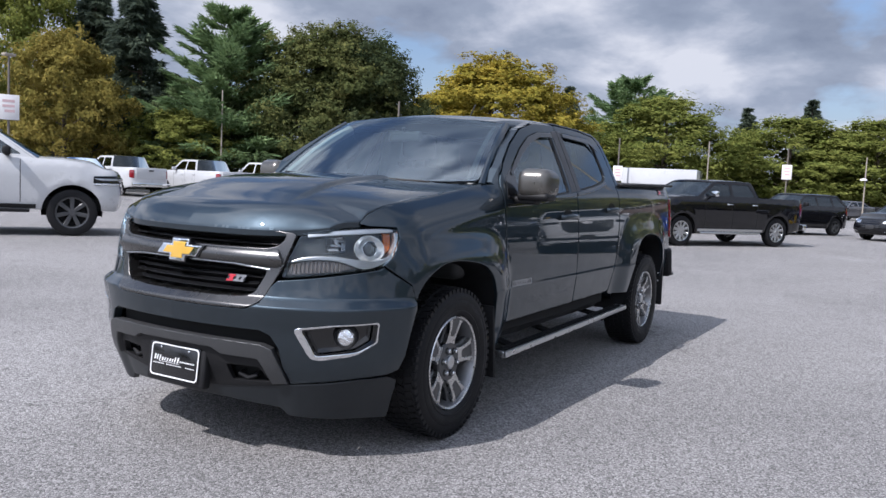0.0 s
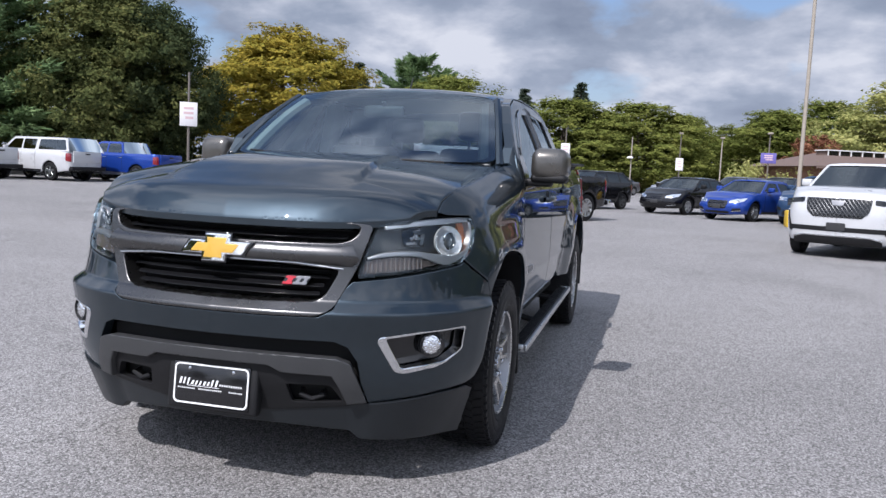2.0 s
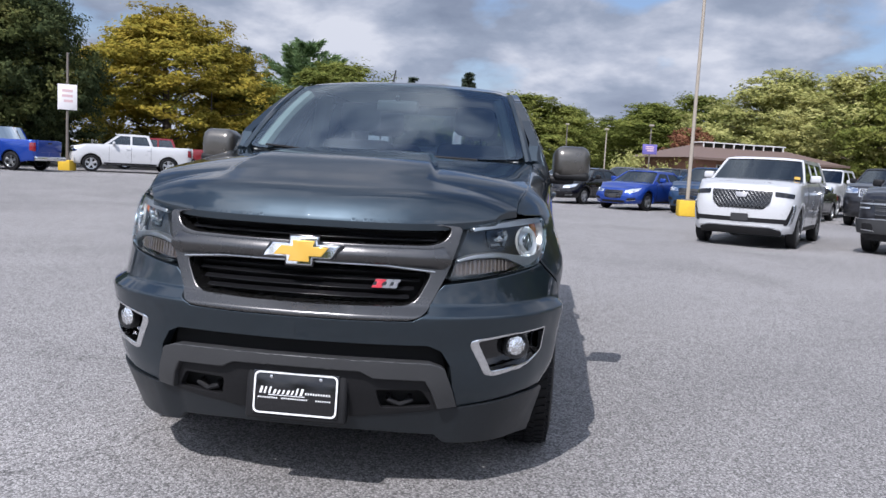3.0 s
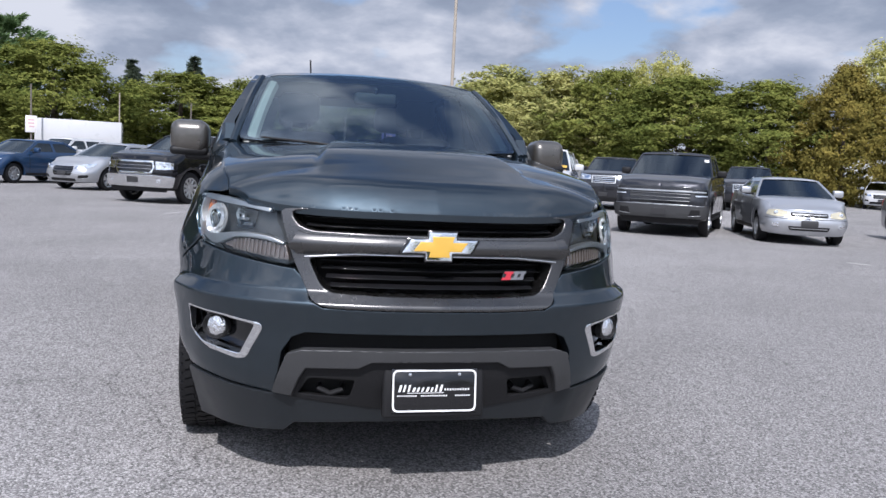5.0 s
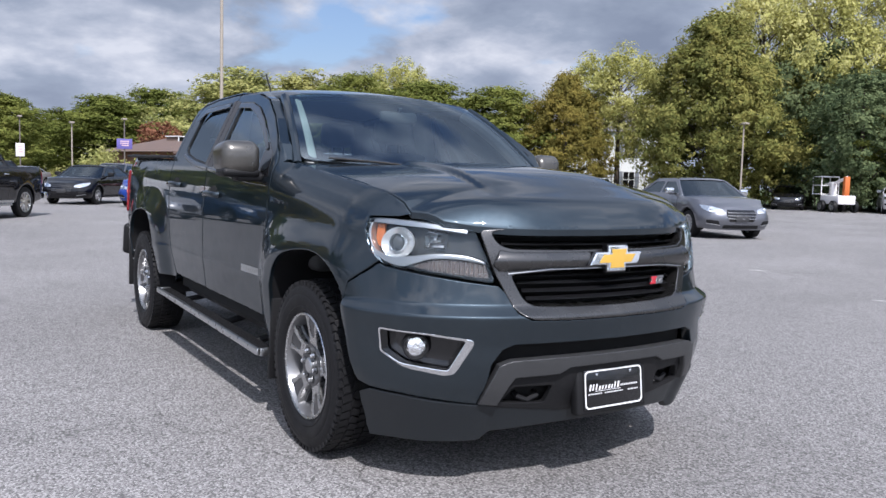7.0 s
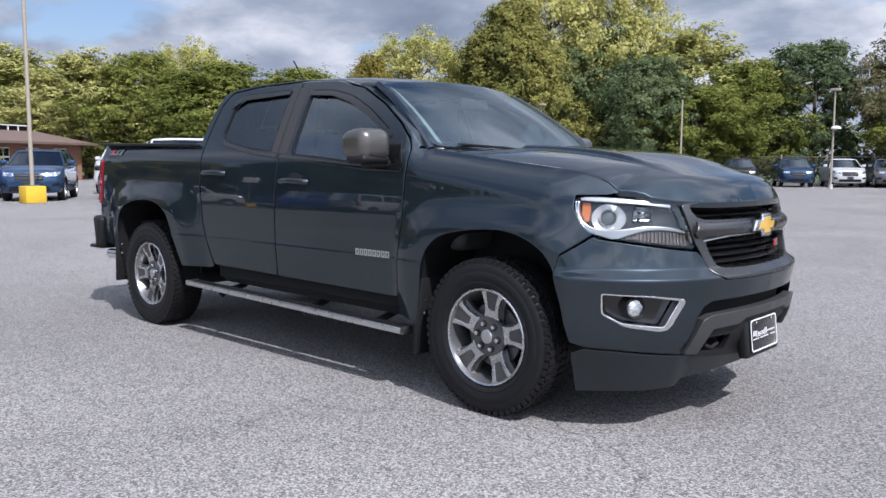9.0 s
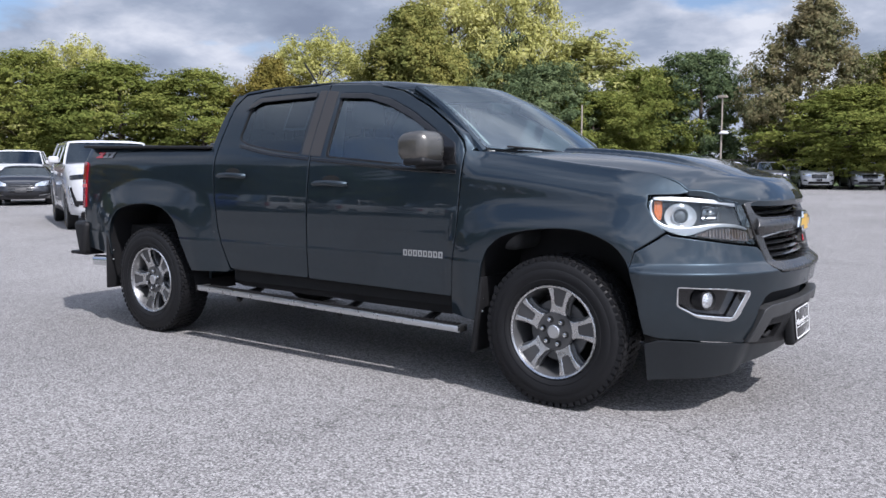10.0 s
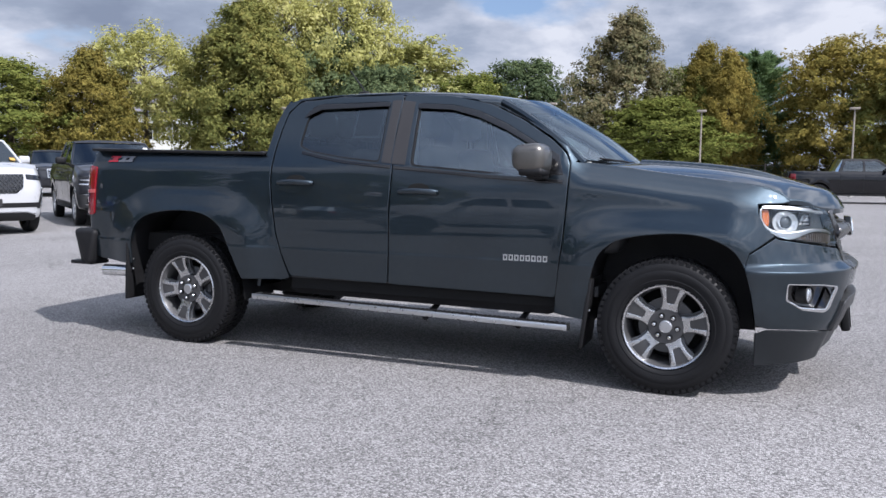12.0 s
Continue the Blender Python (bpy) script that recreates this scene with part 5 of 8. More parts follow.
    tailgate = panel("tailgate", rounded(gate, 0.03), PAINT, T, tg, "painted tailgate", res=0.06, thick=0.04)
    panel("tailgate_handle", rounded([(-0.12, 1.16), (0.12, 1.16), (0.12, 1.23), (-0.12, 1.23)], 0.01), BLACK, tailgate, tg, res=0.1, thick=0.01, depth=0.01)
    bm = bmesh.new()
    box(bm, (-4.41, -0.74, 0.53), (-4.20, 0.74, 0.70), 0.03, 3)
    rb = part("rear_bumper", bm, BLACK, T, "black rear step bumper")
    for s in sgn:
        bm = bmesh.new()
        vs = box(bm, (-4.36, min(s * 0.70, s * 0.90), 0.50), (-4.10, max(s * 0.70, s * 0.90), 0.765), 0.035, 3)
        for v in bm.verts:
            if v.co.z < 0.6 and v.co.x > -4.2:
                v.co.x += -0.05
            if v.co.z < 0.6 and v.co.x < -4.25:
                v.co.x += 0.05
            if v.co.x < -4.2:
                v.co.y -= s * 0.05
        part("bumper_corner", bm, BLACK, rb, "black bumper corner with step")
        bm = bmesh.new()
        box(bm, (-4.375, min(s * 0.70, s * 0.87), 0.497), (-4.16, max(s * 0.70, s * 0.87), 0.525), 0.01)
        part("corner_step", bm, BLACK, rb)
    bm = revolve([(0.036, -0.16), (0.041, -0.16), (0.041, 0.14), (0.036, 0.14), (0.034, 0.0)], 28)
    part("exhaust_tip", bm, CHROME, T, "chrome exhaust tip", m=Matrix.Translation((-3.92, -0.80, 0.462)) @ pose(0, 0, 0, 0, 0, -80))
    # ---- under the body: near-black throughout, its shade put into the colour
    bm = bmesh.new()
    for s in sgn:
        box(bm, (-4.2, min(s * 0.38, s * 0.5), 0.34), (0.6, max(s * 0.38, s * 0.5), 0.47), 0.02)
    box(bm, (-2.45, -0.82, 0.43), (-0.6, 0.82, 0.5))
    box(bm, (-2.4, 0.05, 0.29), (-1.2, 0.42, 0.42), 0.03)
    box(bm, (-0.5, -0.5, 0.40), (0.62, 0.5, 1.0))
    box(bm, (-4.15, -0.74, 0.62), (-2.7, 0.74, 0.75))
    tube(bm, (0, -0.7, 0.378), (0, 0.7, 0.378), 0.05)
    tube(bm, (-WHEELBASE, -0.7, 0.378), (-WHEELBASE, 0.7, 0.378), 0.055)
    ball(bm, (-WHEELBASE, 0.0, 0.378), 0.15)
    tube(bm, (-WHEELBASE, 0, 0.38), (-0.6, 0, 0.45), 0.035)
    part("chassis", bm, VOID, T, "frame and axles under the body, coloured as underbody shade", 30)
    # ---- cabin
    bm = bmesh.new()
    box(bm, (-2.58, -0.78, 0.5), (-0.4, 0.78, 0.56))
    for s in sgn:
        box(bm, (-2.55, min(s * 0.78, s * 0.82), 0.5), (-0.62, max(s * 0.78, s * 0.82), 1.18))
    box(bm, (-2.6, -0.8, 0.5), (-2.57, 0.8, 1.24))
    part("cabin_tub", bm, DASH, T, "dark cabin lining", 30)
    bm = bmesh.new()
    box(bm, (-0.72, -0.76, 0.75), (-0.28, 0.76, 1.16), 0.06, 3)
    for v in bm.verts:
        if v.co.z > 1.0:
            v.co.z += 0.06 * smooth(-0.65, -0.4, v.co.x)
    box(bm, (-0.78, 0.2, 1.12), (-0.5, 0.58, 1.24), 0.05, 3)
    part("dashboard", bm, DASH, T, "dark dashboard")
    bm = revolve([(0.185, -0.012), (0.2, 0.0), (0.185, 0.012), (0.17, 0.0)], 32)
    box(bm, (-0.17, -0.012, -0.03), (0.17, 0.012, 0.03), 0.008)
    part("steering_wheel", bm, DASH, T, "dark steering wheel", m=Matrix.Translation((-0.86, 0.38, 1.11)) @ pose(0, 0, 0, 0, 0, -90) @ pose(0, 0, 0, -25, 0, 0))
    for sx_, w, ys in ((-1.35, 0.25, (0.38, -0.38)), (-2.2, 0.3, (0.36, -0.36))):
        for y in ys:
            bm = bmesh.new()
            box(bm, (sx_ - 0.1, y - w, 0.62), (sx_ + 0.42, y + w, 0.86), 0.06, 3)
            seat = part("seat", bm, SEATCLOTH, T, "dark grey cloth seat")
            bm = bmesh.new()
            box(bm, (-0.08, -w * 0.95, 0.0), (0.07, w * 0.95, 0.62), 0.06, 3)
            part("backrest", bm, SEATCLOTH, seat, m=Matrix.Translation((sx_ - 0.1, y, 0.78)) @ pose(0, 0, 0, 0, -14, 0))
            bm = bmesh.new()
            box(bm, (-0.06, -0.13, 0.0), (0.05, 0.13, 0.19), 0.05, 3)
            tube(bm, (0, -0.05, -0.1), (0, -0.05, 0.05), 0.007)
            tube(bm, (0, 0.05, -0.1), (0, 0.05, 0.05), 0.007)
            part("headrest", bm, SEATCLOTH, seat, m=Matrix.Translation((sx_ - 0.275, y, 1.44)))
    for s in sgn:
        pts = [windscreen(s * 0.93, v, -0.05) for v in np.linspace(0.02, 0.97, 8)]
        part("pillar_trim", pipe(pts, 0.035, 8), TRIM, T, "light grey pillar trim")
        bm = bmesh.new()
        box(bm, (-1.76, min(s * 0.66, s * 0.74), 1.15), (-1.60, max(s * 0.66, s * 0.74), 1.66), 0.02)
        for v in bm.verts:
            v.co.y -= s * 0.16 * (v.co.z - 1.25)
        part("door_post_trim", bm, TRIM, T)
    head = lambda u, v: (-1.02 - 1.52 * u, -0.58 + 1.16 * v, 1.655 + 0.03 * math.sin(math.pi * v) + 0.02 * math.sin(math.pi * u))
    grid_surface("headliner", head, 8, 8, TRIM, T, "light grey headliner")
    bm = bmesh.new()
    box(bm, (-0.03, -0.12, -0.035), (0.02, 0.12, 0.035), 0.02, 3)
    tube(bm, (0.0, 0, 0.02), (0.02, 0, 0.055), 0.012)
    part("rear_view_mirror", bm, DASH, T, m=Matrix.Translation((-0.86, 0, 1.56)))
    return T


build_truck()

# ---------------------------------------------------------------- parked vehicles
BODY_PAINT = {
    "white": material("white_car_paint", (0.50, 0.505, 0.515), 0.3, 0.0, 1.0, vary=0.03, scale=3),
    "black": material("black_car_paint", (0.004, 0.004, 0.0055), 0.4, 0.0, 1.0, spec=0.05),
    "charcoal": material("charcoal_car_paint", (0.025, 0.026, 0.031), 0.32, 0.5, 1.0, spec=0.1),
    "grey": material("mid_grey_car_paint", (0.15, 0.155, 0.175), 0.32, 0.6, 1.0, spec=0.1),
    "silver": material("silver_car_paint", (0.42, 0.43, 0.45), 0.32, 0.65, 1.0, spec=0.1),
    "blue": material("bright_blue_car_paint", (0.012, 0.045, 0.26), 0.3, 0.3, 1.0, spec=0.1),
    "navy": material("navy_car_paint", (0.018, 0.05, 0.115), 0.3, 0.4, 1.0, spec=0.1),
    "red": material("dark_red_car_paint", (0.20, 0.015, 0.02), 0.3, 0.3, 1.0, spec=0.1),
}
CAR_WHEELS = {}


def car_wheel(parent, r, x, side, track, style, rim_mat):
    hub = new("wheel")
    hub.parent = parent
    hub.matrix_basis = Matrix.Translation((x, side * track, r)) @ (pose(0, 0, 0, 0, 0, 180) if side < 0 else Matrix())
    key = (round(r, 2), style, rim_mat.name)
    if key not in CAR_WHEELS:
        ri = r * 0.64
        t = revolve([(ri, 0.08), (ri + 0.02, 0.105), (r * 0.9, 0.11), (r * 0.97, 0.098), (r, 0.07), (r, -0.08), (r * 0.95, -0.1), (ri, -0.1)], 28)
        rim = revolve([(ri, 0.1), (ri + 0.012, 0.106), (ri - 0.012, 0.1), (ri - 0.02, 0.0), (ri - 0.02, -0.08), (ri, -0.08)], 28)
        n, wide = style
        for k in range(n):
            rot = Matrix.Rotation(2 * math.pi * k / n, 4, "Y")
            vs = box(rim, (-wide, 0.05, 0.03), (wide, 0.088, ri), 0.006, 1)
            for v in vs:
                if v.co.z > ri * 0.6:
                    v.co.x *= 1.3
            bmesh.ops.transform(rim, matrix=rot, verts=vs)
        tube(rim, (0, 0.04, 0), (0, 0.098, 0), 0.07, 0.055, 16)
        # near-black disc added as the shade seen between the spokes
        back = revolve([(0.0, 0.0), (ri, 0.0), (ri, 0.01), (0.0, 0.01)], 14)
        mk = []
        for nm, bm, mat in (("tyre", t, RUBBER), ("rim", rim, rim_mat), ("wheel_back", back, VOID)):
            me = mesh_of(nm, [], [], mat, 0)
            bm.to_mesh(me)
            bm.free()
            me.shade_smooth()
            me.set_sharp_from_angle(angle=radians(35))
            mk.append((nm, me))
        CAR_WHEELS[key] = mk
    for nm, me in CAR_WHEELS[key]:
        put(nm, me, hub)


SHAPES = {
    # nose, wheelbase, tail, half width, roof, wheel, sill, bonnet front, cowl, belt, tail height, then x of windscreen foot, head, roof end, rear glass foot
    "sedan": dict(fo=0.92, wb=2.72, ro=1.06, w=0.91, H=1.46, r=0.325, z0=0.22, zf=0.74, zc=0.98, zb=1.0, zt=1.06, xa=-0.38, xb=-1.16, xc=-2.25, xd=-3.02),
    "compact": dict(fo=0.90, wb=2.64, ro=0.98, w=0.86, H=1.38, r=0.30, z0=0.2, zf=0.70, zc=0.93, zb=0.95, zt=0.98, xa=-0.35, xb=-1.1, xc=-2.1, xd=-2.8),
    "suv": dict(fo=0.92, wb=2.75, ro=0.92, w=0.93, H=1.68, r=0.36, z0=0.26, zf=0.97, zc=1.13, zb=1.14, zt=1.16, xa=-0.36, xb=-1.16, xc=-3.0, xd=-3.5),
    "large_suv": dict(fo=0.98, wb=3.07, ro=1.28, w=1.03, H=1.93, r=0.41, z0=0.30, zf=1.26, zc=1.38, zb=1.36, zt=1.38, xa=-0.55, xb=-1.28, xc=-3.98, xd=-4.27),
    "pickup": dict(fo=0.96, wb=3.58, ro=1.20, w=1.02, H=1.93, r=0.41, z0=0.36, zf=1.19, zc=1.35, zb=1.33, zt=1.37, xa=-0.58, xb=-1.28, xc=-2.62, xd=-2.82),
    "topper": dict(fo=0.98, wb=3.68, ro=1.22, w=1.02, H=1.95, r=0.41, z0=0.36, zf=1.12, zc=1.27, zb=1.32, zt=1.36, xa=-0.55, xb=-1.2, xc=-4.55, xd=-4.82),
}


def lattice(loop, surf, parent, depth, pitch=0.075):
    """Crossed diagonal bars of a mesh grille, in one piece."""
    whole = bmesh.new()
    z1, z2 = min(q[1] for q in loop), max(q[1] for q in loop)
    x1 = max(q[0] for q in loop)
    for way in (1, -1):
        for k in range(-30, 31):
            run = []
            for z in np.linspace(z1, z2, 26):
                p = (k * pitch + way * (z - z1) * 0.8, z)
                if inside(p, loop):
                    run.append(surf(p[0] + 1e-5, p[1], depth + 0.008))
            if len(run) > 2:
                me = bpy.data.meshes.new("bars")
                bm = pipe(run, 0.0065, 5)
                bm.to_mesh(me)
                bm.free()
                whole.from_mesh(me)
                bpy.data.meshes.remove(me)
    part("grille_mesh", whole, RIM_GREY, parent, "chrome lattice of crossed bars")


PLATE = material("blank_plate", (0.03, 0.03, 0.032), 0.5)
YELLOWED = material("yellowed_lamp_plastic", (0.55, 0.50, 0.36), 0.2, 0.5, 0.8, vary=0.1, scale=12)
FACES = {
    "luxury": [("grille", GLOSSBLACK, [(-0.44, 0.80), (0.44, 0.80), (0.56, 0.93), (0.60, 1.17), (-0.60, 1.17), (-0.56, 0.93)], False, 0.006, "black mesh grille"),
               ("emblem", SILVER, [(-0.09, 1.03), (0.09, 1.03), (0.13, 1.13), (-0.13, 1.13)], False, 0.03, "plain silver shield"),
               ("headlamp", GLOSSBLACK, [(0.64, 1.07), (0.97, 1.04), (0.985, 1.13), (0.64, 1.17)], True, 0.008, "dark slim headlamp"),
               ("daytime_lamp", LAMPGLASS, [(0.90, 0.52), (0.95, 0.52), (0.985, 0.92), (0.955, 0.92)], True, 0.012, "upright lamp strip"),
               ("lamp_surround", BLACK, [(0.82, 0.50), (0.89, 0.50), (0.95, 0.90), (0.93, 0.90)], True, 0.008, ""),
               ("intake", BLACK, [(-0.84, 0.53), (0.84, 0.53), (0.88, 0.62), (-0.88, 0.62)], False, 0.008, ""),
               ("lower_intake", BLACK, [(-0.84, 0.27), (0.84, 0.27), (0.80, 0.38), (0.60, 0.43), (-0.60, 0.43), (-0.80, 0.38)], False, 0.014, ""),
               ("chrome_lip", CHROME, [(-0.58, 0.435), (0.58, 0.435), (0.80, 0.39), (0.82, 0.40), (0.60, 0.455), (-0.60, 0.455), (-0.82, 0.40), (-0.80, 0.39)], False, 0.022, ""),
               ("plate", PLATE, [(-0.17, 0.55), (0.17, 0.55), (0.17, 0.70), (-0.17, 0.70)], False, 0.03, "blank dark plate")],
    "chrome_truck": [("grille_frame", CHROME, [(-0.52, 0.74), (0.52, 0.74), (0.60, 0.92), (0.56, 1.08), (-0.56, 1.08), (-0.60, 0.92)], False, 0.012, "chrome surround"),
                     ("grille", GLOSSBLACK, [(-0.48, 0.79), (0.48, 0.79), (0.55, 0.92), (0.52, 1.04), (-0.52, 1.04), (-0.55, 0.92)], False, 0.022, "black barred grille"),
                     ("headlamp", REFLECTOR, [(0.63, 0.86), (0.98, 0.88), (0.985, 1.04), (0.61, 1.07)], True, 0.012, "clear headlamp"),
                     ("bumper", CHROME, [(-0.97, 0.42), (0.97, 0.42), (0.985, 0.68), (0.66, 0.72), (-0.66, 0.72), (-0.985, 0.68)], False, 0.05, "chrome bumper"),
                     ("fog_lamp", LAMPGLASS, [(0.66, 0.53), (0.78, 0.53), (0.78, 0.62), (0.66, 0.62)], True, 0.066, "round fog lamp"),
                     ("valance", BLACK, [(-0.9, 0.30), (0.9, 0.30), (0.92, 0.41), (-0.92, 0.41)], False, 0.01, ""),
                     ("plate", PLATE, [(-0.16, 0.52), (0.16, 0.52), (0.16, 0.67), (-0.16, 0.67)], False, 0.07, "blank dark plate")],
    "grey_truck": [("grille", GLOSSBLACK, [(-0.62, 0.72), (0.62, 0.72), (0.66, 0.94), (0.70, 1.10), (-0.70, 1.10), (-0.66, 0.94)], False, 0.008, "black barred grille"),
                   ("chrome_strip", CHROME_DULL, [(-0.94, 0.99), (0.94, 0.99), (0.95, 1.02), (-0.95, 1.02)], False, 0.03, ""),
                   ("headlamp", GLOSSBLACK, [(0.72, 0.90), (0.98, 0.90), (0.985, 1.06), (0.73, 1.08)], True, 0.012, "dark slim headlamp"),
                   ("lamp_strip", LAMPGLASS, [(0.74, 0.905), (0.97, 0.905), (0.97, 0.935), (0.74, 0.935)], True, 0.018, ""),
                   ("bumper", SKID, [(-0.97, 0.42), (0.97, 0.42), (0.985, 0.70), (-0.985, 0.70)], False, 0.05, "grey bumper"),
                   ("fog_pocket", BLACK, [(0.62, 0.48), (0.84, 0.50), (0.84, 0.62), (0.66, 0.62)], True, 0.056, ""),
                   ("fog_bezel", CHROME_DULL, [(0.62, 0.465), (0.86, 0.485), (0.86, 0.50), (0.62, 0.48)], True, 0.066, ""),
                   ("valance", BLACK, [(-0.9, 0.28), (0.9, 0.28), (0.92, 0.41), (-0.92, 0.41)], False, 0.01, ""),
                   ("plate", PLATE, [(-0.16, 0.48), (0.16, 0.48), (0.16, 0.63), (-0.16, 0.63)], False, 0.07, "blank dark plate")],
    "old_coupe": [("headlamp", YELLOWED, [(0.40, 0.58), (0.62, 0.56), (0.80, 0.60), (0.80, 0.69), (0.62, 0.71), (0.42, 0.67)], True, 0.008, "yellowed headlamp"),
                  ("grille", BLACK, [(-0.36, 0.575), (0.36, 0.575), (0.37, 0.66), (-0.37, 0.66)], False, 0.004, "slim grille"),
                  ("chrome_strip", CHROME_DULL, [(-0.34, 0.61), (0.34, 0.61), (0.34, 0.635), (-0.34, 0.635)], False, 0.02, ""),
                  ("intake", BLACK, [(-0.36, 0.30), (0.36, 0.30), (0.40, 0.385), (-0.40, 0.385)], False, 0.008, ""),
                  ("intake_bar", CHROME_DULL, [(-0.36, 0.335), (0.36, 0.335), (0.36, 0.352), (-0.36, 0.352)], False, 0.02, ""),
                  ("fog_lamp", LAMPGLASS, [(0.56, 0.36), (0.68, 0.37), (0.68, 0.44), (0.57, 0.44)], True, 0.01, ""),
                  ("bumper_seam", VOID, [(-0.80, 0.535), (0.80, 0.535), (0.80, 0.542), (-0.80, 0.542)], False, 0.003, ""),
                  ("plate", PLATE, [(-0.16, 0.36), (0.16, 0.36), (0.16, 0.51), (-0.16, 0.51)], False, 0.03, "blank dark plate")],
    "saloon": [("headlamp", REFLECTOR, [(0.42, 0.62), (0.70, 0.63), (0.86, 0.70), (0.89, 0.80), (0.70, 0.77), (0.44, 0.70)], True, 0.008, "swept-back clear headlamp"),
               ("grille", GLOSSBLACK, [(-0.30, 0.42), (0.30, 0.42), (0.38, 0.60), (0.36, 0.70), (-0.36, 0.70), (-0.38, 0.60)], False, 0.006, "chrome barred grille"),
               ("fog_pocket", BLACK, [(0.52, 0.34), (0.78, 0.38), (0.78, 0.46), (0.56, 0.44)], True, 0.008, ""),
               ("fog_bezel", CHROME_DULL, [(0.52, 0.325), (0.79, 0.365), (0.79, 0.38), (0.52, 0.34)], True, 0.014, ""),
               ("intake", BLACK, [(-0.46, 0.26), (0.46, 0.26), (0.44, 0.34), (-0.44, 0.34)], False, 0.008, ""),
               ("plate", PLATE, [(-0.16, 0.42), (0.16, 0.42), (0.16, 0.55), (-0.16, 0.55)], False, 0.03, "blank dark plate")],
    "crossover": [("headlamp", REFLECTOR, [(0.46, 0.80), (0.74, 0.80), (0.88, 0.86), (0.90, 0.95), (0.72, 0.93), (0.47, 0.90)], True, 0.008, "clear headlamp"),
                  ("grille", GLOSSBLACK, [(-0.40, 0.66), (0.40, 0.66), (0.44, 0.90), (-0.44, 0.90)], False, 0.006, "dark barred grille"),
                  ("intake", BLACK, [(-0.62, 0.34), (0.62, 0.34), (0.56, 0.48), (-0.56, 0.48)], False, 0.008, ""),
                  ("fog_pocket", BLACK, [(0.62, 0.48), (0.82, 0.50), (0.82, 0.60), (0.66, 0.58)], True, 0.008, ""),
                  ("plate", PLATE, [(-0.16, 0.50), (0.16, 0.50), (0.16, 0.63), (-0.16, 0.63)], False, 0.03, "blank dark plate")],
}


def vehicle(name, label, category, shape, paint, x, y, heading, grille=("black", 0.4, 0.3), lamps=("clear", 0.5), rims=((5, 0.045), None), trim=None, group="parked vehicles", face=None, scale=1.0, sticker=None, **change):
    P = {**SHAPES[shape], **change}
    fo, wb, ro, w, H, r, z0 = (P[k] for k in ("fo", "wb", "ro", "w", "H", "r", "z0"))
    zf, zc, zb, zt, xa, xb, xc, xd = (P[k] for k in ("zf", "zc", "zb", "zt", "xa", "xb", "xc", "xd"))
    pm = BODY_PAINT[paint]
    V = thing(name, label, category, group, m=pose(x, y, 0, 0, 0, heading) @ Matrix.Scale(scale, 4))
    xr = -wb - ro
    truck = shape in ("pickup", "topper")
    cf = 0.75 if not truck else 0.5
    plan = Plan([(fo, 0), (fo - 0.015, 0.35 * w), (fo - 0.07, 0.65 * w), (fo - 0.2 * cf / 0.75, 0.86 * w), (fo - 0.45 * cf / 0.75, 0.965 * w), (fo - cf - 0.1, w), (-0.6, w), (-wb * 0.6, w), (-wb, w * 0.995),
                 (xr + 0.55, 0.98 * w), (xr + 0.22, 0.93 * w), (xr + 0.07, 0.8 * w), (xr + 0.015, 0.5 * w), (xr, 0)])
    S = plan.run[-1]
    side = [(z0 - 0.05, -0.09), (z0 + 0.1, -0.035), (0.5 * (z0 + zb), 0.0), (zb - 0.22, 0.003), (zb - 0.07, -0.02), (zb, -0.045), (zb + 0.1, -0.08)]
    nose = [(z0 - 0.05, -0.10), (z0 + 0.08, -0.02), (zf * 0.62, 0.02), (zf * 0.78, 0.0), (zf, -0.05 if truck else -0.10), (zf + 0.2, -0.3)]

    def sk(s, z, d=0.0):
        px, py, nx, ny = plan.at(s)
        k = smooth(fo - 0.75, fo - 0.25, px)
        out = 0.0
        for cx in (0.0, -wb):
            rr = math.hypot(px - cx, (z - r))
            out = max(out, 0.02 * (1 - smooth(r + 0.1, r + 0.2, rr)))
        off = lerp_table(nose, z) * k + (lerp_table(side, z) + out) * (1 - k) + d
        return px + nx * off, math.copysign(1, s) * (py + ny * off) if s else 0.0, z

    def ztop(px):
        pts = [(xr, zt), (xd, zt if not truck else zb + 0.03), (xc, zb + 0.02), (xa, zc), (0.3, zf + 0.75 * (zc - zf)), (fo - 0.35, zf + 0.3 * (zc - zf)), (fo, zf)]
        return lerp_table(sorted(pts), px)

    ss = list(np.linspace(0, S, 60))
    top = [(s, ztop(plan.at(s)[0])) for s in ss]
    bottom = []
    ra = r + 0.075
    for cx in (-wb, 0.0):
        a0 = math.asin(max(-1, min(1, (z0 + 0.03 - r) / ra)))
        arc = [(cx + ra * math.cos(a), r + ra * math.sin(a)) for a in np.linspace(math.pi - a0, a0, 15)]
        bottom += [(plan.sx(px), pz) for px, pz in arc]
    half = top + [(S, z0 + 0.12), (plan.sx(xr + 0.3), z0 + 0.10)] + bottom + [(plan.sx(fo - 0.45), z0 + 0.03), (0.3, z0), (0.0, z0)]
    verts, faces = [], []
    for sg in (1, -1):
        v, f = sheet([(sg * a, b) for a, b in half], lambda a, b, d, sg=sg: sk(a if abs(a) > 1e-6 else sg * 1e-6, b, d), res=0.12, thick=0.05, rim=0.004)
        o = len(verts)
        verts += v
        faces += [[i + o for i in q] for q in f]
    body = put("body", mesh_of("body", verts, faces, pm, 50), V)

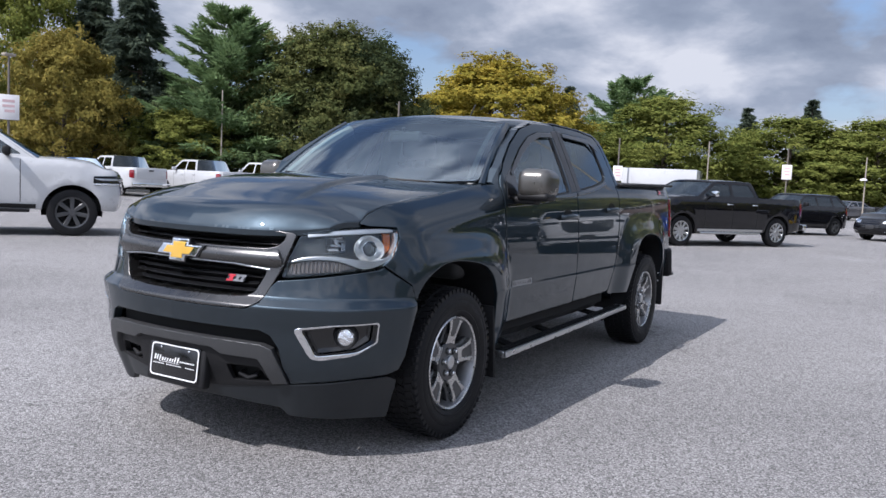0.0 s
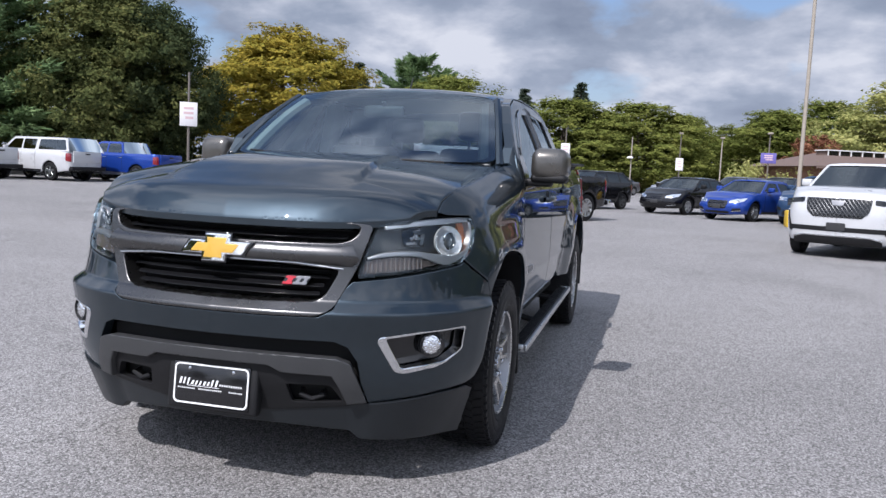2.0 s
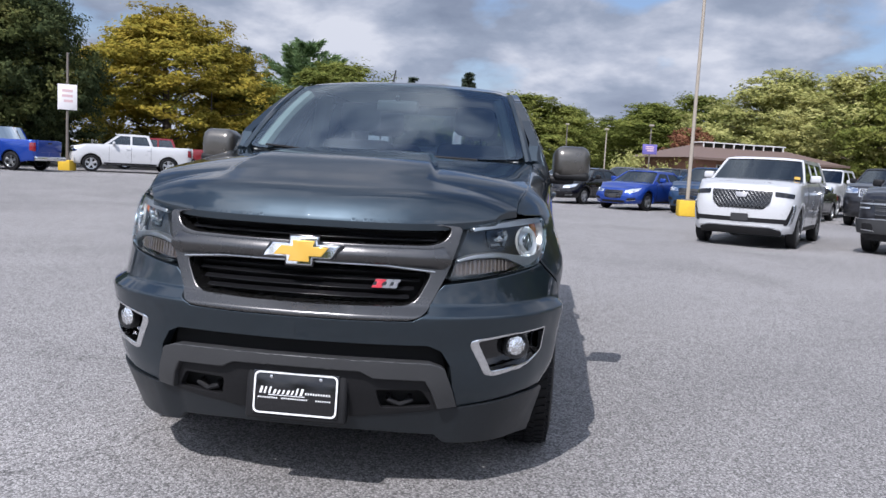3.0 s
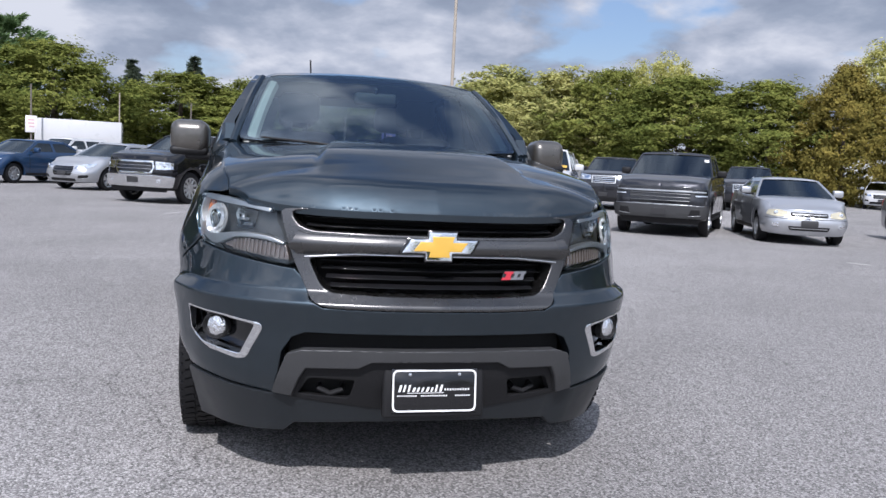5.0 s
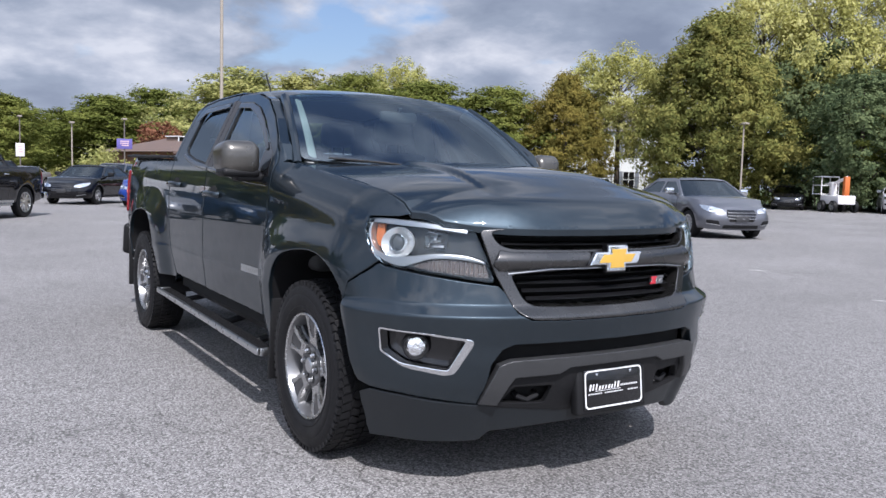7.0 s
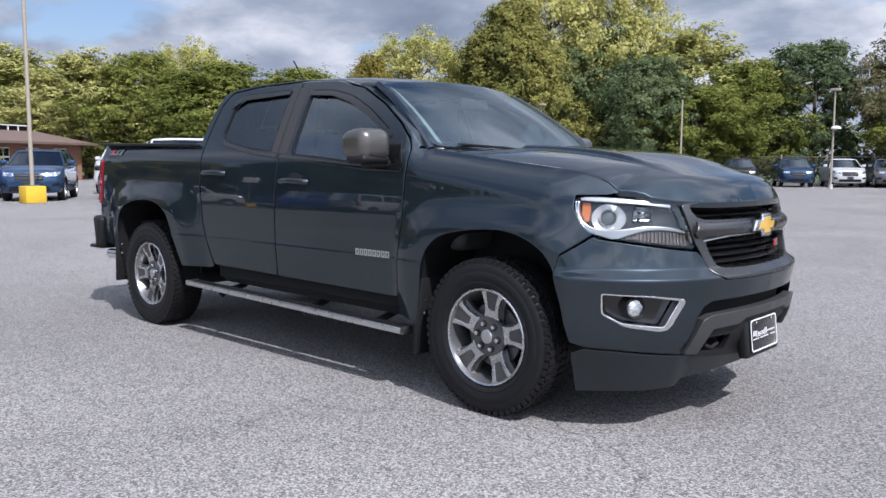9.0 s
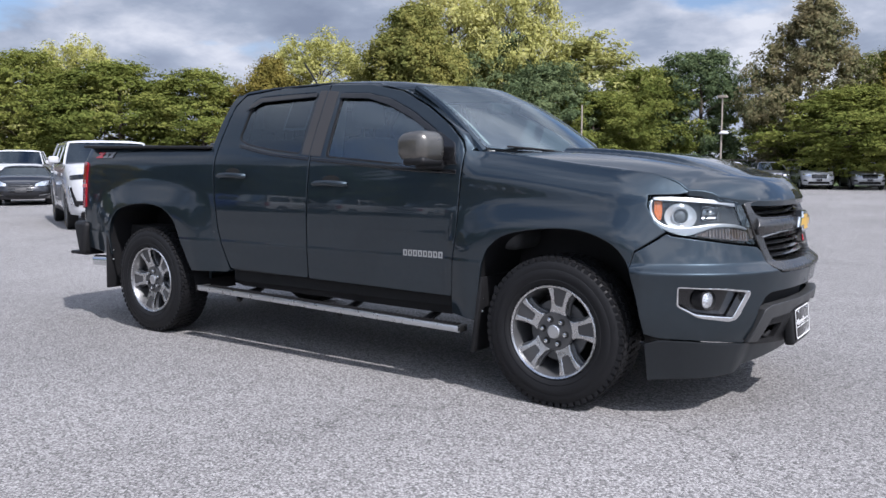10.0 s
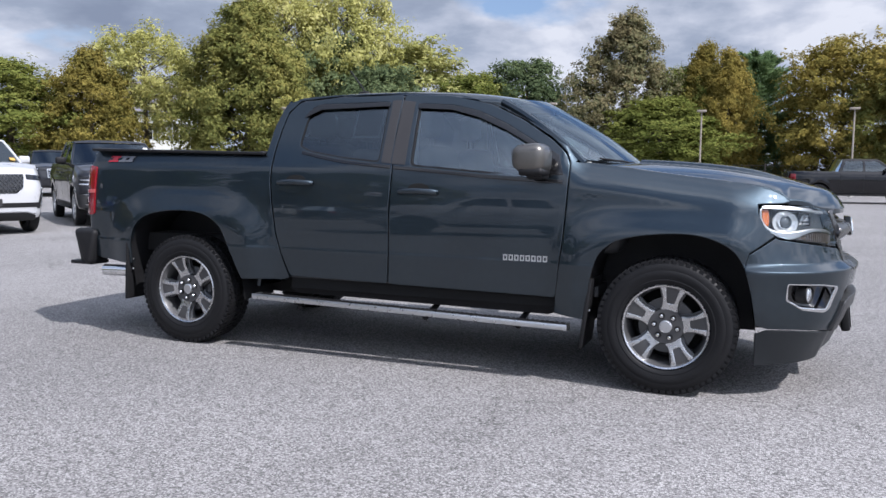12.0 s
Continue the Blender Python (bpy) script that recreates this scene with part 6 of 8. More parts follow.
    def lid(nm, s0, s1, mat, crown, lab="", drop=0.0):
        def f(u, v):
            s = s0 + (s1 - s0) * u
            a = Vector(sk(s, ztop(plan.at(s)[0])))
            t = 2 * v - 1
            wdt = abs(a.y) / w
            return a.x, a.y * t, a.z - drop + crown * (1 - t**4) * min(1, wdt * 1.2) - (0.02 if drop else 0) * 0
        return grid_surface(nm, f, 26, 14, mat, V, lab)

    lid("hood", plan.sx(xa + 0.06), 0.004, pm, 0.045)
    if shape == "pickup":
        lid("bed_cover", plan.sx(xd - 0.04), S - 0.004, VINYL, 0.0, "black bed cover", 0.05)
    else:
        lid("rear_deck", plan.sx(xd + 0.05), S - 0.004, pm, 0.03)
    # greenhouse
    yb = w - 0.055
    lean = 0.20 if not truck and shape != "large_suv" else 0.15
    zr = H - 0.05

    def gh(px, z, d=0.0):
        t = (z - zb) / (zr - zb)
        return px, yb - lean * max(t, -0.2) - 0.03 * max(t, 0) ** 3 + d, z

    outer = [(xa, zc - 0.03), (xb, zr), (xb - 0.25, zr + 0.015), (xc + 0.2, zr + 0.012), (xc, zr - 0.02), (xd, zb)]
    outer = [(px, max(pz, ztop(px) - 0.05) if i in (0, 5) else pz) for i, (px, pz) in enumerate(outer)]

    def edge_x(z, a, b):
        t = (z - a[1]) / (b[1] - a[1])
        return a[0] + (b[0] - a[0]) * t

    zl, zh = zb + 0.05, zr - 0.075
    af = lambda z: edge_x(z, (xa, zc), (xb, zr)) - 0.13
    cr = lambda z: edge_x(z, (xd, zb), (xc, zr)) + 0.11
    if shape in ("suv", "large_suv"):
        cuts = [-1.72 if shape == "suv" else -1.95, -2.62 if shape == "suv" else -2.95]
    elif shape == "topper":
        cuts = [-1.85, -2.75]
    else:
        cuts = [-1.70 if shape != "pickup" else -1.82]
    xs = [None] + cuts + [None]
    wins = []
    for a, b in zip(xs, xs[1:]):
        x0 = (lambda z: af(z)) if a is None else (lambda z, a=a: a - 0.045)
        x1 = (lambda z: cr(z)) if b is None else (lambda z, b=b: b + 0.045)
        if shape == "topper" and b is None:
            x0 = lambda z, a=a: a - 0.16
        wins.append(rounded([(x0(zl), zl), (x0(zh), zh), (x1(zh), zh), (x1(zl), zl)], 0.05, 3))
    for sg in (1, -1):
        f = lambda a, b, d, sg=sg: (gh(a, b, d)[0], sg * gh(a, b, d)[1], b)
        panel("cab_side", outer, pm, V, f, holes=wins, res=0.12, thick=0.05)
        for wl in wins:
            panel("side_window", wl, GLASS_CAR, V, f, res=0.3, thick=0.003, depth=-0.012, rim=0)
    for nm, a, b, fwd in (("windscreen", (xa, zc - 0.01), (xb + 0.09 * (xa - xb), zr - 0.09 * (zr - zc)), 0.2), ("rear_window", (xd, zb), (xc, zr), -0.12)):
        def f(u, v, a=a, b=b, fwd=fwd):
            t = 2 * u - 1
            z = a[1] + (b[1] - a[1]) * v
            yy = gh(0, z)[1] - 0.015
            return a[0] + (b[0] - a[0]) * v + fwd * (1 - t * t) * (1 - 0.5 * v), yy * t, z + 0.02 * (1 - t * t)
        grid_surface(nm, f, 14, 8, GLASS_CAR if nm == "windscreen" else GLASS_REAR, V, "tinted " + nm.replace("_", " "))
        if sticker and nm == "windscreen":
            u0, v0, mat = sticker
            grid_surface("window_sticker", lambda u, v: tuple(Vector(f(u0 + 0.06 * u, v0 + 0.12 * v)) + Vector((0.012, 0, 0.012))), 1, 1, mat, V, "small paper sticker")
        for e in (0, 1):
            part("pillar", pipe([f(e, v) for v in np.linspace(-0.03, 1.0, 8)], 0.026, 6), pm, V)

    def roof(u, v):
        t = 2 * v - 1
        bow = 1 - t * t
        rise = 0.055 * (1 - t**4)
        q = max(0.0, (u - 0.2) / 0.8)
        px = xb + 0.02 + (xc - xb - 0.02) * q + 0.1 * bow * (1 - q) - 0.06 * bow * q
        yy, z = gh(0, zr)[1], zr - 0.004 + rise * (0.4 + 0.6 * math.sin(math.pi * (0.12 + 0.76 * q)))
        if u < 0.2:
            k = 1 - u / 0.2
            fx = xb + 0.10 * (xa - xb) + 0.11 * bow
            px, z = px + (fx - px) * k, z + (zr - 0.10 * (zr - zc) + 0.02 * bow + 0.012 - z) * (0.25 * k + 0.75 * k * k)
            yy += 0.02 * k
        return px, yy * t, z

    grid_surface("roof", roof, 20, 16, pm, V, angle=60)
    # cabin seen through the glass: seats and dash in one dark form each
    bm = bmesh.new()
    for yy in (-0.4, 0.4):
        box(bm, (-1.75, yy - 0.24, 0.5), (-1.58, yy + 0.24, zb + 0.12), 0.05)
        box(bm, (-1.76, yy - 0.13, zb + 0.1), (-1.66, yy + 0.13, zb + 0.32), 0.04)
    part("front_seats", bm, DASH, V)
    bm = bmesh.new()
    box(bm, (xa - 0.42, -w + 0.12, 0.5), (xa - 0.02, w - 0.12, zc - 0.02), 0.06)
    box(bm, (xd, -w + 0.14, z0 + 0.05), (fo - 0.3, w - 0.14, z0 + 0.25))
    box(bm, (-wb + 0.55, -w + 0.1, z0 + 0.05), (-0.55, w - 0.1, 0.62))
    # dash and floor in near-black, the cabin's shade put into the colour
    part("floor_pan", bm, VOID, V)
    # wheels and arches
    for cx in (0.0, -wb):
        for sg in (1, -1):
            car_wheel(V, r, cx, sg, w - 0.125, rims[0], rims[1] or CHROME_DULL)
            bm = bmesh.new()
            arc = [(cx + (ra + 0.005) * math.cos(a), r + (ra + 0.005) * math.sin(a)) for a in np.linspace(-0.15, math.pi + 0.15, 18)]
            rows = [[bm.verts.new((px, sg * yy, pz)) for px, pz in arc] for yy in (w - 0.045, w - 0.4)]
            for i in range(len(arc) - 1):
                bm.faces.new((rows[0][i], rows[0][i + 1], rows[1][i + 1], rows[1][i]))
            bm.faces.new(rows[1])
            # near-black liner, coloured as the shade inside the arch
            part("arch_liner", bm, VOID, V)
    # nose details
    if face:
        bar_mat = SILVER if trim == "chrome" else RIM_GREY
        for nm, mat, pts, twice, depth, lab in face:
            for sg in (1, -1) if twice else (1,):
                loop = rounded([(sg * plan.sy(yy), zz) for yy, zz in pts], 0.025, 3)
                piece = panel(nm, loop, mat, V, sk, lab, res=0.06, thick=0.015, depth=depth)
                if nm == "grille" and lab.endswith("mesh grille"):
                    lattice(loop, sk, piece, depth)
                elif nm == "grille":
                    z1, z2 = min(q[1] for q in loop), max(q[1] for q in loop)
                    nb = max(2, round((z2 - z1) / 0.075))
                    for i in range(1, nb):
                        zz = z1 + (z2 - z1) * i / nb
                        xs_ = [q[0] for q in loop if abs(q[1] - zz) < 0.12]
                        e = min(max(xs_), -min(xs_)) - 0.03
                        part("grille_bar", pipe([sk(t, zz, depth + 0.012) for t in np.linspace(-e, e, 12)], 0.010, 6), bar_mat, piece)
                elif nm == "headlamp" and mat is not GLOSSBLACK:
                    c = [sum(q[k] for q in loop) / len(loop) for k in (0, 1)]
                    bm = bmesh.new()
                    ball(bm, sk(c[0], c[1], depth), 0.045, (0.4, 1, 1), 12, 8)
                    part("lamp_bulb", bm, LAMPGLASS, piece)
    else:
        gm, gw, gh_ = grille
        gmat = {"black": GLOSSBLACK, "chrome": CHROME, "void": VOID}[gm]
        zg = zf * 0.96 if not truck else zf - 0.06
        gl = rounded([(-gw, zg - gh_), (gw, zg - gh_), (gw * 1.06, zg), (-gw * 1.06, zg)], 0.03, 3)
        g = panel("grille", gl, GLOSSBLACK, V, sk, res=0.08, thick=0.01, depth=0.004)
        ring = [(a * 0.93, zg - gh_ / 2 + (b - zg + gh_ / 2) * 0.86) for a, b in gl]
        panel("grille_frame", gl, CHROME_DULL if gm != "black" else GLOSSBLACK, g, sk, holes=[ring], res=0.08, thick=0.02, depth=0.016)
        nb = max(2, int(gh_ / 0.065))
        for i in range(1, nb):
            zz = zg - gh_ * i / nb
            panel("grille_bar", [(-gw * 0.9, zz - 0.009), (gw * 0.9, zz - 0.009), (gw * 0.9, zz + 0.009), (-gw * 0.9, zz + 0.009)], gmat if gm != "void" else BLACK, g, sk, res=0.1, thick=0.012, depth=0.013)
        low = rounded([(-w * 0.62, z0 + 0.06), (w * 0.62, z0 + 0.06), (w * 0.55, z0 + 0.17), (-w * 0.55, z0 + 0.17)], 0.03)
        panel("lower_intake", low, BLACK, V, sk, res=0.1, thick=0.01, depth=0.006)
        panel("plate", rounded([(-0.15, z0 + 0.19), (0.15, z0 + 0.19), (0.15, z0 + 0.33), (-0.15, z0 + 0.33)], 0.01), material("blank_plate", (0.03, 0.03, 0.032), 0.5), V, sk, "blank dark plate", res=0.1, thick=0.012, depth=0.014)
    kind, ls = lamps
    for sg in (1, -1):
        if not face:
            l0, l1 = gw * 1.1, plan.sx(fo - 0.42 if not truck else fo - 0.34)
            zu, zd = zg + 0.015, zg - (0.16 if kind != "slim" else 0.08) - (0.05 if truck and kind != "slim" else 0)
            ll = rounded([(l0, zd + 0.02), (l0 + 0.02, zu - 0.01), (l1 * 0.9, zu + 0.05), (l1, zu + 0.055), (l1 * 0.97, zd + 0.06), (l0 + 0.5 * (l1 - l0), zd)], 0.025)
            hl = panel("headlamp", [(sg * a, b) for a, b in ll], REFLECTOR if kind == "clear" else GLOSSBLACK, V, sk, "clear headlamp" if kind == "clear" else "dark slim headlamp", res=0.06, thick=0.02, depth=0.006)
            c = Vector(sk(sg * (l0 + 0.55 * (l1 - l0)), (zu + zd) / 2 + 0.02, 0.0))
            bm = bmesh.new()
            ball(bm, c, 0.055 if kind == "clear" else 0.03, (0.5, 0.9, 0.9), 12, 8)
            part("lamp_bulb", bm, LAMPGLASS, hl)
            fogl = rounded([(w * 0.68, z0 + 0.16), (w * 0.86, z0 + 0.17), (w * 0.86, z0 + 0.26), (w * 0.70, z0 + 0.25)], 0.02)
            panel("fog_pocket", [(sg * a, b) for a, b in fogl], BLACK, V, sk, res=0.06, thick=0.01, depth=0.006)
        # tail lamps wrap the rear corner
        t0, t1 = S - w * 0.92, S - w * (0.62 if not truck else 0.80)
        za, zc_ = (zt - 0.30, zt - 0.06) if shape not in ("suv", "large_suv") else (zt - 0.35, zt + 0.0)
        if truck:
            za, zc_ = zt - 0.50, zt - 0.12
        t0 -= 0.14
        panel("tail_lamp", [(sg * a, b) for a, b in rounded([(t0, za + 0.04), (t1, za), (t1, zc_), (t0, zc_)], 0.03)], TAIL, V, sk, "red tail lamp", res=0.06, thick=0.02, depth=0.008)
        # seams, handles, mirrors, sill
        for px in (xa - 0.22, *([cuts[0]] if cuts else []), (cuts[1] if len(cuts) > 1 else (xd + 0.3 if shape != "pickup" else xd + 0.08))):
            zz = zb - 0.03
            panel("door_seam", [(sg * plan.sx(px), z0 + 0.16), (sg * plan.sx(px - 0.012), z0 + 0.16), (sg * plan.sx(px - 0.012), zz), (sg * plan.sx(px), zz)], VOID, V, sk, res=0.1, thick=0.003, depth=0.0015, rim=0)
        for px in (cuts[0] + 0.14, (cuts[1] + 0.14 if len(cuts) > 1 else cuts[0] - (0.78 if shape != "pickup" else 0.82))):
            pts = [sk(sg * plan.sx(px + q), zb - 0.17, d) for q, d in ((-0.09, 0.0), (-0.07, 0.028), (0.07, 0.028), (0.09, 0.0))]
            part("door_handle", pipe(pts, 0.014, 6), CHROME if trim == "chrome" else pm, V)
        bm = bmesh.new()
        box(bm, (-0.07, -0.11, -0.075), (0.06, 0.11, 0.08), 0.04, 3)
        mo = part("side_mirror", bm, CHROME if trim == "chrome" else (BLACK if paint in ("black", "charcoal") or trim == "body" else pm), V, m=Matrix.Translation((xa - 0.42, sg * (w + 0.10), zb + 0.10)))
        bm = bmesh.new()
        box(bm, (-0.03, min(0, -sg * 0.18), -0.09), (0.03, max(0, -sg * 0.18), -0.05), 0.01)
        part("mirror_arm", bm, BLACK, mo)
        sill = [(sg * plan.sx(a), b) for a, b in ((-r - 0.16, z0 + 0.05), (-wb + r + 0.16, z0 + 0.05), (-wb + r + 0.16, z0 + 0.12), (-r - 0.16, z0 + 0.12))]
        panel("sill_trim", sill, CHROME_DULL if trim == "chrome" else BLACK, V, sk, res=0.2, thick=0.02, depth=0.012)
        if truck:
            bm = bmesh.new()
            box(bm, (-wb + r + 0.25, min(sg * (w - 0.16), sg * (w - 0.0)), z0 - 0.02), (-r - 0.25, max(sg * (w - 0.16), sg * w), z0 + 0.04), 0.02)
            part("running_board", bm, BLACK if trim != "chrome" else CHROME_DULL, V)
    if truck and trim != "body":
        fb = rounded([(-w * 0.98, z0 + 0.10), (w * 0.98, z0 + 0.10), (w * 0.99, z0 + 0.34), (w * 0.5, z0 + 0.36), (-w * 0.5, z0 + 0.36), (-w * 0.99, z0 + 0.34)], 0.04)
        panel("front_bumper", fb, CHROME if trim == "chrome" else (CHROME_DULL if trim == "grey" else pm), V, sk, res=0.1, thick=0.08, depth=0.045, rim=0.012)
    if truck:
        # tailgate lies in the body's rear face
        bm = bmesh.new()
        box(bm, (xr - 0.012, -w * 0.74, zt - 0.52), (xr + 0.04, w * 0.74, zt - 0.02), 0.015)
        part("tailgate", bm, pm, V)
        bm = bmesh.new()
        box(bm, (xr - 0.03, -0.13, zt - 0.16), (xr, 0.13, zt - 0.10), 0.01)
        part("tailgate_handle", bm, BLACK, V)
        bm = bmesh.new()
        box(bm, (xr - 0.12, -w * 0.92, z0 + 0.12), (xr + 0.06, w * 0.92, z0 + 0.3), 0.03)
        part("rear_bumper", bm, CHROME if trim == "chrome" else BLACK, V)
    return V


def parked():
    W5, W6, W10 = (5, 0.05), (6, 0.045), (10, 0.022)
    vehicle("pickup_truck", "black crew-cab pickup with chrome bumper and mirrors", "pickup truck", "pickup", "black", -17.45, -2.98, -33, rims=((10, 0.03), CHROME_DULL), trim="chrome", face=FACES["chrome_truck"], scale=0.94, H=1.83)
    vehicle("suv", "black mid-size crossover parked on asphalt", "suv", "suv", "black", -29.0, -1.9, -33, rims=(W5, RIM_GREY), face=FACES["crossover"], scale=0.93)
    vehicle("sedan", "black compact sedan with bright headlamps", "sedan", "sedan", "black", -29.0, 2.0, -34, ("black", 0.38, 0.12), face=FACES["saloon"])
    vehicle("sedan", "bright blue compact sedan facing the lane", "sedan", "sedan", "blue", -26.3, 4.1, -36, ("chrome", 0.36, 0.14), face=FACES["saloon"])
    vehicle("large_suv", "white full-size luxury suv with a black mesh grille", "suv", "large_suv", "white", -12.9, 5.05, -25, rims=((7, 0.05), RIM_GREY), trim="grey", face=FACES["luxury"], scale=0.925, sticker=(0.9, 0.12, GOLD))
    vehicle("pickup_truck", "charcoal crew-cab pickup with grey bumper and barred grille", "pickup truck", "pickup", "charcoal", -12.45, 8.1, -36, rims=(W6, CHROME_DULL), trim="grey", face=FACES["grey_truck"], scale=0.95, sticker=(0.92, 0.7, WHITE))
    vehicle("sedan", "old silver compact coupe with yellowed headlamps", "sedan", "compact", "silver", -11.2, 10.53, -23, face=FACES["old_coupe"])
    vehicle("sedan", "grey mid-size sedan with chrome barred grille", "sedan", "sedan", "grey", -9.87, 14.04, -22, rims=(W10, CHROME_DULL), trim="chrome", face=FACES["saloon"])
    vehicle("sedan", "silver compact sedan beside the black pickup", "sedan", "sedan", "silver", -22.8, -5.7, -33, ("chrome", 0.34, 0.12), face=FACES["saloon"])
    vehicle("sedan", "navy blue compact sedan in the row", "sedan", "sedan", "navy", -25.4, -9.0, -33, rims=(W10, CHROME_DULL), face=FACES["saloon"])
    vehicle("suv", "blue-grey crossover suv facing the lane", "suv", "suv", "navy", -25.3, 6.5, -30, ("chrome", 0.36, 0.2), face=FACES["crossover"])
    vehicle("sedan", "dark grey low sports car", "sedan", "compact", "charcoal", -24.5, 9.2, -32, H=1.28, face=FACES["saloon"])
    vehicle("suv", "dark red crossover suv", "suv", "suv", "red", -37.5, 16.4, -30, face=FACES["crossover"])
    vehicle("large_suv", "dark grey older suv with chrome grille", "suv", "large_suv", "charcoal", -23.6, 11.8, -34, ("chrome", 0.42, 0.26), w=0.99)
    vehicle("pickup_truck", "white pickup truck facing the lane", "pickup truck", "pickup", "white", -29.9, 11.7, -34, ("chrome", 0.45, 0.3))
    vehicle("pickup_truck", "dark pickup truck with chrome grille in the back row", "pickup truck", "pickup", "charcoal", -26.8, 19.6, -36, ("chrome", 0.5, 0.36), ("slim", 0.5))
    vehicle("pickup_truck", "white crew-cab pickup with dark multi-spoke rims", "pickup truck", "pickup", "white", -6.35, -11.27, 147, rims=((7, 0.03), RIM_GREY), trim="body", face=FACES["grey_truck"][:4], zf=1.12, zc=1.33, zb=1.33, zt=1.36, H=1.86, r=0.41, z0=0.42, fo=0.86, w=0.95, wb=3.34, scale=1.05)
    vehicle("pickup_truck", "white pickup with a grey tailgate parked along the lot edge", "pickup truck", "pickup", "white", -23.5, -33.2, -101, trim="chrome")
    vehicle("pickup_truck", "white crew-cab pickup parked tail to the lot", "pickup truck", "pickup", "white", -26.2, -30.4, -101)
    vehicle("pickup_truck", "white pickup with a white camper top", "pickup truck", "topper", "white", -28.5, -28.1, -100)
    vehicle("pickup_truck", "bright blue pickup parked tail to the lot", "pickup truck", "pickup", "blue", -30.8, -25.5, -96, trim="chrome")
    vehicle("suv", "black crossover beyond the white pickup", "suv", "suv", "black", -18.0, -29.5, -100, face=FACES["crossover"])
    vehicle("pickup_truck", "white crew-cab pickup seen side-on", "pickup truck", "pickup", "white", -34.4, -21.2, -58)
    vehicle("pickup_truck", "red pickup behind the white pickup", "pickup truck", "pickup", "red", -42.0, -23.5, -58)
    # the far row along the fence
    for lab, cat, shp, pnt, px, py, hd in (
        ("black sedan by the fence", "sedan", "sedan", "black", -26.6, 40.6, -56), ("white crossover by the fence", "suv", "suv", "white", -20.8, 42.2, -56), ("dark crossover by the fence", "suv", "suv", "charcoal", -17.0, 42.6, -62), ("navy crossover by the fence", "suv", "suv", "navy", -14.6, 44.8, -62),
        ("white electric crossover by the fence", "suv", "suv", "white", -12.3, 46.4, -62), ("grey crossover by the fence", "suv", "suv", "grey", -10.2, 47.4, -66), ("white hatchback by the fence", "suv", "suv", "white", -8.0, 48.6, -68), ("silver crossover by the fence", "suv", "suv", "silver", -5.4, 49.6, -70),
        ("white suv at the lot edge", "suv", "suv", "white", -44.5, 38.0, -20), ("white pickup at the lot edge", "suv", "suv", "white", -37.6, 35.8, -40), ("dark sedan by the fence", "sedan", "sedan", "black", -30.5, 38.5, -50),
        ("silver sedan in a far row", "sedan", "sedan", "silver", -58.0, 2.0, -34), ("white suv in a far row", "suv", "suv", "white", -56.0, 6.5, -34), ("grey suv in a far row", "suv", "suv", "grey", -41.0, 5.0, -34), ("navy sedan in a far row", "sedan", "sedan", "navy", -38.5, 7.5, -34), ("charcoal suv in a far row", "suv", "suv", "charcoal", -35.0, 6.4, -34),
        ("white van in a far row", "suv", "suv", "white", -33.5, -9.5, -33), ("grey sedan in a far row", "sedan", "sedan", "grey", -62.0, -2.5, -34)):
        vehicle(shp, lab, cat, shp, pnt, px, py, hd, face=FACES["saloon" if shp == "sedan" else "crossover"])
    vehicle("pickup_truck", "black crew-cab pickup near the fence", "pickup truck", "pickup", "black", 5.7, 34.2, 10)


parked()

# ---------------------------------------------------------------- trees


def leaf_material(name, colors):
    m = bpy.data.materials.new(name)
    m.use_nodes = True
    nt = m.node_tree
    nt.nodes.clear()
    link = nt.links.new
    out = nt.nodes.new("ShaderNodeOutputMaterial")
    geo = nt.nodes.new("ShaderNodeNewGeometry")
    info = nt.nodes.new("ShaderNodeObjectInfo")
    tc = nt.nodes.new("ShaderNodeTexCoord")
    nz = node(nt, "ShaderNodeTexNoise", Scale=0.55, Detail=3.0)
    link(tc.outputs["Object"], nz.inputs["Vector"])
    a = nt.nodes.new("ShaderNodeMath")
    a.operation = "MULTIPLY_ADD"
    a.inputs[1].default_value = 0.35
    link(geo.outputs["Random Per Island"], a.inputs[0])
    b = nt.nodes.new("ShaderNodeMath")
    b.operation = "MULTIPLY_ADD"
    b.inputs[1].default_value = 0.9
    b.inputs[2].default_value = -0.15
    link(nz.outputs["Fac"], b.inputs[0])
    link(b.outputs[0], a.inputs[2])
    c = nt.nodes.new("ShaderNodeMath")
    c.operation = "MULTIPLY_ADD"
    c.inputs[1].default_value = 0.16
    link(info.outputs["Random"], c.inputs[0])
    link(a.outputs[0], c.inputs[2])
    ramp = nt.nodes.new("ShaderNodeValToRGB")
    el = ramp.color_ramp.elements
    while len(el) < len(colors):
        el.new(0.5)
    for i, (e, col) in enumerate(zip(el, colors)):
        e.position, e.color = 0.2 + 0.6 * i / (len(colors) - 1), (*col, 1)
    link(c.outputs[0], ramp.inputs[0])
    d, t = nt.nodes.new("ShaderNodeBsdfDiffuse"), nt.nodes.new("ShaderNodeBsdfTranslucent")
    mix = nt.nodes.new("ShaderNodeMixShader")
    mix.inputs[0].default_value = 0.34
    link(ramp.outputs[0], d.inputs[0])
    link(ramp.outputs[0], t.inputs[0])
    link(d.outputs[0], mix.inputs[1])
    link(t.outputs[0], mix.inputs[2])
    link(mix.outputs[0], out.inputs[0])
    return m


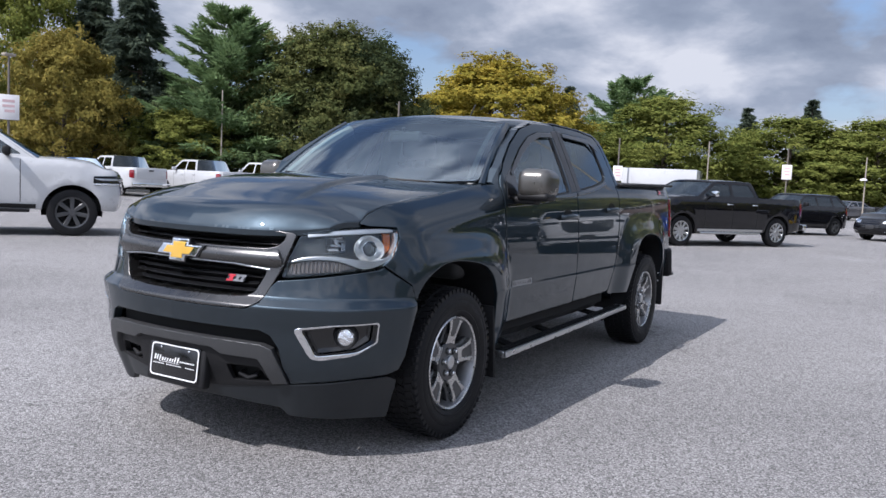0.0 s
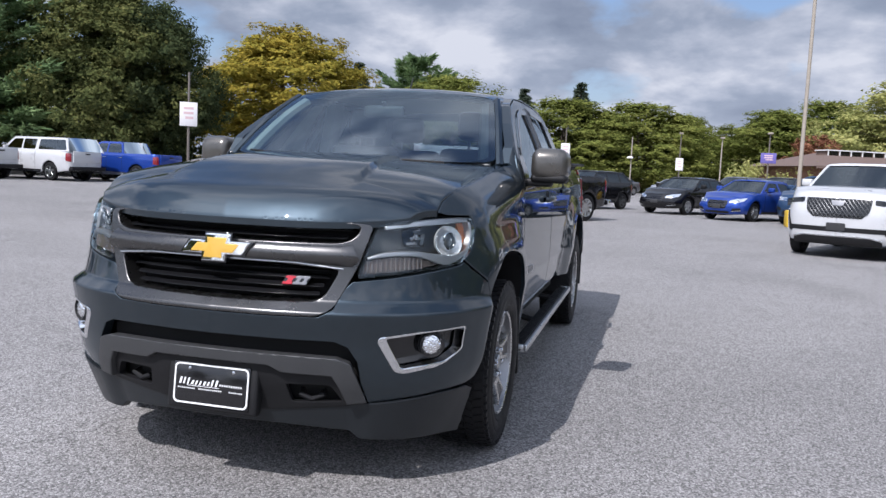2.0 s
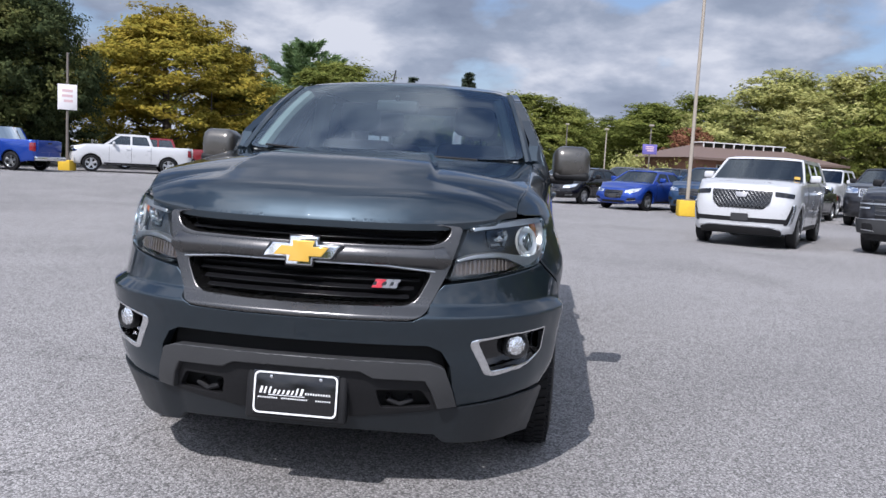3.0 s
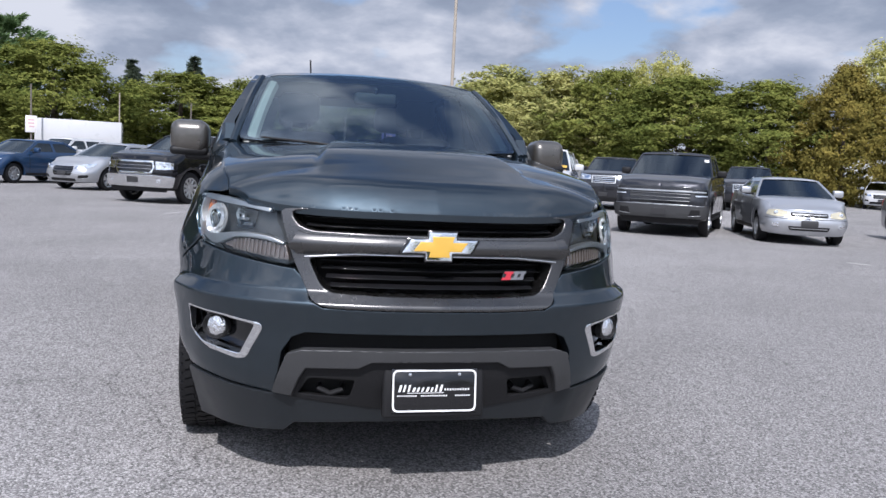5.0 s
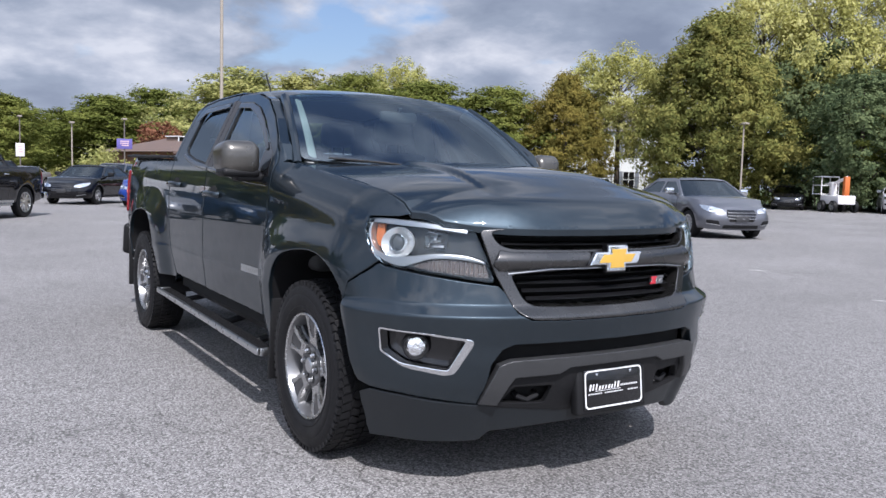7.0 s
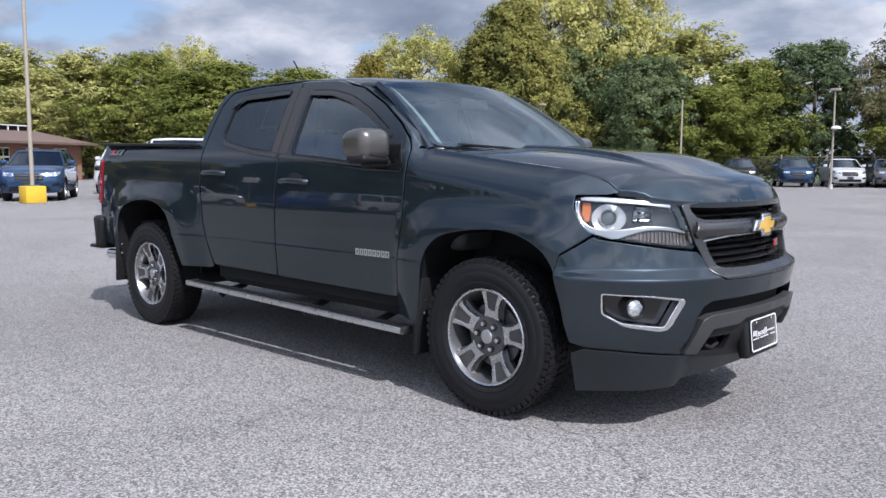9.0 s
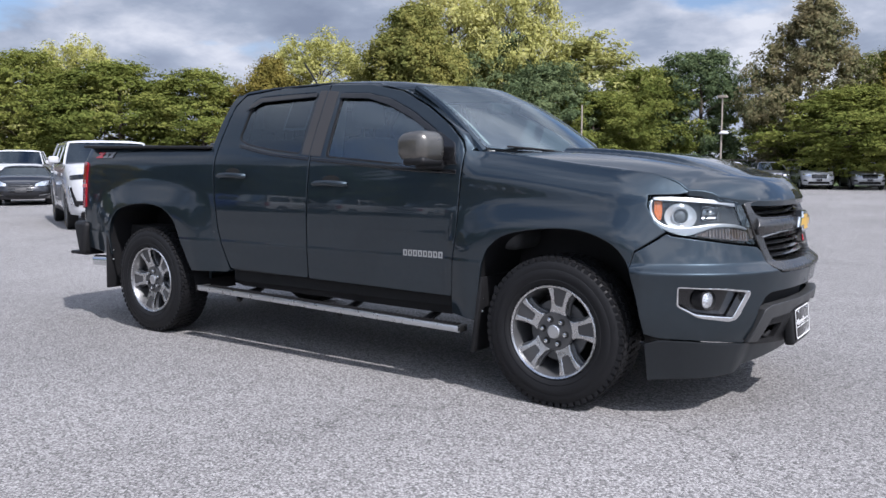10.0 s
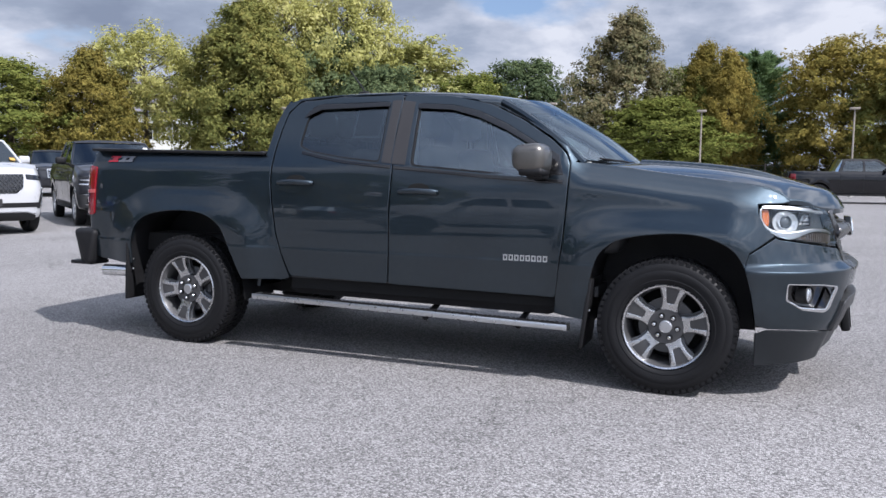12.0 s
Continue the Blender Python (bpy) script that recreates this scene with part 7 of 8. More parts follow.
BARK = material("grey_brown_bark", (0.09, 0.07, 0.055), 0.9, vary=0.3, scale=4, bump=0.6, bump_scale=20)
LEAF = {
    "green": leaf_material("green_leaves", [(0.080, 0.103, 0.027), (0.160, 0.185, 0.047), (0.262, 0.270, 0.074)]),
    "olive": leaf_material("olive_leaves", [(0.092, 0.109, 0.035), (0.185, 0.199, 0.061), (0.312, 0.286, 0.089)]),
    "gold": leaf_material("golden_leaves", [(0.118, 0.126, 0.0277), (0.252, 0.223, 0.0416), (0.386, 0.294, 0.0519)]),
    "yellowgreen": leaf_material("yellow_green_leaves", [(0.15, 0.175, 0.064), (0.3, 0.31, 0.107), (0.46, 0.435, 0.171)]),
    "pale": leaf_material("pale_yellow_leaves", [(0.235, 0.240, 0.076), (0.430, 0.418, 0.142), (0.58, 0.545, 0.235)]),
    "bronze": leaf_material("bronze_leaves", [(0.118, 0.114, 0.0329), (0.229, 0.195, 0.0526), (0.34, 0.265, 0.0723)]),
    "dark": leaf_material("dark_green_leaves", [(0.0553, 0.085, 0.0453), (0.115, 0.153, 0.0745), (0.187, 0.225, 0.105)]),
    "forest": leaf_material("forest_green_leaves", [(0.053, 0.070, 0.028), (0.108, 0.124, 0.045), (0.190, 0.185, 0.067)]),
    "deep": leaf_material("deep_green_leaves", [(0.030, 0.045, 0.024), (0.062, 0.080, 0.036), (0.105, 0.125, 0.055)]),
    "spruce": leaf_material("spruce_needles", [(0.04, 0.056, 0.048), (0.08, 0.105, 0.0768), (0.135, 0.165, 0.112)]),
    "pine": leaf_material("pine_needles", [(0.075, 0.125, 0.0586), (0.15, 0.225, 0.102), (0.24, 0.325, 0.149)]),
    "brownpine": leaf_material("browning_foliage", [(0.100, 0.120, 0.062), (0.175, 0.178, 0.092), (0.270, 0.225, 0.125)]),
    "red": leaf_material("russet_leaves", [(0.12, 0.06, 0.0426), (0.24, 0.11, 0.0693), (0.37, 0.18, 0.107)]),
}


def leaf_cloud(rng, centres, radii, per, size, flat=0.7, droop=0.0, out_from=None):
    """Many small leaves round the given centres, gathered in twigs with gaps between them."""
    n, twigs = len(centres) * per, 9
    c = np.repeat(centres, per, 0)
    rr = np.repeat(radii, per)
    hub = rng.normal(size=(len(centres), twigs, 3))
    hub *= (rng.random((len(centres), twigs)) ** 0.4 / np.linalg.norm(hub, axis=2))[:, :, None]
    pick = hub[np.repeat(np.arange(len(centres)), per), rng.integers(0, twigs, n)]
    d = pick * 0.85 + rng.normal(size=(n, 3)) * 0.17
    p = c + d * rr[:, None] * np.array([1, 1, flat])
    p[:, 2] -= droop * rr * np.linalg.norm(d, axis=1)
    outward = d + 0.55 * rng.normal(size=(n, 3)) + np.array([0, 0, 0.4])
    if out_from is not None:
        o = c - out_from
        outward += 0.5 * o / (np.linalg.norm(o, axis=1)[:, None] + 1e-6)
    outward /= np.linalg.norm(outward, axis=1)[:, None]
    a = np.cross(outward, rng.normal(size=(n, 3)))
    a /= np.linalg.norm(a, axis=1)[:, None]
    b = np.cross(outward, a)
    s = size * (0.6 + 0.8 * rng.random(n))[:, None]
    a, b = a * s, b * s * 0.62
    return np.stack([p - a - b * 0.8, p + a * 1.1, p - a * 0.5 + b * 1.1], 1).reshape(-1, 3)


def needle_cloud(rng, boughs, per, length, width, spread, tuft):
    """Needle sprays along boughs given as root, tip and sag: long thin leaves that point outward and hang."""
    root, tip, sag = (np.repeat(np.array(q), per, 0) for q in zip(*boughs))
    n = len(root)
    q = rng.random(n) ** tuft
    way = tip - root
    run = np.linalg.norm(way, axis=1)[:, None]
    way = way / (run + 1e-6)
    side = np.cross(way, np.array([0, 0, 1.0]))
    side /= np.linalg.norm(side, axis=1)[:, None] + 1e-6
    w = (rng.random(n) * 2 - 1)[:, None]
    p = root + (tip - root) * q[:, None] + side * w * run * spread * (1.1 - 0.75 * q[:, None])
    p[:, 2] += sag * run[:, 0] * q * (q - 1.15) - 0.10 * np.abs(w[:, 0]) * run[:, 0] * spread + rng.normal(size=n) * 0.05
    d = way + side * w * 0.9 + rng.normal(size=(n, 3)) * 0.32 + np.array([0, 0, -0.1])
    d /= np.linalg.norm(d, axis=1)[:, None]
    e = np.cross(d, rng.normal(size=(n, 3)))
    e /= np.linalg.norm(e, axis=1)[:, None]
    s = (0.6 + 0.8 * rng.random(n))[:, None]
    return np.stack([p - e * width * s, p + e * width * s, p + d * length * s], 1).reshape(-1, 3)


def leaf_mesh(name, v, mat):
    me = bpy.data.meshes.new(name)
    n = len(v) // 3
    me.vertices.add(len(v))
    me.vertices.foreach_set("co", v.astype(np.float32).ravel())
    me.loops.add(3 * n)
    me.loops.foreach_set("vertex_index", np.arange(3 * n, dtype=np.int32))
    me.polygons.add(n)
    me.polygons.foreach_set("loop_start", np.arange(0, 3 * n, 3, dtype=np.int32))
    me.update(calc_edges=True)
    me.materials.append(mat)
    return me


def envelope(kind, t):
    """Crown half-width at the height t of 0 to 1 of the crown."""
    if kind == "round":
        return (1 - (2 * t - 0.9) ** 2 / 1.25) ** 0.5 if abs(2 * t - 0.9) < 1.11 else 0.05
    if kind == "wide":
        return max(0.08, min(1.0, 1.3 * t + 0.6) * (1 - max(0, t - 0.45) ** 2 * 2.9))
    if kind == "cone":
        return 0.06 + 0.94 * (1 - t) ** 0.85
    if kind == "broadcone":
        return min(1.0, 0.6 + 1.6 * t) * (1 - t**2.3 * 0.9)
    return 1.0 - 0.75 * t


TREE_SEED = [1]


def tree_proto(shape, leaf, label, bole=0.2, clumps=330, per=104, size=0.136, clump_r=0.215, gap=0.0):
    """A tree one unit wide and one unit high in its crown's terms: stretched when placed."""
    TREE_SEED[0] += 1
    rng = np.random.default_rng(TREE_SEED[0])
    T = thing("tree", label, "tree", "trees round the lot")
    H, R = 10.0, 4.0
    b = bole * H
    # trunk and limbs
    bm = bmesh.new()
    lean = rng.normal(size=2) * 0.15
    pts = [(lean[0] * (z / H) ** 2, lean[1] * (z / H) ** 2, z) for z in np.linspace(-0.1, H * 0.9, 9)]
    for i in range(8):
        r0, r1 = 0.22 * (1 - i / 9.5) + 0.015, 0.22 * (1 - (i + 1) / 9.5) + 0.015
        tube(bm, pts[i], pts[i + 1], r0, r1, 8)
    conifer = shape in ("cone", "pine")
    nl = 26 if not conifer else 34
    for i in range(nl):
        t = (i + rng.random()) / nl
        a = i * 2.4 + rng.random()
        z = b + (H - b) * t * 0.8
        e = R * envelope(shape if shape != "pine" else "cone", min(1, t + 0.12)) * 0.8
        p0 = np.array([lean[0] * (z / H) ** 2, lean[1] * (z / H) ** 2, z])
        rise = 0.9 if not conifer else -0.05
        p1 = p0 + np.array([math.cos(a) * e * 0.5, math.sin(a) * e * 0.5, rise * e * 0.35])
        p2 = p0 + np.array([math.cos(a) * e, math.sin(a) * e, rise * e * 0.55 + rng.normal() * 0.2])
        tube(bm, p0, p1, 0.075 * (1.1 - t), 0.05 * (1.1 - t), 5)
        tube(bm, p1, p2, 0.05 * (1.1 - t), 0.012, 5)
    part("trunk", bm, BARK, T, "tapered trunk with limbs", 40)
    # crown
    if conifer:
        boughs = []
        tiers = 30 if shape == "cone" else 26
        for i in range(tiers):
            t = (i + 0.5 * rng.random()) / tiers
            z = b * 0.6 + (H - b * 0.6) * (0.03 + 0.95 * t)
            for k in range(int((13 if shape == "cone" else 12) - 6 * t)):
                a = 2 * math.pi * rng.random() + i * 1.7
                if shape == "cone":
                    e = R * (0.03 + 0.97 * (1 - t) ** 0.95) * (0.65 + 0.45 * rng.random())
                    rise, sag = -0.28 * e, 0.35
                else:
                    e = R * min(1.0, 1.2 * (1 - t) ** 0.7 + 0.10) * (0.45 + 0.65 * rng.random())
                    rise, sag = (0.10 + 0.45 * t + 0.15 * rng.random()) * e, 0.25
                boughs.append(((0.0, 0.0, z), (math.cos(a) * e, math.sin(a) * e, z + rise + 0.1 * rng.normal()), sag))
        v = needle_cloud(rng, boughs, per, size * 3.0, size * 0.42, 0.24 if shape == "cone" else 0.30, 0.75 if shape == "cone" else 0.5)
        top = leaf_cloud(rng, np.array([(0, 0, H * 0.97), (0, 0, H * 0.92)]), np.array([0.12, 0.22]), 60, size, 1.6)
        put("crown", leaf_mesh("crown", np.concatenate([v, top]), LEAF[leaf]), T, "needle sprays on spreading boughs")
        return T
    cs, rs = [], []
    while len(cs) < clumps:
        t = rng.random() ** 0.85
        a = rng.random() * 2 * math.pi
        e = envelope(shape, t)
        wob = 1 + 0.19 * math.sin(3 * a + 5 * t + TREE_SEED[0]) + 0.15 * math.sin(7 * a - 9 * t) + 0.10 * math.sin(5 * a + 19 * t + 1.3)
        q = 0.3 + 0.68 * rng.random() ** 0.45 + (0.22 * rng.random() if rng.random() < 0.14 else 0.0)
        if gap and math.sin(a * 4 + t * 13 + TREE_SEED[0]) > 1 - gap:
            continue
        z = b * 0.7 + (H - b * 0.7) * (0.03 + 0.95 * t) + 0.35 * rng.normal()
        cs.append((math.cos(a) * e * R * q * wob, math.sin(a) * e * R * q * wob, z))
        rs.append(R * clump_r * (0.7 + 0.6 * rng.random()))
    v = leaf_cloud(rng, np.array(cs), np.array(rs), per, size, 0.8 if shape != "wide" else 0.65, 0.0, np.array([0, 0, H * 0.5]))
    put("crown", leaf_mesh("crown", v, LEAF[leaf]), T, leaf + " leaves in loose clumps")
    return T


def plant(proto, spots):
    """The first tree at the first spot, and copies at the others: place, height and width."""
    first = None
    for i, (x, y, h, w) in enumerate(spots):
        size = Vector((w / 8.0, w / 8.0, h / 10.0))
        m = pose(x, y, 0, 0, 0, (137 * i + 40 * x) % 360)
        if first is None:
            first, proto.matrix_basis = size, m @ Matrix.Diagonal((*size, 1))
        else:
            copy_thing(proto, m @ Matrix.Diagonal((size.x / first.x, size.y / first.y, size.z / first.z, 1)))


def woods():
    olive = tree_proto("round", "olive", "broad olive-green tree turning bronze", 0.06, 330, 160, 0.095)
    roundt = tree_proto("round", "forest", "dense rounded dark olive-green tree by the lot", 0.04, 460, 230, 0.085)
    autumn = tree_proto("round", "bronze", "rounded tree turning bronze and gold by the lot", 0.05, 350, 165, 0.095)
    green = tree_proto("round", "green", "rounded green broadleaf tree beyond the lot", 0.06, 320, 125, 0.105)
    # coarse tree for places out of view, added only to be reflected
    shade = tree_proto("round", "green", "unseen broad green tree added for reflections", 0.06, 300, 46, 0.19)
    deep = tree_proto("round", "deep", "dense deep-green tree by the lot", 0.03, 420, 200, 0.09)
    gold = tree_proto("wide", "gold", "wide golden-yellow tree with a flat crown", 0.08, 360, 220, 0.09)
    locust = tree_proto("wide", "green", "wide-crowned green tree with layered foliage", 0.05, 320, 130, 0.10)
    locust2 = tree_proto("wide", "yellowgreen", "wide-crowned yellow-green tree beyond the lot", 0.05, 320, 130, 0.10)
    pale = tree_proto("round", "pale", "airy pale-yellow tree with open gaps", 0.50, 230, 130, 0.095, gap=0.45)
    bronze = tree_proto("broadcone", "bronze", "bronze-green pyramidal tree by the fence", 0.03, 330, 160, 0.095)
    pyramid = tree_proto("broadcone", "olive", "tall pyramidal olive-brown tree by the fence", 0.02, 460, 240, 0.085)
    dark = tree_proto("round", "dark", "dark green dense tree behind others", 0.03, 330, 110, 0.112)
    spruce = tree_proto("cone", "spruce", "dark spruce with drooping boughs", 0.03, 0, 150, 0.11)
    pine = tree_proto("pine", "pine", "green pine with layered boughs", 0.05, 0, 210, 0.11)
    brown = tree_proto("broadcone", "brownpine", "tall grey-green tree with browning lower foliage", 0.06, 360, 160, 0.09, 0.19, gap=0.2)
    red = tree_proto("round", "red", "small russet ornamental tree beyond the lot", 0.06, 130)
    plant(olive, [(-20.5, -43.5, 8.6, 5.9), (8.5, 52, 8.4, 7.4), (-84.3, -2.7, 7.7, 9.5)])
    plant(autumn, [(-24.9, -38.5, 8.3, 6.4), (4.6, 54.5, 9.7, 9)])
    plant(roundt, [(-37.4, -29.8, 10.3, 10)])
    plant(green, [(-27.9, -46.5, 14.2, 8), (-96.3, 4.4, 8.6, 9.5), (-75.8, 30.9, 9.2, 11.2), (-21.9, 47, 6.1, 7.8), (-20.6, 52.6, 8.1, 8.3), (-5.9, 57.2, 8.6, 5.9), (12.8, 52.2, 8.3, 9.7), (-30, -35, 4.7, 6.5)])
    # unseen trees, their heights set by the reflections in the bodywork
    plant(shade, [(62, 10, 7.4, 12.2), (58, 28, 6.6, 12.2), (64, -14, 7.2, 13.4), (52, -40, 7.4, 12.2), (30, -62, 4.4, 8), (8, -64, 4.6, 8)])
    plant(deep, [(-38.9, -28.2, 9.8, 8.4)])
    plant(gold, [(-51.7, -25.4, 10.5, 14.4)])
    plant(locust, [(-60.4, 28.5, 9.9, 10.2), (-54.3, 32.4, 9, 13.3), (-48.2, 35.3, 8.3, 11.5), (-68.9, -16.9, 9.6, 14), (-77.8, -7.9, 8.6, 15.9), (-81.3, -0.8, 8.7, 15.3), (-121.1, 9.3, 7.7, 15.3), (-90.6, 13.6, 9.1, 15.3), (-105.3, 15.7, 9.3, 15.3), (-94.6, 19.3, 10.5, 17.1), (-6.8, 52, 6.2, 10.5), (-60, -22, 6.5, 11.5)])
    plant(locust2, [(-82.7, 25.8, 10.7, 12.6), (-77.8, 24, 11.3, 17), (-68, 27, 10.3, 14.2), (-26.7, 56, 11.3, 13.5)])
    plant(pale, [(-42, 41.6, 10.9, 8.4), (-34.8, 48.6, 15.4, 9), (-66.7, 36.5, 12, 8), (-30.2, 50, 15, 8.6)])
    plant(bronze, [(-42.2, 36.6, 8.7, 7.4), (-4.3, 56.4, 10, 5.7), (-2.6, 55, 9.3, 5.1)])
    plant(pyramid, [(-32.5, 40.6, 11.9, 10.2)])
    plant(dark, [(-30.5, 48.5, 11, 8), (-24.6, 44.6, 8.1, 7.4), (-17.3, 55.6, 9.7, 8.2), (-33, -36.5, 6.6, 7)])
    plant(spruce, [(-30.6, -43.8, 14.8, 10), (-30.6, -39.4, 13.9, 10.6), (-66.1, -25.2, 10.8, 8.5), (-90, -13.9, 11.3, 10), (-90.9, -7.6, 12.2, 10.5)])
    plant(pine, [(-33.4, -34.6, 11.4, 11), (-77.5, -22.8, 12.9, 13), (-1, 58.6, 10, 8.2)])
    plant(brown, [(-9.9, 56.2, 12.6, 9.6)])
    plant(red, [(-66.0, 13.6, 5.2, 4.8)])
    # undergrowth below and behind the crowns, one tangled belt round the lot
    rng = np.random.default_rng(77)
    belt = [(-14, -56), (-32, -42), (-50, -33), (-70, -27), (-92, -14), (-98, 6), (-104, 22), (-84, 35), (-64, 41), (-48, 47), (-32, 54), (-14, 60), (2, 61), (20, 58), (44, 56), (60, 34), (62, -30), (34, -58), (-14, -56)]
    groups = {"green": [], "olive": [], "dark": []}
    for (x0, y0), (x1, y1) in zip(belt, belt[1:]):
        n = int(math.hypot(x1 - x0, y1 - y0) / 0.62)
        # unseen stretches, added to close the belt in reflections, have their own heights
        behind = max(x0, x1) > 40
        for i in range(n if not behind else int(n * 1.5)):
            t = rng.random()
            q = np.array([x0 + (x1 - x0) * t + rng.normal() * 1.8, y0 + (y1 - y0) * t + rng.normal() * 1.8, (0.3 + 6.0 * rng.random() ** 1.3) * (1.1 if behind else 0.4 if max(y0, y1) < -50 else 1)])
            # an opening through which the white house shows
            if min(math.hypot(q[0] - (ex + (hx - ex) * k), q[1] - (ey + (hy - ey) * k)) for ex, ey, hx, hy in ((3.5, -1.6, -57, 55), (0.5, -5.4, -53, 57)) for k in np.linspace(0.6, 1.0, 30)) < 4.2:
                continue
            groups[("green", "olive", "dark")[int(rng.integers(0, 3))]].append(q)
    for leaf, cs in groups.items():
        cs = np.array(cs)
        v = leaf_cloud(rng, cs, 0.9 + 0.8 * rng.random(len(cs)), 110, 0.17, 0.85)
        ob = new("undergrowth", leaf_mesh("undergrowth", v, LEAF[leaf]))
        tagged(ob, leaf + " tangled undergrowth below the trees", "bushes", kind="stuff")
    # low shrubs and dry grass at the far kerb
    cs = np.array([(-82 + rng.normal() * 2, -9 + 20 * rng.random(), 0.4 + 0.5 * rng.random()) for _ in range(60)] + [(-58 + rng.normal() * 1.5, 7 + 11 * rng.random(), 0.5 + 1.9 * rng.random()) for _ in range(80)])
    v = leaf_cloud(rng, cs, 0.8 + 0.5 * rng.random(len(cs)), 110, 0.13, 0.85)
    tagged(new("shrubs", leaf_mesh("shrubs", v, LEAF["yellowgreen"])), "yellow-green shrubs along the far kerb", "bushes", kind="stuff")


woods()

# ---------------------------------------------------------------- poles, signs, fence, buildings
POLE = material("bronze_painted_pole", (0.16, 0.14, 0.12), 0.6, 0.2, vary=0.15)
POLE_LIGHT = material("weathered_tan_pole", (0.32, 0.28, 0.23), 0.7, vary=0.12)
YELLOW = material("yellow_painted_concrete", (0.62, 0.40, 0.03), 0.8, vary=0.2, scale=3, bump=0.2, bump_scale=40)
SIGN_WHITE = material("white_banner", (0.72, 0.70, 0.70), 0.7, vary=0.04)
SIGN_RED = material("faded_red_print", (0.60, 0.42, 0.43), 0.7)
SIGN_PURPLE = material("purple_banner", (0.12, 0.10, 0.32), 0.7)
BRICK = material("red_brown_brick", (0.25, 0.13, 0.09), 0.9, vary=0.25, scale=2, bump=0.3, bump_scale=20)
SHINGLE = material("brown_roof_shingles", (0.13, 0.09, 0.075), 0.9, vary=0.25, scale=3, bump=0.4, bump_scale=15)
SIDING = material("white_siding", (0.68, 0.68, 0.66), 0.7, vary=0.06)
ORANGE = material("orange_machine_paint", (0.55, 0.14, 0.03), 0.5, vary=0.12)


def light_pole(x, y, h, r=0.058, mat=None, head=True, globe=None, banner=None, base=None, lean=0.0):
    L = thing("light_pole", "slim lot light pole" + (" on a yellow base" if base else "") + (" with a flat banner" if banner else ""), "light pole", "light poles", m=pose(x, y, 0))
    bm = bmesh.new()
    tube(bm, (0, 0, 0.02 if not base else base[1]), (0, 0, h), r, r * 0.75, 12)
    bm2 = bmesh.new()
    pole = part("pole", bm, mat or POLE, L)
    bm = bm2
    if base:
        w, bh = base
        box(bm, (-w / 2, -w / 2, 0), (w / 2, w / 2, bh), 0.03, 2)
        part("base", bm, YELLOW, L, "chipped yellow concrete base")
        bm = bmesh.new()
        box(bm, (-0.17, -0.17, bh), (0.17, 0.17, bh + 0.03), 0.008)
        part("base_plate", bm, POLE, L)
    else:
        tube(bm, (0, 0, 0), (0, 0, 0.25), r * 2.2, r * 2.0, 12)
        part("base", bm, CONCRETE, L)
    if head:
        bm = bmesh.new()
        box(bm, (-0.26, -0.16, h - 0.02), (0.26, 0.16, h + 0.10), 0.03, 2)
        part("lamp_head", bm, POLE_LIGHT, L)
    if globe:
        bm = bmesh.new()
        ball(bm, (0, 0, 0), 0.26, (1, 1, 0.55), 16, 8)
        for v in list(bm.verts):
            v.co.z = max(v.co.z, -0.03)
        part("bell_lamp", bm, SIGN_WHITE, L, "white bell-shaped lamp", m=Matrix.Translation((0.16, -0.1, globe)))
    if banner:
        z0, z1, bw, mat2 = banner
        to = math.atan2(-0.6 - y, 3 - x)
        side = pose(0, 0, 0, 0, 0, math.degrees(to) - 90)
        bm = bmesh.new()
        box(bm, (-bw / 2, 0.09, z0), (bw / 2, 0.115, z1), 0.006)
        ban = part("banner", bm, mat2, L, "flat square banner", m=side)
        bm = bmesh.new()
        for k in range(3):
            zz = z0 + (z1 - z0) * (0.3 + 0.2 * k)
            box(bm, (-bw * 0.28, 0.116, zz), (bw * (0.28 - 0.1 * (k == 0)), 0.120, zz + (z1 - z0) * 0.1))
        part("banner_print", bm, SIGN_RED, ban, "", m=Matrix())
    return L


light_pole(-23.6, 5.8, 10.6, 0.062, POLE_LIGHT, head=False, base=(0.6, 0.52))
light_pole(-33.2, -21.7, 5.6, 0.07, banner=(2.9, 4.1, 0.85, SIGN_WHITE), head=False, base=(0.6, 0.5))
light_pole(-59.3, -5.45, 5.0, 0.06, banner=(2.75, 3.8, 0.67, SIGN_WHITE), head=False)
light_pole(-39.2, -11.3, 4.2, 0.05, banner=(1.9, 2.7, 0.5, SIGN_WHITE), head=False)
light_pole(-63.0, -0.6, 4.65, 0.055, mat=POLE_LIGHT, globe=2.97, head=False)
light_pole(-30.1, -31.7, 6.0, 0.05, mat=POLE_LIGHT, head=False)
light_pole(-17.8, -32.1, 6.0, 0.06, banner=(3.2, 4.3, 0.85, SIGN_WHITE), head=True)
light_pole(-50.2, -9.0, 4.8, 0.05, mat=POLE_LIGHT, head=False)
light_pole(-66.3, 3.2, 5.2, banner=(2.2, 3.2, 0.6, SIGN_WHITE))
light_pole(-56.0, 8.8, 4.8, banner=(2.8, 3.5, 1.0, SIGN_PURPLE))
light_pole(-60.0, 6.0, 4.6, mat=POLE_LIGHT)
light_pole(-51.7, -22.2, 6.2)
light_pole(-46.0, 39.0, 5.2, mat=POLE_LIGHT)
light_pole(-27.5, 37.4, 4.9, mat=POLE_LIGHT)
light_pole(-19.0, 39.1, 4.9, mat=POLE_LIGHT, head=False)
light_pole(-11.8, 42.0, 5.2, mat=POLE_LIGHT, globe=3.2)
light_pole(-3.5, 44.4, 4.8, mat=POLE_LIGHT)
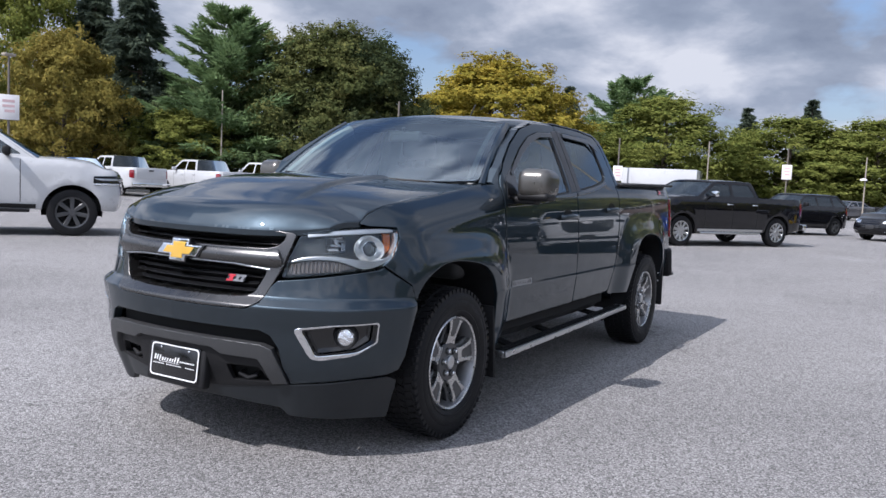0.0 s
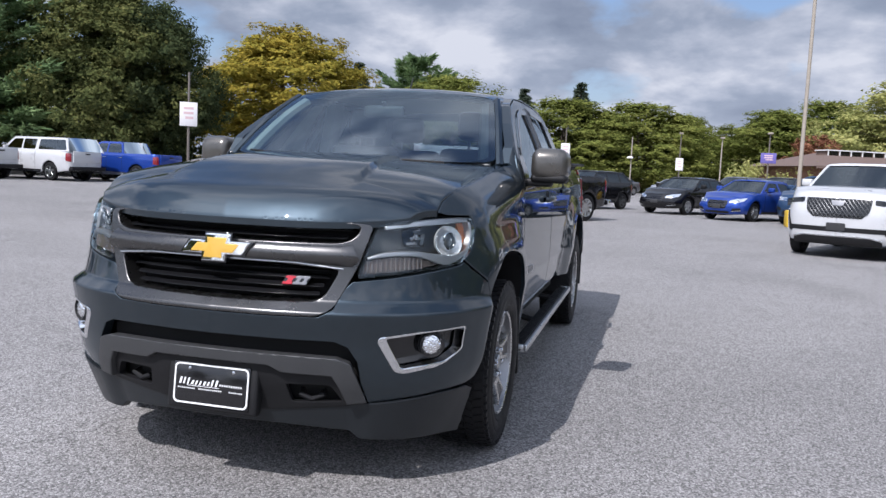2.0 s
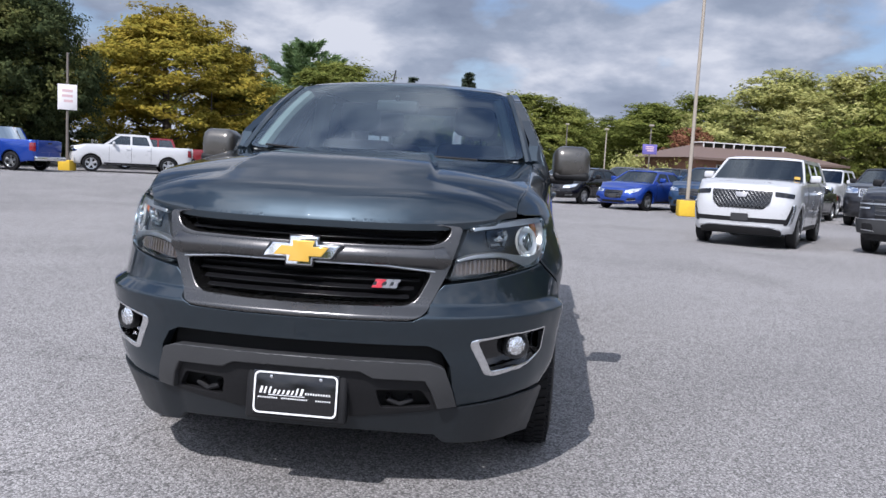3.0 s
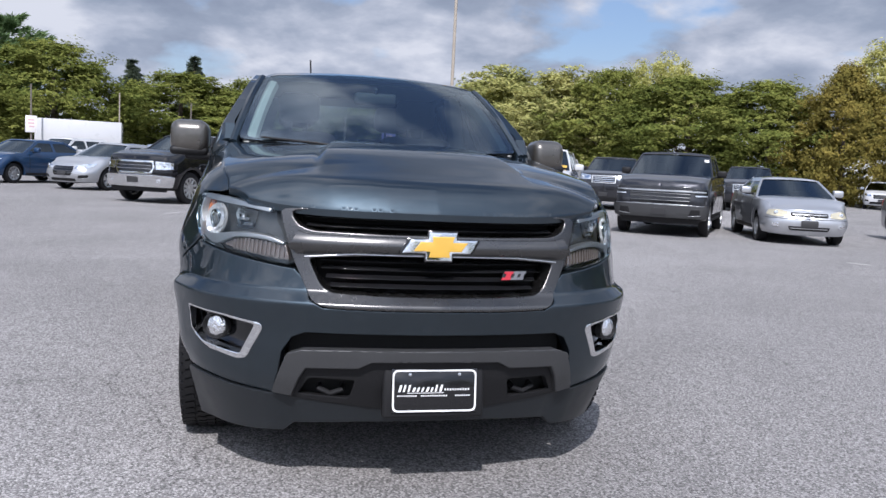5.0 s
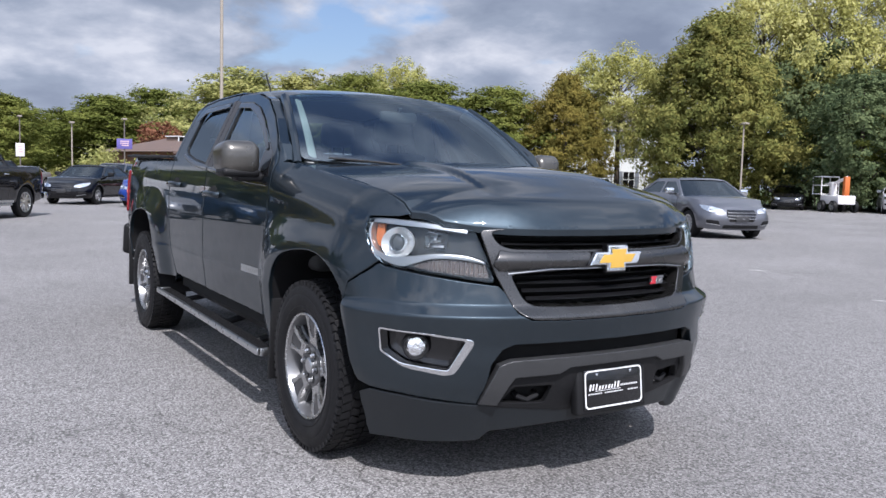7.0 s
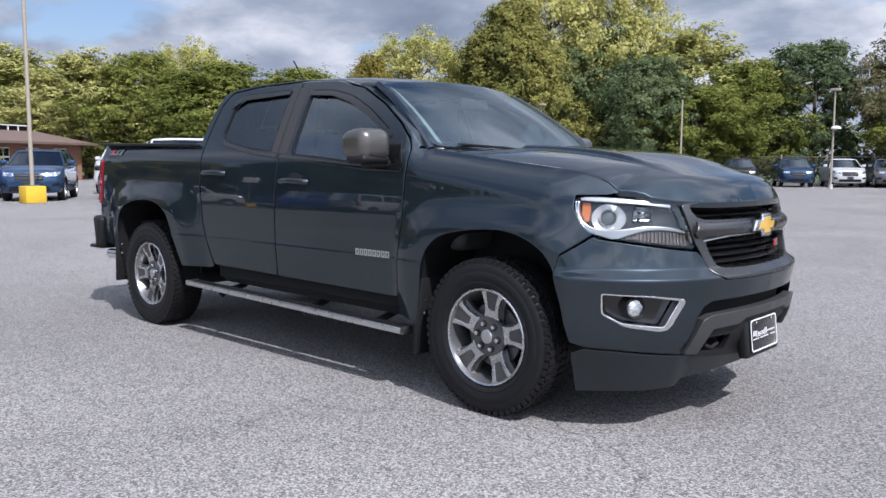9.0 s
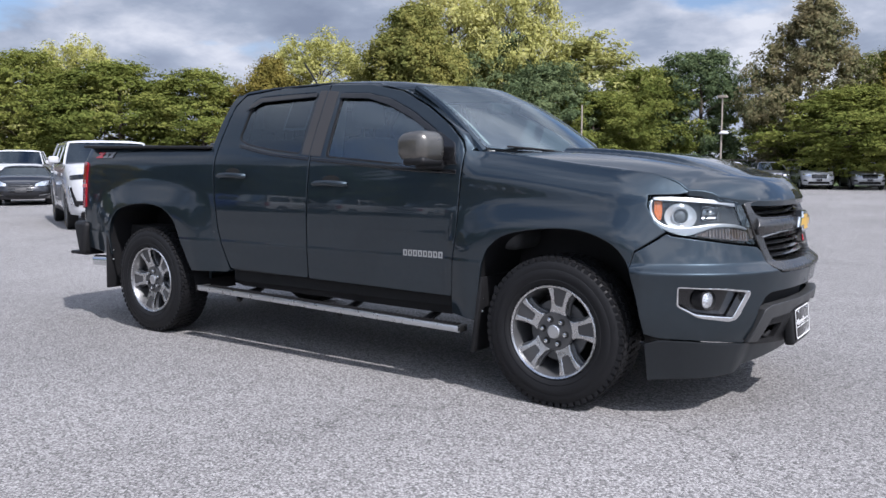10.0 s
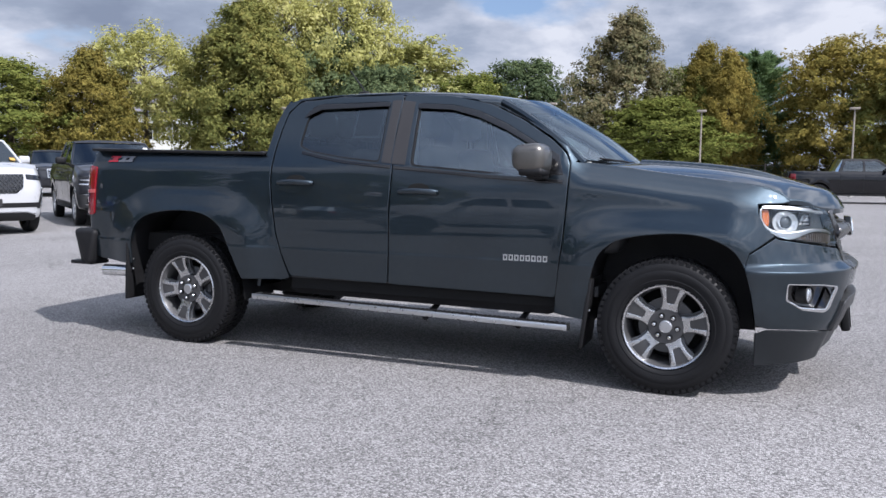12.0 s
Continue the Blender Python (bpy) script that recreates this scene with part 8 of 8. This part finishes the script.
light_pole(4.5, 44.4, 4.8, mat=POLE_LIGHT)


def fence():
    line = [(-46, 41.5), (-34, 43.6), (-22, 47.2), (-12, 50.6), (0, 54.4), (16, 53.5), (34, 53)]
    F = thing("chain_link_fence", "black chain-link fence with steel posts behind the far row", "fence", kind="")
    for (x0, y0), (x1, y1) in zip(line, line[1:]):
        a, b = Vector((x0, y0, 0)), Vector((x1, y1, 0))
        n = max(1, round((b - a).length / 3.0))
        for i in range(n):
            p, q = a.lerp(b, i / n), a.lerp(b, (i + 1) / n)
            bm = bmesh.new()
            tube(bm, p, p + Vector((0, 0, 1.9)), 0.045, n=8)
            ball(bm, p + Vector((0, 0, 1.92)), 0.05, u=8, v=6)
            part("post", bm, POLE_LIGHT, F)
            bm = bmesh.new()
            tube(bm, p + Vector((0, 0, 1.8)), q + Vector((0, 0, 1.8)), 0.025, n=6)
            part("rail", bm, POLE, F)
            # woven wires, leaning both ways
            bm = bmesh.new()
            k = 16
            for j in range(-8, k):
                for s in (0, 1):
                    t0, t1 = j / k, (j + 8) / k
                    za, zb2 = (0.05, 1.75) if s else (1.75, 0.05)
                    c0, c1 = max(t0, 0), min(t1, 1)
                    if c1 <= c0:
                        continue
                    f0, f1 = (c0 - t0) / (t1 - t0), (c1 - t0) / (t1 - t0)
                    u0, u1 = p.lerp(q, c0), p.lerp(q, c1)
                    u0.z, u1.z = za + (zb2 - za) * f0, za + (zb2 - za) * f1
                    tube(bm, u0, u1, 0.012, n=3, caps=False)
            part("wire_mesh", bm, BLACK, F)


fence()


def brick_building():
    B = thing("brick_building", "low brick building with a brown hipped roof", "building", m=pose(-63, 22.8, 0, 0, 0, -68))
    x0, x1 = 2.2, 13.5
    bm = bmesh.new()
    box(bm, (x0, -4, 0), (x1, 4, 2.7))
    part("wall", bm, BRICK, B, "red-brown brick wall")
    bm = bmesh.new()
    lo = [(x0 - 0.7, -4.8, 2.7), (x1 + 0.7, -4.8, 2.7), (x1 + 0.7, 4.8, 2.7), (x0 - 0.7, 4.8, 2.7)]
    hi = [(x0 + 3.2, 0, 4.0), (x1 - 3.2, 0, 4.0)]
    vs = [bm.verts.new(p) for p in lo + hi]
    for f in ((0, 1, 5, 4), (1, 2, 5), (2, 3, 4, 5), (3, 0, 4), (3, 2, 1, 0)):
        bm.faces.new([vs[i] for i in f])
    part("roof", bm, SHINGLE, B, "brown shingle hipped roof", 10)
    bm = bmesh.new()
    box(bm, (x0 - 0.75, 4.8, 2.56), (x1 + 0.75, 4.93, 2.72))
    part("gutter", bm, SHINGLE, B, "brown gutter")
    # a long glazed monitor along the ridge
    bm = bmesh.new()
    box(bm, (x0 + 2.4, 0.2, 3.45), (x1 - 2.0, 1.6, 3.88))
    top = part("roof_monitor", bm, SHINGLE, B, "brown roof monitor with pale trim")
    bm = bmesh.new()
    box(bm, (x0 + 2.3, 0.15, 3.88), (x1 - 1.9, 1.68, 3.95))
    box(bm, (x0 + 2.4, 1.6, 3.45), (x1 - 2.0, 1.66, 3.53))
    for k in range(9):
        a = x0 + 2.45 + k * 0.85
        box(bm, (a, 1.6, 3.53), (a + 0.07, 1.65, 3.88))
    part("trim", bm, SIDING, top, "pale painted trim")
    for k in range(8):
        a = x0 + 2.6 + k * 0.85
        bm = bmesh.new()
        box(bm, (a, 1.58, 3.55), (a + 0.68, 1.63, 3.86))
        part("pane", bm, GLOSSBLACK, top)
    for x in (4.2, 6.6, 9.0, 11.4):
        bm = bmesh.new()
        box(bm, (x - 0.5, 3.98, 0.7), (x + 0.5, 4.06, 2.3))
        win = part("window", bm, SIDING, B, "pale framed window")
        for dx in (-0.24, 0.24):
            for z0, z1 in ((0.78, 1.6), (1.72, 2.22)):
                bm = bmesh.new()
                box(bm, (x + dx - 0.19, 4.05, z0), (x + dx + 0.19, 4.09, z1))
                part("pane", bm, GLOSSBLACK, win)


brick_building()


SHUTTER = material("grey_shutter_paint", (0.16, 0.17, 0.19), 0.7, vary=0.1)


def white_house():
    Hs = thing("house", "white sided house behind the trees", "house", m=pose(-58, 57, 0, 0, 0, 42))
    bm = bmesh.new()
    box(bm, (-6, -4, 0), (6, 4, 6.4))
    part("wall", bm, SIDING, Hs, "white siding wall")
    bm = bmesh.new()
    pts = [(-6.4, -4.4, 6.4), (6.4, -4.4, 6.4), (6.4, 4.4, 6.4), (-6.4, 4.4, 6.4), (-6.4, 0, 9.6), (6.4, 0, 9.6)]
    vs = [bm.verts.new(p) for p in pts]
    for f in ((0, 1, 5, 4), (2, 3, 4, 5), (1, 2, 5), (3, 0, 4), (3, 2, 1, 0)):
        bm.faces.new([vs[i] for i in f])
    part("roof", bm, material("grey_roof_shingles", (0.16, 0.15, 0.17), 0.9, vary=0.2, scale=3), Hs, "grey shingle gable roof", 10)
    for x in (-4.4, -1.5, 1.5, 4.4):
        for z in (1.0, 3.9):
            bm = bmesh.new()
            box(bm, (x - 0.5, -4.05, z), (x + 0.5, -3.98, z + 1.5))
            win = part("window", bm, GLOSSBLACK, Hs, "dark window")
            bm = bmesh.new()
            box(bm, (x - 0.55, -4.08, z + 0.72), (x + 0.55, -4.04, z + 0.78))
            box(bm, (x - 0.03, -4.08, z), (x + 0.03, -4.04, z + 1.5))
            part("window_bar", bm, SIDING, win)
            for dx in (-0.78, 0.78):
                bm = bmesh.new()
                box(bm, (x + dx - 0.2, -4.05, z - 0.04), (x + dx + 0.2, -3.99, z + 1.54))
                part("shutter", bm, SHUTTER, Hs, "grey shutter")


white_house()


def box_trailer():
    B = thing("box_trailer", "white box truck body parked behind the cars", "truck", m=pose(-41.5, -8.9, 0, 0, 0, 96))
    bm = bmesh.new()
    box(bm, (-2.6, -1.2, 0.95), (1.4, 1.2, 2.65), 0.03, 2)
    part("cargo_box", bm, BODY_PAINT["white"], B, "white cargo box")
    bm = bmesh.new()
    box(bm, (-2.62, -1.22, 0.85), (1.42, 1.22, 0.95), 0.01)
    part("frame", bm, BLACK, B)
    for x in (-1.6, 0.7):
        for s in (1, -1):
            car_wheel(B, 0.42, x, s, 1.0, (5, 0.05), CHROME_DULL)


box_trailer()


def lift_machine():
    L = thing("boom_lift", "white and orange towable boom lift by the fence", "lift", m=pose(-23.6, 40.9, 0, 0, 0, -30))
    bm = bmesh.new()
    box(bm, (-1.1, -0.5, 0.45), (0.9, 0.5, 0.95), 0.05)
    part("base", bm, SIGN_WHITE, L, "dusty white chassis")
    for x, z0, z1 in ((-0.6, 0.9, 1.7), (0.75, 0.9, 2.0)):
        bm = bmesh.new()
        box(bm, (x - 0.12, -0.14, z0), (x + 0.12, 0.14, z1), 0.02)
        part("mast", bm, ORANGE if x > 0 else SIGN_WHITE, L)
    bm = pipe([(0.8, 0, 1.95), (-0.4, 0, 1.65), (-1.5, 0, 1.55)], 0.09, 8)
    part("boom", bm, SIGN_WHITE, L, "white boom arm")
    for z in (1.0, 1.5, 2.0):
        part("basket_rail", pipe([(-2.0, -0.5, z), (-1.0, -0.5, z), (-1.0, 0.5, z), (-2.0, 0.5, z), (-2.0, -0.5, z)], 0.03, 6), SIGN_WHITE, L)
    for x, y in ((-2.0, -0.5), (-1.0, -0.5), (-1.0, 0.5), (-2.0, 0.5)):
        part("basket_post", pipe([(x, y, 0.95), (x, y, 2.02)], 0.03, 6), SIGN_WHITE, L)
    for x in (-0.7, 0.6):
        for s in (1, -1):
            car_wheel(L, 0.33, x, s, 0.6, (5, 0.05), CHROME_DULL)


lift_machine()
